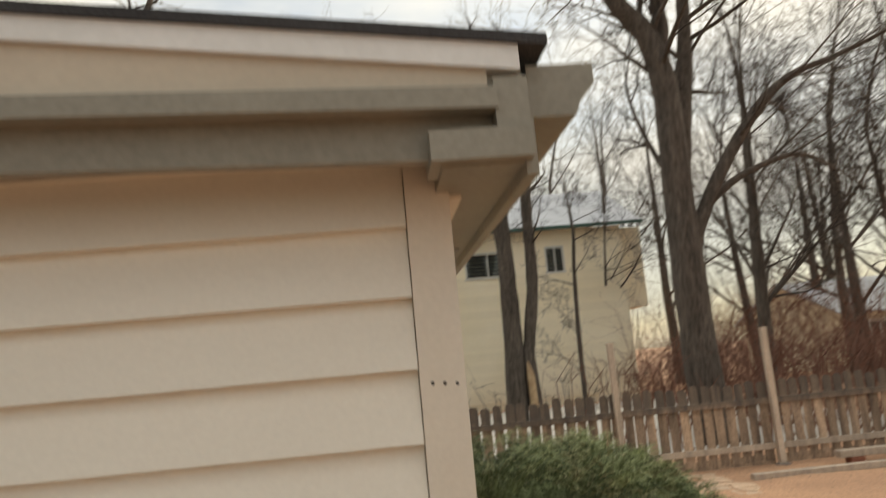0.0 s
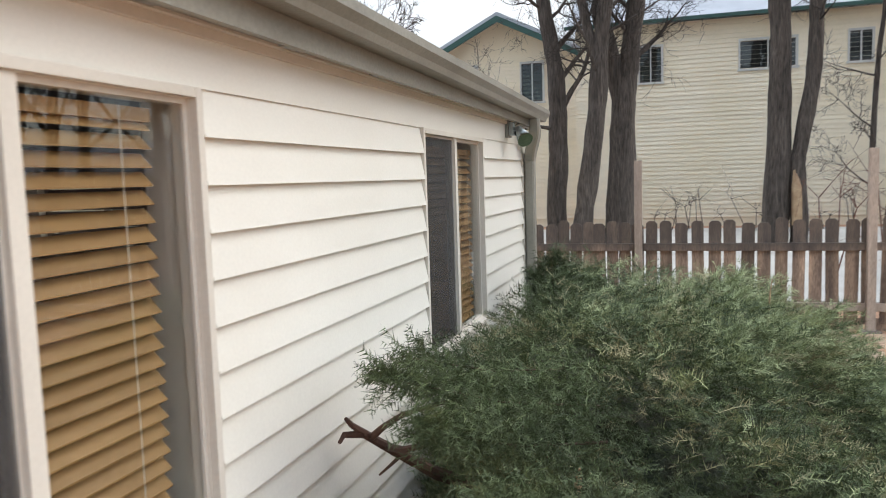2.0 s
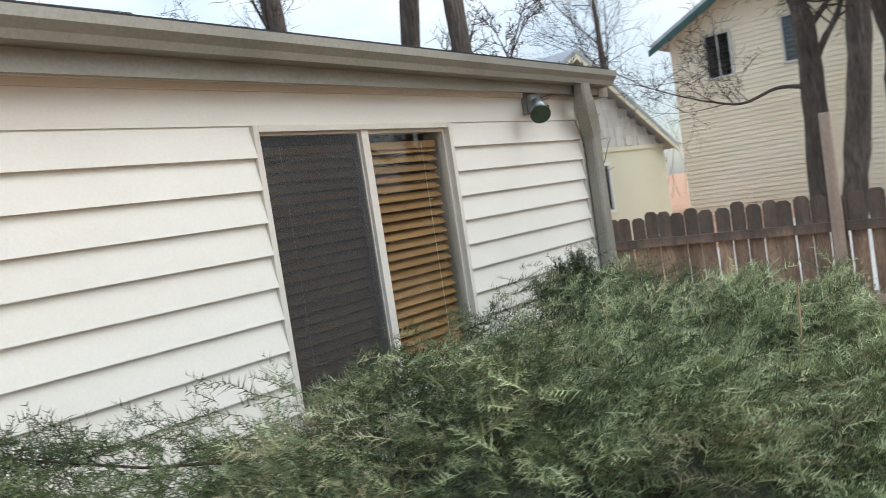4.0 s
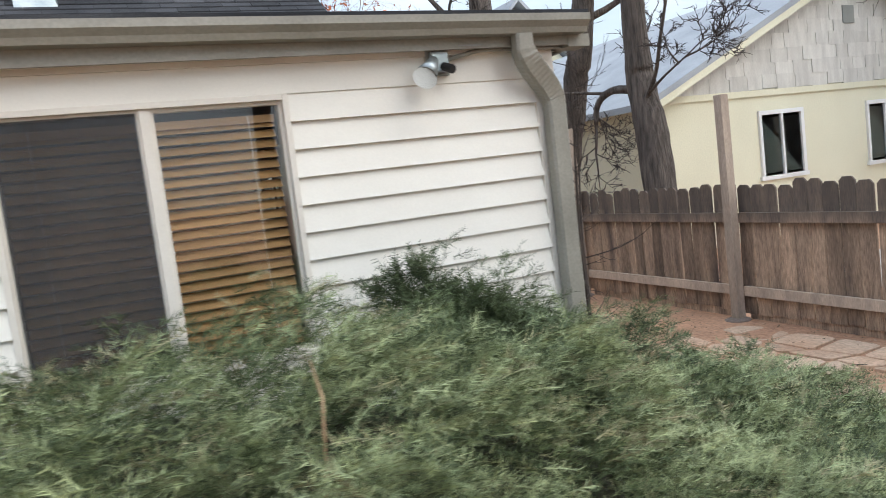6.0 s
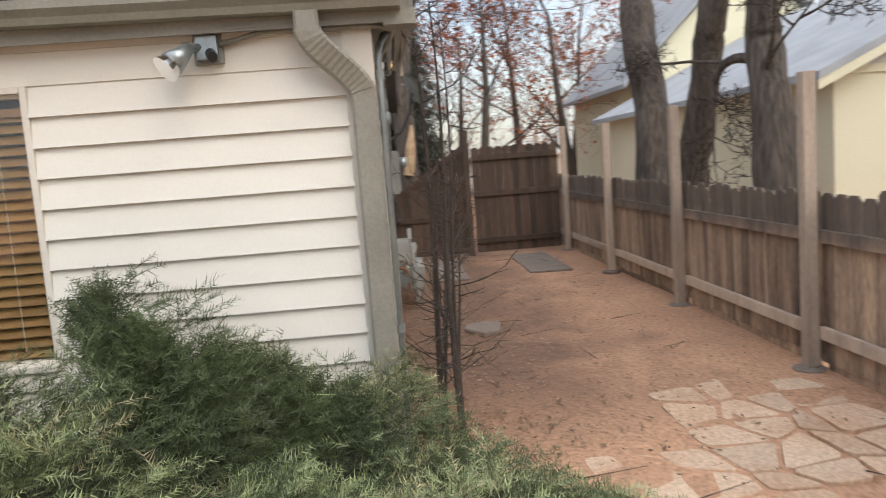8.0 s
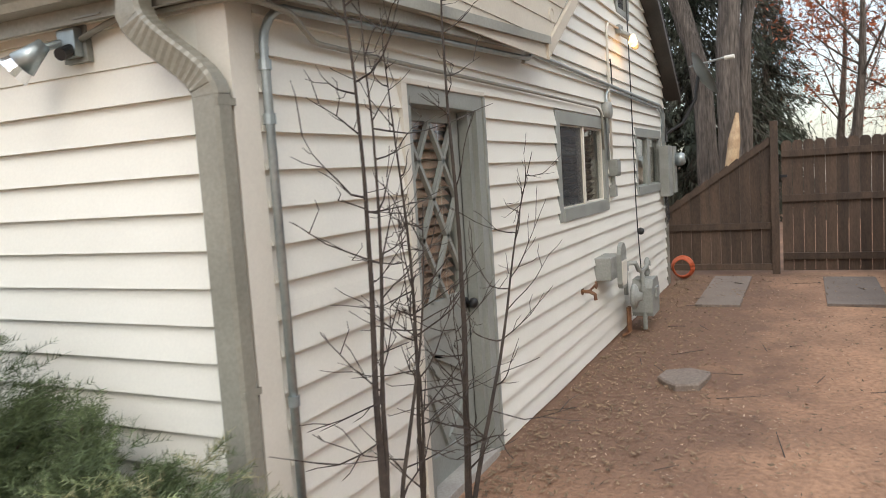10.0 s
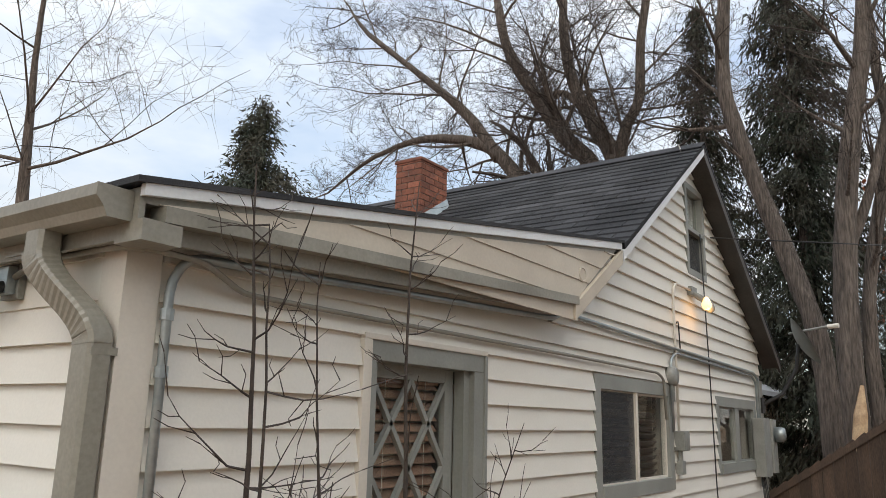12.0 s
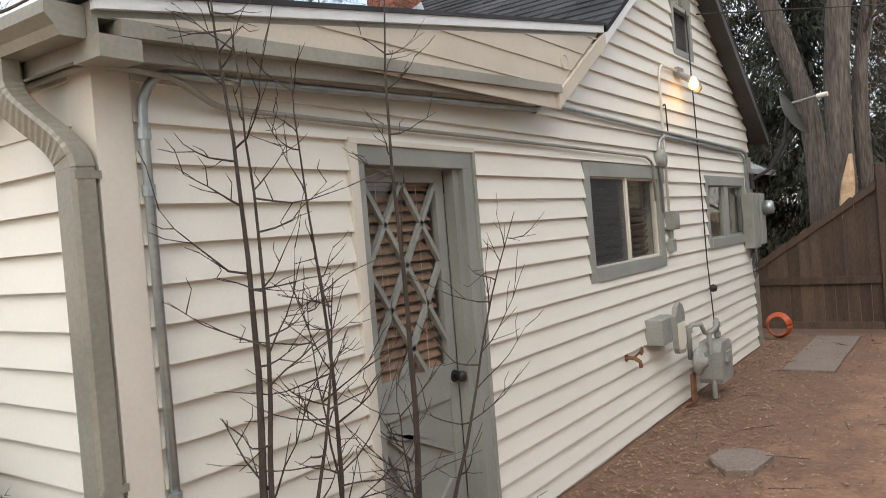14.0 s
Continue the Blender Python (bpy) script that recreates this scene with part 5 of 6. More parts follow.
shaped_tree("spreading bare tree rising behind the roof", [([(-16.4, 0.6, -0.1), (-16.4, 0.6, 3.0), (-16.4, 0.7, 5.5)], 0.55, 0.42),
    ([(-16.4, 0.6, 4.6), (-16.4, -0.2, 7.2), (-16.4, -1.06, 8.61), (-16.4, -1.89, 9.56), (-16.4, -3.2, 10.12), (-16.4, -4.71, 10.37), (-16.4, -6.35, 10.16)], 0.30, 0.07),
    ([(-16.4, -1.6, 9.2), (-16.4, -2.57, 10.6), (-16.4, -3.6, 11.69), (-16.4, -4.93, 12.92), (-16.4, -6.89, 14.73)], 0.19, 0.08),
    ([(-16.4, 0.7, 5.2), (-16.4, 1.3, 7.4), (-16.4, 1.21, 8.55), (-16.4, 0.41, 9.54), (-16.4, -0.43, 10.93), (-16.4, -1.32, 12.59), (-16.4, -1.68, 14.18)], 0.31, 0.12),
    ([(-16.4, 0.8, 5.2), (-16.4, 1.9, 7.5), (-16.4, 1.86, 8.64), (-16.4, 1.42, 9.46), (-16.4, 0.81, 10.92), (-16.4, 0.53, 12.37), (-16.4, 0.5, 13.77)], 0.27, 0.12),
    ([(-16.4, 1.0, 5.4), (-16.4, 2.1, 7.4), (-16.4, 2.09, 8.59), (-16.4, 2.29, 9.4), (-16.4, 2.64, 10.09), (-16.4, 2.74, 11.66), (-16.4, 3.0, 13.2)], 0.21, 0.1),
    ([(-16.4, -0.3, 10.75), (-16.4, 0.2, 10.78), (-16.4, 0.63, 10.64), (-16.4, 1.11, 10.02)], 0.13, 0.08)], 31, sprout=11, reach=2.9, clear=0.3, lift=0.03, twig=1.5, kids=(0, 6, 6, 5))
bare_tree("bare tree whose fine twigs hang over the roof", [((-8.5, -11.5, 0), (0.0, 0.0, 1), 0.30, 11)], 32, kids=(8, 6, 6, 5), bare=0.4, lift=0.02, angle=(0.7, 1.4), twig=1.2)
shaped_tree("thick pale trunk with a broken limb beside the gate", [([(-13.7, 7.3, -0.1), (-13.7, 7.25, 2.44), (-13.7, 7.31, 4.5), (-13.7, 7.48, 6.09), (-13.7, 7.75, 7.7), (-13.7, 7.95, 8.79), (-13.7, 8.2, 11)], 0.235, 0.13), ([(-13.75, 7.4, 4.9), (-13.9, 7.9, 6.3), (-14.1, 8.3, 8.0), (-14.2, 8.6, 10)], 0.10, 0.06)], 33, sprout=7, clear=0.45, scar=[(-13.50, 7.28, 1.4), (-13.47, 7.36, 2.0), (-13.52, 7.42, 2.5)])
shaped_tree("leaning grey trunk before the spruce", [([(-15, 6.75, -0.1), (-15, 6.68, 2.0), (-15, 6.56, 3.66), (-15, 5.98, 5.75), (-15, 5.44, 7.62), (-15, 5.13, 9.17), (-15, 5.17, 10.82), (-15, 5.5, 13)], 0.23, 0.13)], 34, sprout=7, clear=0.5)
shaped_tree("dark trunk forking beside the gate", [([(-15.7, 7.5, -0.1), (-15.7, 7.42, 2.5), (-15.7, 7.48, 4.46), (-15.7, 7.91, 6.54), (-15.7, 8.13, 7.72), (-15.7, 8.04, 9.01), (-15.7, 8.0, 11)], 0.15, 0.09), ([(-15.7, 7.9, 6.5), (-15.7, 8.4, 8.03), (-15.7, 8.7, 8.69), (-15.7, 9.4, 10)], 0.14, 0.07)], 35, sprout=9, clear=0.35)
for k, (x, y) in enumerate(((-19, 9.6), (-22, 11.4), (-20, 12.6), (-26, 9.5), (-24, 13.5))):
    bare_tree("bare tree with rusty red leaves clinging to it", [((x, y, 0), (rb.uniform(-0.1, 0.1), rb.uniform(-0.1, 0.1), 1), 0.17, 5.5)], 140 + k, kids=(7, 6, 5, 4), bare=0.2, lift=0.12, twigm=M_REDTWIG, sprinkle=(M_LEAF_RED, 1500), twig=1.6, group="rusty trees")
conifer("tall dark drooping spruce beyond the gate", (-18.5, 6.0, 0), 16, 2.9, 41, 0.6, 44, 0.03, 1.9)
conifer("dark spruce behind the house gable", (-18.3, 3.7, 0), 13.5, 2.4, 42, 0.5, 38, 0.05, 1.9)
conifer("dense green spruce past the gate", (-22, 7.6, 0), 7.4, 1.9, 43, 0.4, 30, 0.03, 1.6)
conifer("pointed green pine far behind the roof", (-21.1, -17.7, 0), 16.6, 5.0, 44, -0.30, 30, 0.25, 2.2)
conifer("small green pine far behind the roof", (-24.0, -18.5, 0), 13.6, 2.6, 45, -0.3, 22, 0.2, 2.0)

# thickets and far woods
def thicket(name, label, spots, hgt, n, material, seed):
    g = np.random.RandomState(seed)
    s = Soup()
    for cx, cy, r in spots:
        for _ in range(n):
            p = np.array((cx + g.normal() * r, cy + g.normal() * r * 0.5, 0.0))
            d = np.array((g.normal() * 0.22, g.normal() * 0.22, 1.0))
            L = hgt * g.uniform(0.35, 1.1)
            q = p + d * L * 0.55
            s.rod(p, q, 0.016, 0.010, 3)
            for _ in range(3):
                e = q + np.array((g.normal() * 0.3, g.normal() * 0.3, g.uniform(0.2, 0.6))) * L * 0.5
                s.rod(q, e, 0.009, 0.003, 3)
                for _ in range(2):
                    m = q + (e - q) * g.uniform(0.3, 0.9)
                    s.rod(m, m + g.normal(size=3) * 0.16 * L, 0.005, 0.002, 3)
    return tagged(s.link(name, material), label, "brush", "", "stuff")


thicket("brush", "tangled brown leafless brush behind the fence", [(8, 12.5, 1.4), (10.5, 13.5, 1.5), (13, 14, 1.6), (9, 16, 2.0), (16, 16, 2), (6.5, 14.5, 1.2)], 2.6, 90, M_REDTWIG, 5)
thicket("brush", "tall tangled leafless brush beside the tan house", [(11.5, 22, 1.1), (12.5, 26, 1.4), (14, 20, 1.6), (15, 25, 1.6), (17.5, 22, 1.6), (20, 20, 2.0)], 4.6, 60, M_REDTWIG, 15)
thicket("far_woods", "distant bare woods along the horizon", [(55 * math.sin(a), 55 * math.cos(a), 3.5) for a in np.linspace(0, 2 * math.pi, 60)[:-1]], 9.0, 26, M_TWIG, 6)
thicket("brush", "low leafless shrubs along the tan house", [(1.5, 24.5, 1.2), (5.0, 24.5, 1.2), (8.0, 23, 0.9)], 1.7, 14, M_TWIG, 7)

# ---- juniper ----
jr = np.random.RandomState(8)


def jun_h(x, y):
    x, y = np.asarray(x, float), np.asarray(y, float)
    out = np.zeros(np.broadcast(x, y).shape)
    for cx, cy, rx, ry, h in ((1.20, 4.9, 1.28, 1.9, 1.16), (1.05, 3.9, 0.90, 1.30, 1.20), (0.55, 6.0, 0.52, 0.55, 1.26), (1.25, 6.1, 1.05, 1.05, 0.80), (0.5, 6.7, 0.62, 0.6, 0.84), (0.85, 6.85, 0.75, 0.65, 0.66), (1.72, 4.6, 1.02, 1.7, 0.86), (1.45, 3.2, 0.72, 0.85, 0.98), (0.62, 4.6, 0.60, 1.1, 1.22), (1.0, 7.05, 0.95, 0.85, 0.46)):
        q = 1 - ((x - cx) / rx) ** 2 - ((y - cy) / ry) ** 2
        out = np.maximum(out, h * np.clip(q, 0, 1) ** 0.42)
    lump = np.array([noise.noise(Vector((a * 2.6, b * 2.6, 3.0))) for a, b in zip(np.ravel(x), np.ravel(y))]).reshape(out.shape)
    lump2 = np.array([noise.noise(Vector((a * 7, b * 7, 9.0))) for a, b in zip(np.ravel(x), np.ravel(y))]).reshape(out.shape)
    return np.where(out > 0, np.maximum(out + 0.27 * lump + 0.17 * lump2, 0.02), 0)


juniper = empty("juniper", "sprawling green juniper shrub with yellowed sprays beside the wall", "shrub", at=(1.1, 4.7, 0))
JO = np.array((1.1, 4.7, 0.0))


def spray_template(n, length, seed):
    """A feathery, slightly curved spray along +x."""
    g = np.random.RandomState(seed)
    sag = lambda t: -0.18 * length * t * t
    v, f = [(0, -0.0016, 0), (0, 0.0016, 0), (length * 0.5, 0.0012, sag(0.5)), (length * 0.5, -0.0012, sag(0.5)), (length, 0, sag(1))], [(0, 1, 2), (0, 2, 3), (3, 2, 4)]
    for k in range(n):
        s = (k + 0.6) / n
        for sg in (1, -1):
            b = s * length
            ln = length * 0.42 * (1 - 0.45 * s) * g.uniform(0.6, 1.3)
            a = g.uniform(0.35, 1.05)
            i = len(v)
            z = sag(s)
            v += [(b - 0.0025, 0, z), (b + 0.0025, 0.0, z), (b + ln * math.cos(a), sg * ln * math.sin(a), z + g.uniform(-0.6, 0.75) * ln)]
            f.append((i, i + 1, i + 2))
    return np.array(v), f


def sprays(name, count, material, depth, length, label, seed, clump=0.0):
    g = np.random.RandomState(seed)
    tmpls = [spray_template(8, length, seed * 10 + k) for k in range(5)]
    m = count * 5
    xs_, ys_ = g.uniform(0.03, 2.85, m), g.uniform(2.1, 8.0, m)
    h = jun_h(xs_, ys_)
    e = 0.05
    slope = np.hypot((jun_h(xs_ + e, ys_) - h) / e, (jun_h(xs_, ys_ + e) - h) / e)
    keep = np.where((h > 0.06) & (g.rand(m) < np.clip(0.30 * np.sqrt(1 + slope ** 2), 0.3, 1)))[0]
    if clump:
        keep = np.array([i for i in keep if noise.noise(Vector((xs_[i] * 3.1, ys_[i] * 3.1, seed * 7.0))) > clump - 0.25 * g.rand()])
    if name == "new_growth":
        keep = np.array([i for i in keep if min(1.0, (xs_[i] - 0.5) / 0.9) * min(1.0, 0.15 + max(0.0, ys_[i] - 3.4) / 2.0) > g.rand()])
    if name != "foliage":
        keep = np.array([i for i in keep if math.hypot(xs_[i] - 0.5, ys_[i] - 6.0) > 0.5 + 0.2 * g.rand()])
    keep = keep[:count]
    xs_, ys_, h = xs_[keep], ys_[keep], h[keep]
    e = 0.05
    gx, gy = (jun_h(xs_ + e, ys_) - h) / e, (jun_h(xs_, ys_ + e) - h) / e
    s = Soup()
    vs, fs, n = [], [], 0
    for i in range(len(keep)):
        sx, sy = float(np.clip(gx[i], -3, 3)), float(np.clip(gy[i], -3, 3))
        nrm = np.array((-sx, -sy, 1.0))
        nrm /= np.linalg.norm(nrm)
        z = h[i] * (1 - g.rand() ** 1.5 * depth)
        if nrm[2] < 0.6:
            z = h[i] * g.uniform(0.12, 1.0)
        flow = math.atan2(ys_[i] - 4.6, xs_[i] - 0.7) + 2.4 * noise.noise(Vector((xs_[i] * 2.2, ys_[i] * 2.2, 1.5))) + g.normal() * 1.0
        d = nrm * g.uniform(0.1, 0.8) + np.array((math.cos(flow), math.sin(flow), g.uniform(-0.1, 0.45))) * 0.9
        d /= np.linalg.norm(d)
        w = np.cross(d, np.array((0, 0, 1.0)) + g.normal(size=3) * 0.8)
        w /= np.linalg.norm(w)
        u = np.cross(d, w)
        u = u if u[2] > 0 else -u
        tmpl, faces = tmpls[i % 5]
        vs.append(tmpl @ (np.stack([d, w, u]) * g.uniform(0.6, 1.2)) + np.array((xs_[i], ys_[i], z)) - JO)
        fs.extend([(a_ + n, b_ + n, c_ + n) for a_, b_, c_ in faces])
        n += len(tmpl)
    s.v, s.f, s.n = vs, fs, n
    return s.link(name, material, juniper, label)


sprays("foliage", 44000, M_JUNIPER, 0.45, 0.10, "feathery green foliage", 1, -0.20)
sprays("new_growth", 22000, M_JUNIPER_LIGHT, 0.12, 0.10, "lighter grey-green tips", 2, -0.12)
sprays("dry_foliage", 5500, M_JUNIPER_DRY, 0.16, 0.11, "yellowed and brown sprays", 3, 0.12)
# solid shell that fills the shrub, with inner shade put into its dark colour
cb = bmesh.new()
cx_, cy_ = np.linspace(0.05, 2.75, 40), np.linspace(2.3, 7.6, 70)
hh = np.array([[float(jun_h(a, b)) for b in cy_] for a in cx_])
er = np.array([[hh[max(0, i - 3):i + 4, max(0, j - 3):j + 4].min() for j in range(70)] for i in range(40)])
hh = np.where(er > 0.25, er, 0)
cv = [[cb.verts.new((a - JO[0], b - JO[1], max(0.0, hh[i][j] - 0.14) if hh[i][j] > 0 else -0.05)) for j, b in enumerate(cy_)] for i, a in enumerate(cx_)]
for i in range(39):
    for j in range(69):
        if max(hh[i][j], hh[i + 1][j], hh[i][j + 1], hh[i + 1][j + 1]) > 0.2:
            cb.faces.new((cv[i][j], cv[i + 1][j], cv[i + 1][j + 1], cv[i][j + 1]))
part("shade_shell", cb, M_JUNIPER_CORE, juniper, "solid dark shell with inner shade put into its colour")
# cut stub with forked roots at the wall, and snags
for pts, r0 in (([(0.42, 3.80, 0.42), (0.27, 3.50, 0.60), (0.18, 3.24, 0.79), (0.12, 3.08, 0.91)], 0.034), ([(0.14, 3.12, 0.88), (0.10, 3.04, 0.95), (0.09, 3.01, 0.985)], 0.016), ([(0.13, 3.10, 0.90), (0.075, 3.02, 0.92), (0.07, 2.99, 0.90)], 0.016), ([(0.14, 3.12, 0.88), (0.22, 3.05, 0.95), (0.33, 2.97, 1.03), (0.50, 2.92, 1.10)], 0.015), ([(0.17, 3.20, 0.82), (0.27, 3.10, 0.85), (0.38, 3.0, 0.91), (0.58, 2.95, 0.99)], 0.017), ([(0.20, 3.28, 0.76), (0.15, 3.16, 0.72)], 0.009)):
    n = len(pts)
    part("branch", tube_mesh([tuple(np.array(p) - JO) for p in pts], [r0 * (1 - 0.55 * i / (n - 1)) for i in range(n)], 7), M_ROOT, juniper, "reddish bare branch")
# sprays overhanging the edge of the shrub on thin boughs
og = np.random.RandomState(31)
ot = [spray_template(8, 0.10, 300 + k) for k in range(4)]
oh = Soup()
boughs = [((0.95, 3.45, 0.95), (0.37, 2.68, 1.24), 700), ((1.0, 3.2, 0.9), (0.52, 2.62, 1.10), 700), ((0.8, 3.6, 1.05), (0.34, 2.95, 1.24), 380), ((1.2, 2.9, 0.8), (0.75, 2.45, 0.98), 600), ((0.9, 3.3, 0.8), (0.5, 2.9, 0.98), 500)]
boughs += [((0.55, 6.0, 0.6), (0.30 + 0.075 * (k % 6), 5.65 + 0.085 * k, 1.02 + 0.17 * math.sin(1.1 + k * 0.42) + 0.04 * (k % 3)), 420) for k in range(9)]
boughs += [((0.5, 6.6, 0.45), (0.25 + 0.09 * (k % 4), 6.35 + 0.08 * k, 0.92 - 0.045 * k + 0.05 * (k % 2)), 260) for k in range(6)]
for pa, pb, cnt in boughs:
    pa, pb = np.array(pa), np.array(pb)
    part("bough", tube_mesh([tuple(pa - JO), tuple((pa + pb) / 2 + np.array((0, 0, -0.03)) - JO), tuple(pb - JO)], [0.006, 0.004, 0.002], 5), M_ROOT, juniper)
    for k in range(cnt):
        f = og.rand() ** 0.8
        d = (pb - pa) / np.linalg.norm(pb - pa) * 0.8 + og.normal(size=3) * 0.55
        d /= np.linalg.norm(d)
        w = np.cross(d, og.normal(size=3))
        w /= np.linalg.norm(w)
        tm, fc = ot[k % 4]
        oh.add(tm @ (np.stack([d, w, np.cross(d, w)]) * og.uniform(0.6, 1.15)) + pa + (pb - pa) * f + og.normal(size=3) * 0.065 * (1.25 - f) - JO, fc)
tagged(oh.link("overhanging_foliage", M_JUNIPER, juniper), kind="stuff")
for bx, by, hgt, rr in ((1.72, 5.0, 0.20, 0.006), (0.91, 3.0, 0.12, 0.017)):
    z = float(jun_h(bx, by))
    part("snag", tube_mesh([tuple(np.array((bx, by, z - 0.15)) - JO), tuple(np.array((bx + 0.01, by + 0.02, z + hgt * 0.5)) - JO), tuple(np.array((bx + 0.02, by, z + hgt)) - JO)], [rr, rr * 0.8, rr * 0.3], 6), M_STUMP, juniper, "bare broken snag")

# ---- fittings on the long wall ----
dp = empty("downpipe", "grey-green corrugated downpipe at the house corner", "downpipe")


def rect_pipe(pts, wx, wy):
    """A rounded rectangular pipe swept through points in a plane across x."""
    bm = bmesh.new()
    rings = []
    for i, (x, y, z) in enumerate(pts):
        c = 0.012
        run = (Vector(pts[min(i + 1, len(pts) - 1)]) - Vector(pts[max(i - 1, 0)])).normalized()
        ex, ey = [(e - run * e.dot(run)).normalized() for e in (Vector((1, 0, 0)), Vector((0, 1, 0)))]
        out = [(-wx + c, -wy), (wx - c, -wy), (wx, -wy + c), (wx, wy - c), (wx - c, wy), (-wx + c, wy), (-wx, wy - c), (-wx, -wy + c)]
        rings.append([bm.verts.new(Vector((x, y, z)) + ex * a + ey * b) for a, b in out])
    for r, s in zip(rings, rings[1:]):
        for k in range(8):
            bm.faces.new((r[k], r[(k + 1) % 8], s[(k + 1) % 8], s[k]))
    bm.faces.new(rings[0][::-1])
    bm.faces.new(rings[-1])
    bmesh.ops.recalc_face_normals(bm, faces=bm.faces[:])
    return bm


part("outlet", rect_pipe([(0.155, 6.65, 2.30), (0.155, 6.65, 2.215)], 0.038, 0.05), M_TRIM_GREY, dp)
elbow = []
for k in range(33):
    f = k / 32
    s = f * f * (3 - 2 * f)
    rib = 0.002 if k % 2 and 3 < k < 29 else 0.0
    elbow.append((0.155 - 0.085 * s + rib, 6.65 + 0.205 * s + rib, 2.235 - 0.285 * f))
part("ribbed_elbow", rect_pipe(elbow, 0.041, 0.056), M_TRIM_GREY, dp)
part("lower_pipe", rect_pipe([(0.07, 6.855, 1.965), (0.07, 6.855, 0.12)], 0.040, 0.054), M_TRIM_GREY, dp)
part("pipe_foot", rect_pipe([(0.065, 6.86, 0.16), (0.09, 6.87, 0.09), (0.2, 6.9, 0.03)], 0.034, 0.042), M_TRIM_GREY, dp)
for z in (1.93, 0.98):
    part("strap", bbox(0.02, 0.104, 6.81, 6.91, z - 0.012, z + 0.012), M_TRIM_GREY, dp)
part("strap_plate", bbox(0.104, 0.107, 6.845, 6.875, 0.98, 1.05), M_TRIM_LIGHT, dp)

fl = empty("floodlight", "small metal floodlight under the eave with a bright reflector", "light")
part("plate", bbox(0.014, 0.04, 6.16, 6.28, 2.135, 2.262, 0.004), M_METER, fl)
part("box", bbox(0.04, 0.075, 6.175, 6.265, 2.15, 2.25, 0.006), M_GALV, fl)
part("arm", tube_mesh([(0.07, 6.19, 2.205), (0.12, 6.16, 2.185)], 0.014, 10), M_GALV, fl)
hd = part("lamp_head", tube_mesh([(0.115, 6.165, 2.20), (0.14, 6.135, 2.165), (0.165, 6.10, 2.13)], [0.024, 0.036, 0.052], 16), M_GALV, fl, "", True)
part("reflector", tube_mesh([(0.164, 6.101, 2.131), (0.185, 6.075, 2.105)], [0.045, 0.060], 16), M_CHROME, hd, "shiny lamp reflector")
part("sensor", tube_mesh([(0.07, 6.235, 2.175), (0.13, 6.255, 2.15)], 0.022, 12), M_BLACK, fl, "black motion sensor eye")


def pipe(name, label, pts, r, material, category="pipe", sides=8, straps=()):
    pts = [Vector(p) for p in pts]
    out = [pts[0]]
    for a, b, c in zip(pts, pts[1:], pts[2:]):
        m = min((b - a).length, (c - b).length) * 0.45
        m = min(m, 0.045)
        p, q = b + (a - b).normalized() * m, b + (c - b).normalized() * m
        out += [p + (b - p) * 0.0, (p + q) / 2 * 0.5 + b * 0.5, q]
    out.append(pts[-1])
    ob = tagged(link(name, tube_mesh(out, r, sides), material, smooth=True), label, category)
    for k, s in enumerate(straps):
        part("coupling", tube_mesh([Vector(s) - Vector((0, 0, 0.018)), Vector(s) + Vector((0, 0, 0.018))], r * 1.35, sides), material, ob)
    return ob


WY = Y1 + 0.045
pipe("cable", "cream-painted cable along the eave and round the corner", [(0.05, 6.27, 2.21), (0.06, 6.45, 2.25), (0.06, 6.93, 2.245), (-0.01, 7.0, 2.24), (-0.20, 6.99, 2.235), (-0.42, WY, 2.17), (-1.2, WY, 2.168), (-3.0, WY, 2.172), (-4.66, WY, 2.165), (-4.80, WY, 2.12), (-4.82, WY, 1.80)], 0.011, M_TRIM_GREY, "cable")
pipe("conduit", "galvanised steel conduit rising beside the corner board", [(-0.124, WY, 0.1), (-0.124, WY, 2.17), (-0.16, 6.96, 2.25), (-0.42, 6.98, 2.255), (-2.55, 6.98, 2.355), (-2.75, 6.96, 2.37), (-2.95, WY, 2.43), (-5.0, WY, 2.40), (-7.9, WY, 2.365), (-8.08, WY, 2.30), (-8.08, WY, 1.75)], 0.016, M_GALV, "conduit", 10, [(-0.124, WY, 2.06), (-0.124, WY, 1.88), (-0.124, WY, 0.9)])
pipe("conduit", "thin grey conduit running to the far corner", [(-4.99, WY, 1.70), (-4.99, WY, 2.30), (-5.12, WY, 2.36), (-7.8, WY, 2.325), (-7.98, WY, 2.25), (-7.98, WY, 1.1)], 0.013, M_GALV, "conduit")
pipe("conduit", "slim pale conduit climbing to the gable lamp", [(-5.13, WY, 1.66), (-5.13, WY, 2.90), (-5.20, WY, 2.985), (-5.62, WY, 2.99)], 0.012, M_TRIM_LIGHT, "conduit")
pipe("wire", "black cord looped beside the gable lamp conduit", [(-5.17, WY, 2.62), (-5.24, WY, 2.66), (-5.26, WY, 2.40)], 0.006, M_BLACK, "wire", 6)
cord = pipe("wire", "black cord hanging down the gable wall with a ball", [(-6.05, WY, 3.62), (-6.12, WY, 2.4), (-6.16, WY, 1.2), (-6.20, WY, 0.93), (-6.22, WY + 0.02, 0.35)], 0.006, M_BLACK, "wire", 6)
part("ball", lathe([(0.002, -0.04), (0.03, -0.028), (0.04, 0.0), (0.03, 0.028), (0.002, 0.04)], (-6.20, WY + 0.03, 0.93), "z", 12), M_BLACK, cord, "", True)
pipe("wire", "service cable running off from the gable", [(-6.42, WY, 3.66), (-9, 8.3, 3.95), (-13, 11.0, 4.7), (-18, 15, 6.2)], 0.008, M_BLACK, "cable", 6)

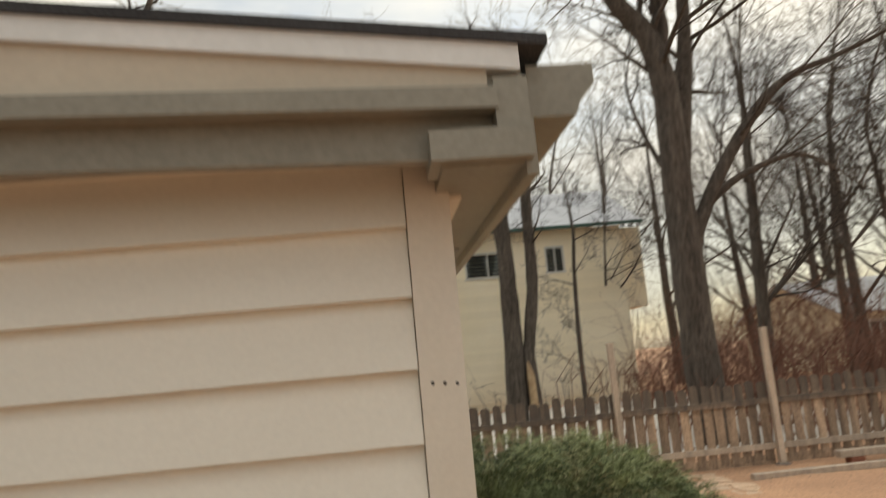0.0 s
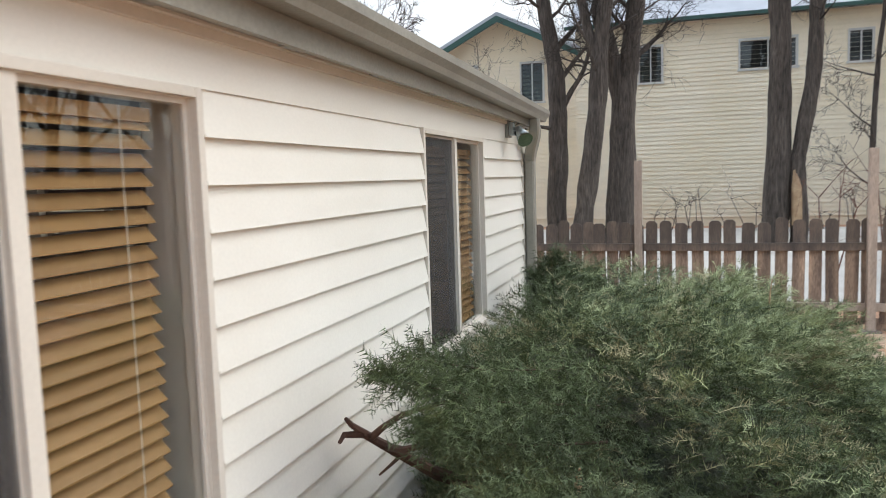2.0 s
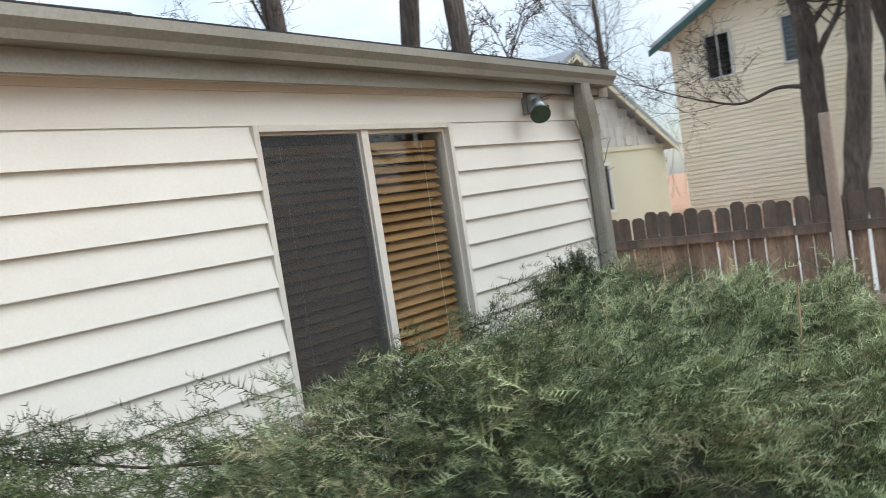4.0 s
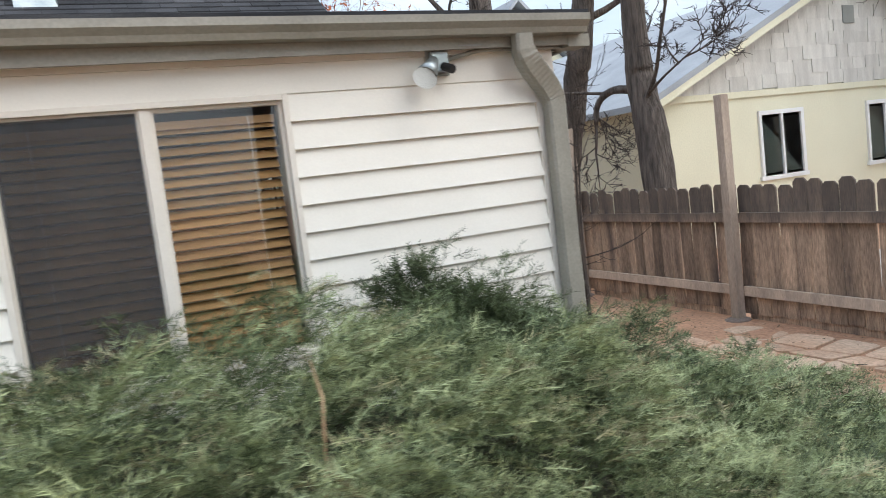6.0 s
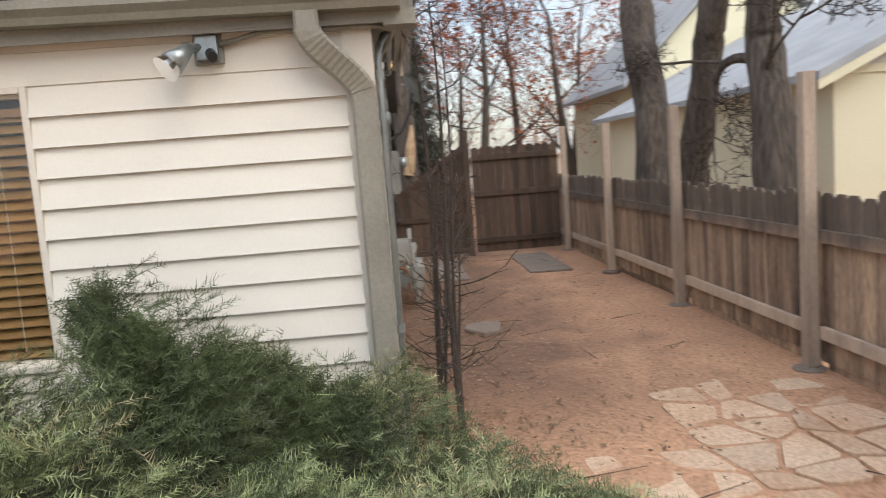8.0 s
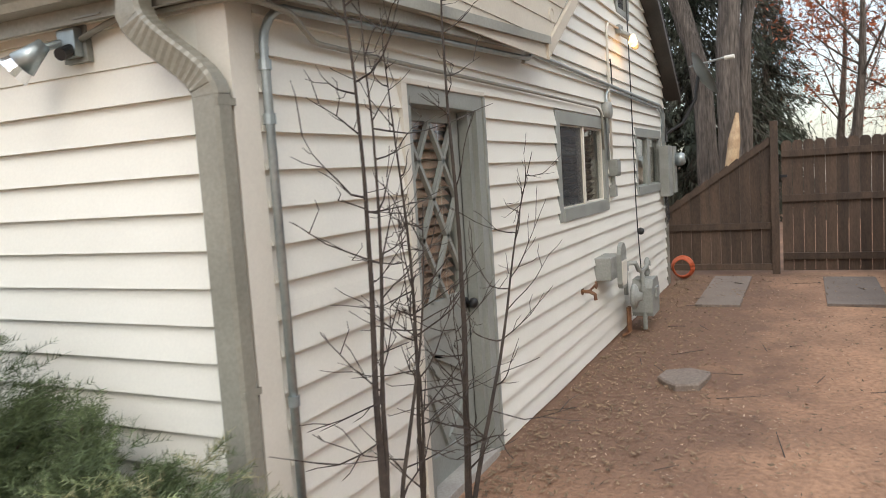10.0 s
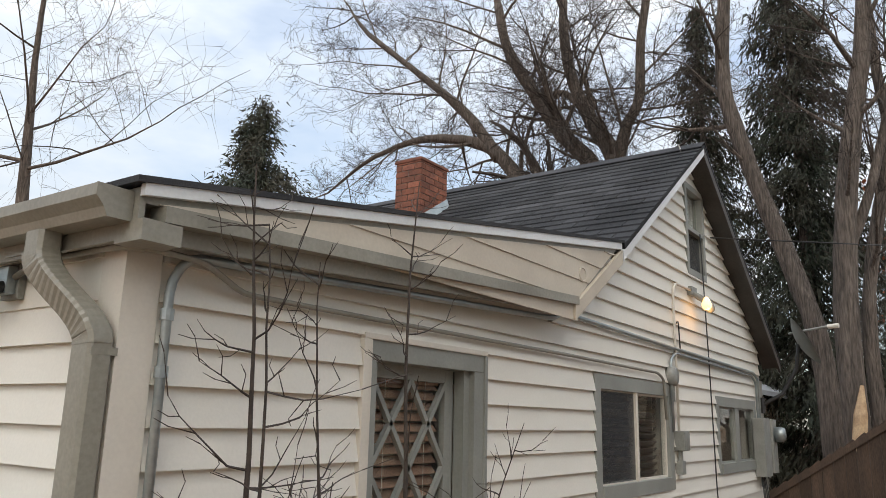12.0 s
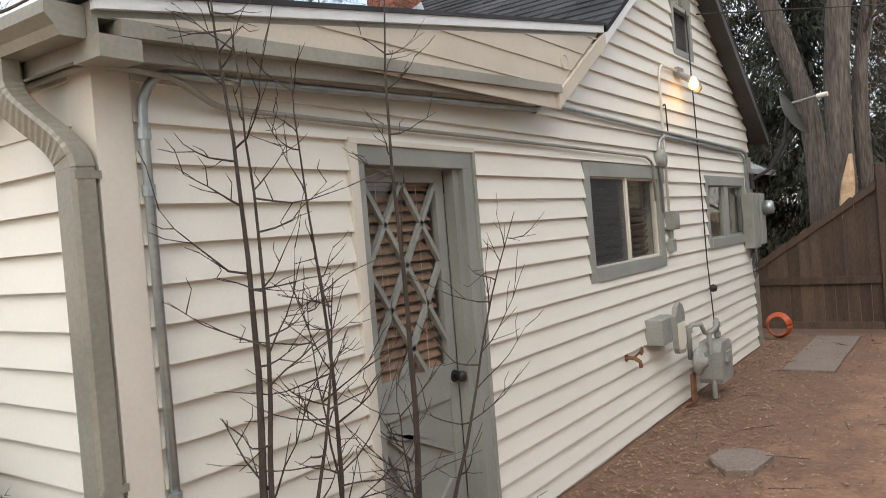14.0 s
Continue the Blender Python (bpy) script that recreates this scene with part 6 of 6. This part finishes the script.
jb = empty("cable_box", "round-fronted grey utility box beside the window", "utility box")
part("body", lathe([(0.085, 0), (0.085, 0.05), (0.07, 0.07), (0.02, 0.075)], (-5.02, Y1 + 0.01, 2.16), "y", 18), M_METER, jb, "", True)
part("drop_pipe", tube_mesh([(-5.02, WY, 2.08), (-5.02, WY, 1.95)], 0.016, 8), M_METER, jb)
sw = empty("switch_box", "grey electrical switch box on the siding", "electrical box")
part("body", bbox(-5.22, -5.08, Y1 + 0.012, Y1 + 0.10, 1.55, 1.71, 0.008), M_METER, sw)
part("cover", bbox(-5.21, -5.09, Y1 + 0.10, Y1 + 0.108, 1.56, 1.70, 0.003), M_METER, sw)
part("neck", tube_mesh([(-5.13, Y1 + 0.05, 1.56), (-5.13, Y1 + 0.05, 1.44)], 0.02, 8), M_METER, sw)
part("lower_box", bbox(-5.18, -5.09, Y1 + 0.012, Y1 + 0.075, 1.36, 1.47, 0.006), M_METER, sw)

lm = empty("wall_lamp", "lit twin bulb lamp under the attic window", "wall lamp")
part("plate", bbox(-5.80, -5.64, Y1 + 0.015, Y1 + 0.06, 2.945, 3.03, 0.006), M_METER, lm)
for k, (bx, bz) in enumerate(((-5.70, 2.90), (-5.78, 2.885))):
    part("socket", tube_mesh([(bx, Y1 + 0.05, bz + 0.07), (bx - 0.02 * k, Y1 + 0.14, bz + 0.01)], 0.024, 12), M_METER, lm)
    b = part("bulb", lathe([(0.016, 0.07), (0.03, 0.045), (0.047, 0.0), (0.042, -0.03), (0.02, -0.05), (0.002, -0.055)], (bx - 0.02 * k, Y1 + 0.17, bz - 0.045), "z", 16), M_BULB if k == 0 else M_METER, lm, "glowing warm bulb" if k == 0 else "unlit bulb", True)
lamp = bpy.data.lights.new("bulb_light", "POINT")
lamp.energy, lamp.color, lamp.shadow_soft_size = 1.0, (1.0, 0.52, 0.2), 0.05
lo = new("bulb_light", lamp)
lo.location = (-5.70, Y1 + 0.20, 2.77)

# ---- meters, tap and boxes low on the door wall ----
ab = empty("vent_hood", "grey shield-shaped plastic cover on a wall box", "utility box")
part("box", bbox(-4.80, -4.42, Y1 + 0.012, Y1 + 0.16, 0.66, 0.86, 0.012), M_METER, ab)
part("cover", prism([(-4.86, 0.60), (-4.84, 0.56), (-4.80, 0.545), (-4.68, 0.555), (-4.64, 0.60), (-4.64, 0.86), (-4.68, 0.93), (-4.75, 0.965), (-4.82, 0.94), (-4.86, 0.88)], Y1 + 0.16, Y1 + 0.20, "y"), M_METER, ab)
part("inner_plate", prism([(-4.84, 0.62), (-4.80, 0.58), (-4.68, 0.585), (-4.66, 0.62), (-4.66, 0.80), (-4.84, 0.80)], Y1 + 0.20, Y1 + 0.206, "y"), M_TRIM_LIGHT, ab)

tp = empty("garden_tap", "corroded brass garden tap on the siding", "tap")
part("flange", lathe([(0.03, 0), (0.03, 0.008)], (-4.0, Y1 + 0.013, 0.64), "y", 12), M_RUST, tp)
part("spout", tube_mesh([(-4.0, Y1 + 0.015, 0.64), (-4.0, Y1 + 0.08, 0.64), (-4.0, Y1 + 0.12, 0.615), (-4.0, Y1 + 0.125, 0.57)], [0.014, 0.017, 0.015, 0.014], 10), M_RUST, tp)
part("stem", tube_mesh([(-4.0, Y1 + 0.07, 0.64), (-4.03, Y1 + 0.12, 0.69)], 0.009, 8), M_RUST, tp)
part("wheel", lathe([(0.03, 0), (0.034, 0.005), (0.03, 0.01), (0.008, 0.01)], (-4.03, Y1 + 0.12, 0.69), "y", 12), M_RUST, tp)

gm_ = empty("gas_meter", "grey gas meter with regulator and looped pipes", "gas meter")
part("body", prism([(-5.75, 0.16), (-5.42, 0.16), (-5.40, 0.2), (-5.40, 0.44), (-5.46, 0.52), (-5.70, 0.52), (-5.77, 0.44), (-5.77, 0.2)], Y1 + 0.12, Y1 + 0.32, "y"), M_METER, gm_)
part("index_cover", bbox(-5.66, -5.52, Y1 + 0.32, Y1 + 0.345, 0.33, 0.43, 0.008), M_METER, gm_)
part("regulator", lathe([(0.03, 0.0), (0.11, 0.015), (0.12, 0.03), (0.12, 0.045), (0.10, 0.06), (0.05, 0.075), (0.04, 0.11), (0.01, 0.115)], (-5.16, Y1 + 0.16, 0.40), "y", 22), M_METER, gm_, "round grey regulator", True)
part("riser", tube_mesh([(-5.42, Y1 + 0.24, 0.03), (-5.42, Y1 + 0.24, 0.34), (-5.42, Y1 + 0.22, 0.62)], 0.022, 10), M_METER, gm_)
part("loop_pipe", tube_mesh([(-5.25, Y1 + 0.10, 0.40), (-5.25, Y1 + 0.10, 0.64), (-5.27, Y1 + 0.12, 0.70), (-5.34, Y1 + 0.18, 0.70), (-5.38, Y1 + 0.20, 0.62), (-5.46, Y1 + 0.22, 0.60), (-5.56, Y1 + 0.24, 0.63), (-5.62, Y1 + 0.24, 0.70), (-5.69, Y1 + 0.22, 0.68), (-5.69, Y1 + 0.22, 0.50)], 0.022, 10), M_METER, gm_, "", True)
for p in ((-5.25, Y1 + 0.10, 0.66), (-5.62, Y1 + 0.24, 0.66), (-5.42, Y1 + 0.23, 0.44), (-5.69, Y1 + 0.22, 0.56)):
    part("fitting", tube_mesh([Vector(p) - Vector((0, 0, 0.025)), Vector(p) + Vector((0, 0, 0.025))], 0.033, 8), M_METER, gm_)
for dx in (0, 0.06):
    part("supply_pipe", tube_mesh([(-5.12 - dx, Y1 + 0.14, 0.30), (-5.12 - dx, Y1 + 0.14, 0.06), (-5.10 - dx, Y1 + 0.08, 0.03)], 0.017, 8), M_RUST, gm_, "rusted supply pipe")
bb = empty("junction_box", "small blue-grey box at the foot of the wall", "utility box")
part("body", bbox(-6.42, -6.22, Y1 + 0.02, Y1 + 0.14, 0.08, 0.36, 0.012), M_GALV, bb)
part("lid", bbox(-6.43, -6.21, Y1 + 0.02, Y1 + 0.15, 0.36, 0.385, 0.006), M_GALV, bb)
em = empty("electric_meter", "grey electric meter and panel at the far corner", "electric meter")
part("panel", bbox(-8.10, -7.80, Y1 + 0.02, Y1 + 0.14, 1.22, 1.86, 0.01), M_METER, em)
part("meter_socket", bbox(-8.34, -8.14, Y1 + 0.03, Y1 + 0.16, 1.25, 1.85, 0.01), M_METER, em)
part("meter_glass", lathe([(0.085, 0), (0.085, 0.08), (0.07, 0.11), (0.02, 0.115)], (-8.24, Y1 + 0.16, 1.68), "y", 18), M_GALV, em, "round meter glass", True)
for k in range(4):
    part("loose_wire", tube_mesh([(-8.06 + 0.05 * k, Y1 + 0.06, 1.22), (-8.02 + 0.06 * k, Y1 + 0.09, 1.05 - 0.05 * k), (-8.14 + 0.04 * k, Y1 + 0.08, 0.92), (-8.05 - 0.05 * k, Y1 + 0.05, 0.85 + 0.08 * k)], 0.005, 5), M_BLACK, em)

ds = empty("satellite_dish", "grey satellite dish on an arm at the house corner", "satellite dish")
c = Vector((-8.52, 7.32, 2.74))
ax = Vector((-0.22, 0.86, 0.46)).normalized()
bm = bmesh.new()
side = ax.orthogonal().normalized()
up = ax.cross(side)
rr = []
for i in range(5):
    r_ = 0.30 * i / 4 + 0.002
    rr.append([bm.verts.new(c + ax * (0.09 * (r_ / 0.3) ** 2) + side * r_ * math.cos(t) + up * r_ * 1.1 * math.sin(t)) for t in (2 * math.pi * k / 20 for k in range(20))])
for a_, b_ in zip(rr, rr[1:]):
    for k in range(20):
        bm.faces.new((a_[k], a_[(k + 1) % 20], b_[(k + 1) % 20], b_[k]))
bmesh.ops.solidify(bm, geom=bm.faces[:], thickness=0.008)
part("reflector", bm, M_TRIM_BLUE, ds, "", True)
part("arm", tube_mesh([c - up * 0.28, c + ax * 0.42 - up * 0.05], 0.014, 8), M_METER, ds)
part("receiver", tube_mesh([c + ax * 0.40 - up * 0.05, c + ax * 0.50 + up * 0.02], 0.028, 10), M_TRIM_LIGHT, ds)
part("mast", tube_mesh([(-8.33, Y1 + 0.03, 2.02), (-8.42, 7.12, 2.15), (-8.50, 7.28, 2.45), c], 0.022, 10), M_BLACK, ds, "dark bent mast")
part("foot", bbox(-8.38, -8.22, Y1 + 0.02, Y1 + 0.05, 1.92, 2.10, 0.006), M_BLACK, ds)

# ---- chimney ----
ch = empty("chimney", "short orange-red brick chimney with grey flashing", "chimney")
cx0, cx1, cy0, cy1 = -5.16, -4.68, 4.12, 4.46
part("mortar_core", bbox(cx0 + 0.008, cx1 - 0.008, cy0 + 0.008, cy1 - 0.008, 3.55, 4.44), M_MORTAR, ch)
z, k = 3.60, 0
while z < 4.44:
    for (a0, a1, place_) in ((cx0, cx1, "y"), (cy0, cy1, "x")):
        n = 3 if place_ == "y" else 2
        w = (a1 - a0) / n
        offs = 0.5 * w if k % 2 else 0.0
        cuts = [a0] + [a0 + offs + w * i for i in range(0 if offs else 1, n)] + [a1]
        for u, v in zip(cuts, cuts[1:]):
            if v - u < 0.02:
                continue
            for s_ in (0, 1):
                if place_ == "y":
                    q = (u + 0.004, v - 0.004, (cy0, cy0 + 0.02) if s_ == 0 else (cy1 - 0.02, cy1))
                    part("brick", bbox(q[0], q[1], *q[2], z + 0.004, z + 0.062), M_BRICK, ch)
                else:
                    xx = (cx0 - 0.002, cx0 + 0.018) if s_ == 0 else (cx1 - 0.018, cx1 + 0.002)
                    part("brick", bbox(*xx, u + 0.006, v - 0.006, z + 0.004, z + 0.062), M_BRICK, ch)
    z += 0.068
    k += 1
part("cap", bbox(cx0 - 0.012, cx1 + 0.012, cy0 - 0.012, cy1 + 0.012, 4.44, 4.47, 0.006), M_BRICK, ch)
bm = bmesh.new()
hexa(bm, [(cx1 + 0.03, cy0, main_roof(cx1 + 0.03) + 0.0), (cx1 + 0.03, cy1 + 0.04, main_roof(cx1 + 0.03)), (cx0, cy1 + 0.04, main_roof(cx0)), (cx0, cy0, main_roof(cx0)),
          (cx1 + 0.006, cy0, main_roof(cx1) + 0.10), (cx1 + 0.006, cy1 + 0.006, main_roof(cx1) + 0.12), (cx0, cy1 + 0.006, main_roof(cx0) + 0.10), (cx0, cy0, main_roof(cx0) + 0.1)])
bmesh.ops.recalc_face_normals(bm, faces=bm.faces[:])
part("flashing", bm, M_GALV, ch, "weathered metal flashing")

# ---- saplings before the door ----
def sapling(label, base, stems, seed, group="saplings by the door"):
    r = random.Random(seed)
    th = empty("sapling", label, "sapling", group, at=base)
    for (tx, ty, tz), r0 in stems:
        s = Soup()
        n = 14
        pts, d = [], None
        for i in range(n + 1):
            f = i / n
            pts.append(np.array((tx * f ** 1.2 + 0.028 * math.sin(f * 7 + seed) * f ** 0.5 + r.gauss(0, 0.004), ty * f + 0.02 * math.cos(f * 7 + seed) * f ** 0.5, tz * f)))
        for i in range(n):
            s.rod(pts[i], pts[i + 1], 1.25 * r0 * (1 - 0.88 * (i / n) ** 0.75), 1.25 * r0 * (1 - 0.88 * ((i + 1) / n) ** 0.75), 6)
        for i in range(4, n + 1):
            for _ in range(2):
                if r.random() < (0.55 if i < 8 else 0.8):
                    a = r.uniform(0, 2 * math.pi)
                    L = r.uniform(0.2, 0.55) * (1.15 - 0.6 * i / n)
                    v = np.array((math.cos(a), math.sin(a) * 0.6, r.uniform(-0.15, 0.7)))
                    v /= np.linalg.norm(v)
                    p = pts[i] - (pts[i] - pts[i - 1]) * r.random()
                    rad = 0.0046 * (1.2 - 0.5 * i / n)
                    for k in range(5):
                        q = p + v * L / 5
                        s.rod(p, q, rad * (1 - 0.15 * k), rad * (1 - 0.15 * (k + 1)), 4)
                        if r.random() < 0.55:
                            w = v + np.array((r.gauss(0, 0.7), r.gauss(0, 0.6), r.gauss(0.1, 0.5)))
                            w /= np.linalg.norm(w)
                            m = q + w * L * r.uniform(0.18, 0.4)
                            s.rod(q, m, rad * 0.6, rad * 0.35, 3)
                            s.rod(m, m + (w + v) * 0.5 * 0.05, rad * 0.5, rad * 0.25, 3)
                        p, v = q, v + np.array((r.gauss(0, 0.14), r.gauss(0, 0.14), r.gauss(0.12, 0.12)))
                        v /= np.linalg.norm(v)
        s.link("stem", M_SAPLING, th)
    return th


sapling("leafless twin-stemmed sapling before the siding", (-0.27, 7.19, 0), [((0.02, -0.02, 2.55), 0.017), ((-0.02, 0.03, 2.35), 0.013), ((-0.34, 0.06, 1.55), 0.012)], 1)
sapling("slim leafless sapling beside the door", (-0.66, 7.13, 0), [((0.05, 0.0, 2.30), 0.012), ((0.12, 0.05, 1.5), 0.008)], 2)
sapling("leafless sapling standing before the door", (-1.08, 7.13, 0), [((-0.05, 0.02, 2.75), 0.017), ((-0.75, 0.15, 1.75), 0.012), ((0.10, 0.05, 1.2), 0.008)], 3)

# ---- yard: stones, slabs, hose, litter ----
def stone_slab(name, label, cx, cy, rx, ry, h, seed, material, category="stone", group="", n=8, parent=None):
    r = random.Random(seed)
    ring = []
    for k in range(n):
        a = 2 * math.pi * (k + r.uniform(-0.3, 0.3)) / n
        q = r.uniform(0.82, 1.12)
        ring.append((cx + rx * q * math.cos(a), cy + ry * q * math.sin(a)))
    bm = prism(ring, -0.03, h, "z")
    top = [e for e in bm.edges if all(v.co.z > h - 0.001 for v in e.verts)]
    bmesh.ops.bevel(bm, geom=top, offset=min(0.012, h * 0.5), segments=1, affect="EDGES")
    if parent:
        return part(name, bm, material, parent)
    return tagged(link(name, bm, material), label, category, group)


stone_slab("flat_stone", "flat tan stone lying in the dirt", -3.83, 7.70, 0.27, 0.20, 0.03, 3, M_SLAB)
tagged(link("paving_slab", bbox(-9.05, -6.85, 7.40, 7.88, -0.03, 0.020, 0.006), M_SLAB), "worn concrete slab set in the dirt by the wall", "slab", "paving slabs")
tagged(link("paving_slab", bbox(-9.0, -7.0, 8.75, 9.35, -0.03, 0.020, 0.006), M_SLAB), "earth-stained concrete slab before the gate", "slab", "paving slabs")
patio = tagged(new("flagstone_path"), "irregular pale flagstones set in the red earth", "pavement", "", "structure")
r3 = random.Random(9)
corner = {(i, j): (-1.55 + i * 0.34 + r3.uniform(-0.11, 0.11), 7.75 + j * 0.27 + r3.uniform(-0.09, 0.09)) for i in range(19) for j in range(9)}
for i in range(18):
    for j in range(8):
        q = [corner[i, j], corner[i + 1, j], corner[i + 1, j + 1], corner[i, j + 1]]
        cx, cy = sum(p[0] for p in q) / 4, sum(p[1] for p in q) / 4
        if cy > 9.68 or (cx < -0.4 and cy < 8.5) or r3.random() < 0.06:
            continue
        ring = []
        for a, b in zip(q, q[1:] + q[:1]):
            for f in (0.12, 0.5 + r3.uniform(-0.1, 0.1), 0.88):
                x, y = a[0] + (b[0] - a[0]) * f, a[1] + (b[1] - a[1]) * f
                k = 0.91 + r3.uniform(-0.06, 0.04)
                ring.append((cx + (x - cx) * k, cy + (y - cy) * k))
        h = 0.006 + r3.uniform(0, 0.009)
        bm = prism(ring, -0.03, h, "z")
        bmesh.ops.bevel(bm, geom=[e for e in bm.edges if all(v.co.z > h - 0.001 for v in e.verts)], offset=0.004, segments=1, affect="EDGES")
        part("flagstone", bm, M_FLAG, patio)

hose = empty("garden_hose", "coiled orange garden hose leaning on the wall", "hose")
for k in range(5):
    bm = bmesh.new()
    R_, c_ = 0.15 - 0.008 * k, Vector((-8.85 + 0.024 * k, 7.0, 0.18))
    tube(bm, [c_ + Vector((0.02 * math.sin(3 * a), R_ * math.cos(a), R_ * math.sin(a))) for a in (2 * math.pi * q / 28 for q in range(29))], 0.012, 6)
    part("coil", bm, M_ORANGE, hose, "", True)

timber = empty("timber", "weathered timber lying on bricks by the fence", "timber")
part("beam", bbox(6.3, 8.6, 9.15, 9.32, 0.10, 0.20, 0.01), M_POST, timber)
for k in range(3):
    tagged(link("loose_brick", bbox(6.45 + 0.7 * k, 6.66 + 0.7 * k, 9.14, 9.30, 0.0, 0.095, 0.005), M_BRICK), "single red brick under a timber", "brick", "loose bricks")
tagged(link("edging_timber", bbox(4.8, 9.5, 8.78, 8.92, -0.02, 0.07, 0.012), M_POST), "long edging timber at the yard's border", "timber")

g5 = np.random.RandomState(21)


def litter(name, label, count, x0, x1, y0, y1, size, material, seed, ok):
    g = np.random.RandomState(seed)
    s = Soup()
    vs, fs = [], []
    n = 0
    while n < count:
        x, y = g.uniform(x0, x1), g.uniform(y0, y1)
        if not ok(x, y, g):
            n += 0.05
            continue
        a, L = g.uniform(0, 6.28), size * g.uniform(0.4, 1.4)
        z = 0.012 + 0.03 * noise.noise(Vector((x * 0.7, y * 0.7, 0))) + 0.012 * noise.noise(Vector((x * 3, y * 3, 5))) + g.uniform(0, 0.01)
        u = np.array((math.cos(a), math.sin(a), g.uniform(-0.25, 0.35))) * L
        w = np.array((-math.sin(a), math.cos(a), g.uniform(-0.4, 0.4))) * L * g.uniform(0.25, 0.6)
        p = np.array((x, y, z))
        i = len(vs) * 4
        vs.append(np.stack([p - u * 0.5, p + w * 0.5, p + u * 0.5 + (0, 0, L * 0.15), p - w * 0.5]))
        fs.append((i, i + 1, i + 2, i + 3))
        n += 1
    s.v, s.f = vs, fs
    return tagged(s.link(name, material), label, "litter", "", "stuff")


out_ = lambda x, y, g: not (WEST_X < x < 0.05 and 0 < y < Y1 + 0.03)
near_wall = lambda x, y, g: out_(x, y, g) and g.rand() < math.exp(-max(0.0, y - 7.0) / 0.7)
litter("leaf_litter", "dry brown leaves and chips on the earth", 8000, -9.2, -0.5, 6.95, 9.8, 0.036, M_LEAF_DRY, 1, near_wall)
litter("leaf_litter", "scattered dry leaves over the yard", 3000, -9.3, 6, 2.0, 9.8, 0.03, M_LEAF_DRY, 2, out_)
litter("pebbles", "small pale stone chips on the earth", 3500, -9.3, 6, 6.9, 9.8, 0.02, M_FLAG, 3, out_)
tw = Soup()
for _ in range(45):
    x, y = g5.uniform(-9, 4), g5.uniform(7.0, 9.7)
    a, L = g5.uniform(0, 6.28), g5.uniform(0.08, 0.4)
    tw.rod((x, y, 0.02), (x + L * math.cos(a), y + L * math.sin(a), 0.02 + g5.uniform(0, 0.03)), 0.004, 0.002, 4)
tagged(tw.link("fallen_twigs", M_SAPLING), "fallen twigs scattered on the dirt", "twigs", "", "stuff")

# ---- roof shingles, the nearest as single pieces ----
SL = math.hypot(1, PITCH)
n_rows, exp_, tabw = 20, 0.131, 0.305
tab_mesh = {}
far_tabs = Soup()
rs = random.Random(6)
placed = 0
for row in range(n_rows):
    s0 = row * exp_
    x_lo = JX - s0 / SL
    if x_lo - exp_ / SL < RIDGE_X - 0.03:
        break
    y = RY1 + 0.004 - (tabw / 2 if row % 2 else 0) - tabw
    ys_row = []
    while y > RY0:
        ys_row.append((y, y + tabw))
        y -= tabw
    if row % 2:
        ys_row.insert(0, (RY1 + 0.004 - tabw / 2, RY1 + 0.004))
    for a, b in ys_row:
        a, b = a + 0.004, b - 0.003
        dz = rs.uniform(-0.001, 0.002)
        x1_, x0_ = x_lo + 0.008 + rs.uniform(-0.004, 0.004), x_lo - exp_ * 1.02 / SL
        z1_, z0_ = main_roof(x1_), main_roof(x0_)
        pts = [(x1_, a, z1_ + 0.002), (x1_, b, z1_ + 0.002), (x0_, b, z0_ + 0.002), (x0_, a, z0_ + 0.002), (x1_, a, z1_ + 0.019 + dz), (x1_, b, z1_ + 0.019 + dz), (x0_, b, z0_ + 0.005), (x0_, a, z0_ + 0.005)]
        if a > 2.6 and placed < 300:
            bm = bmesh.new()
            hexa(bm, pts)
            bmesh.ops.recalc_face_normals(bm, faces=bm.faces[:])
            part("shingle", bm, M_SHINGLE, roof_main)
            placed += 1
        else:
            far_tabs.add(pts, [(3, 2, 1, 0), (4, 5, 6, 7), (0, 1, 5, 4), (1, 2, 6, 5), (2, 3, 7, 6), (3, 0, 4, 7)])
tagged(far_tabs.link("far_shingles", M_SHINGLE, roof_main), kind="stuff")
part("ridge_cap", prism([(RIDGE_X - 0.13, RIDGE_Z - 0.085), (RIDGE_X, RIDGE_Z + 0.02), (RIDGE_X + 0.13, RIDGE_Z - 0.065), (RIDGE_X + 0.13, RIDGE_Z - 0.055), (RIDGE_X, RIDGE_Z + 0.032), (RIDGE_X - 0.13, RIDGE_Z - 0.075)], RY0, RY1 + 0.005, "y"), M_SHINGLE, roof_main)
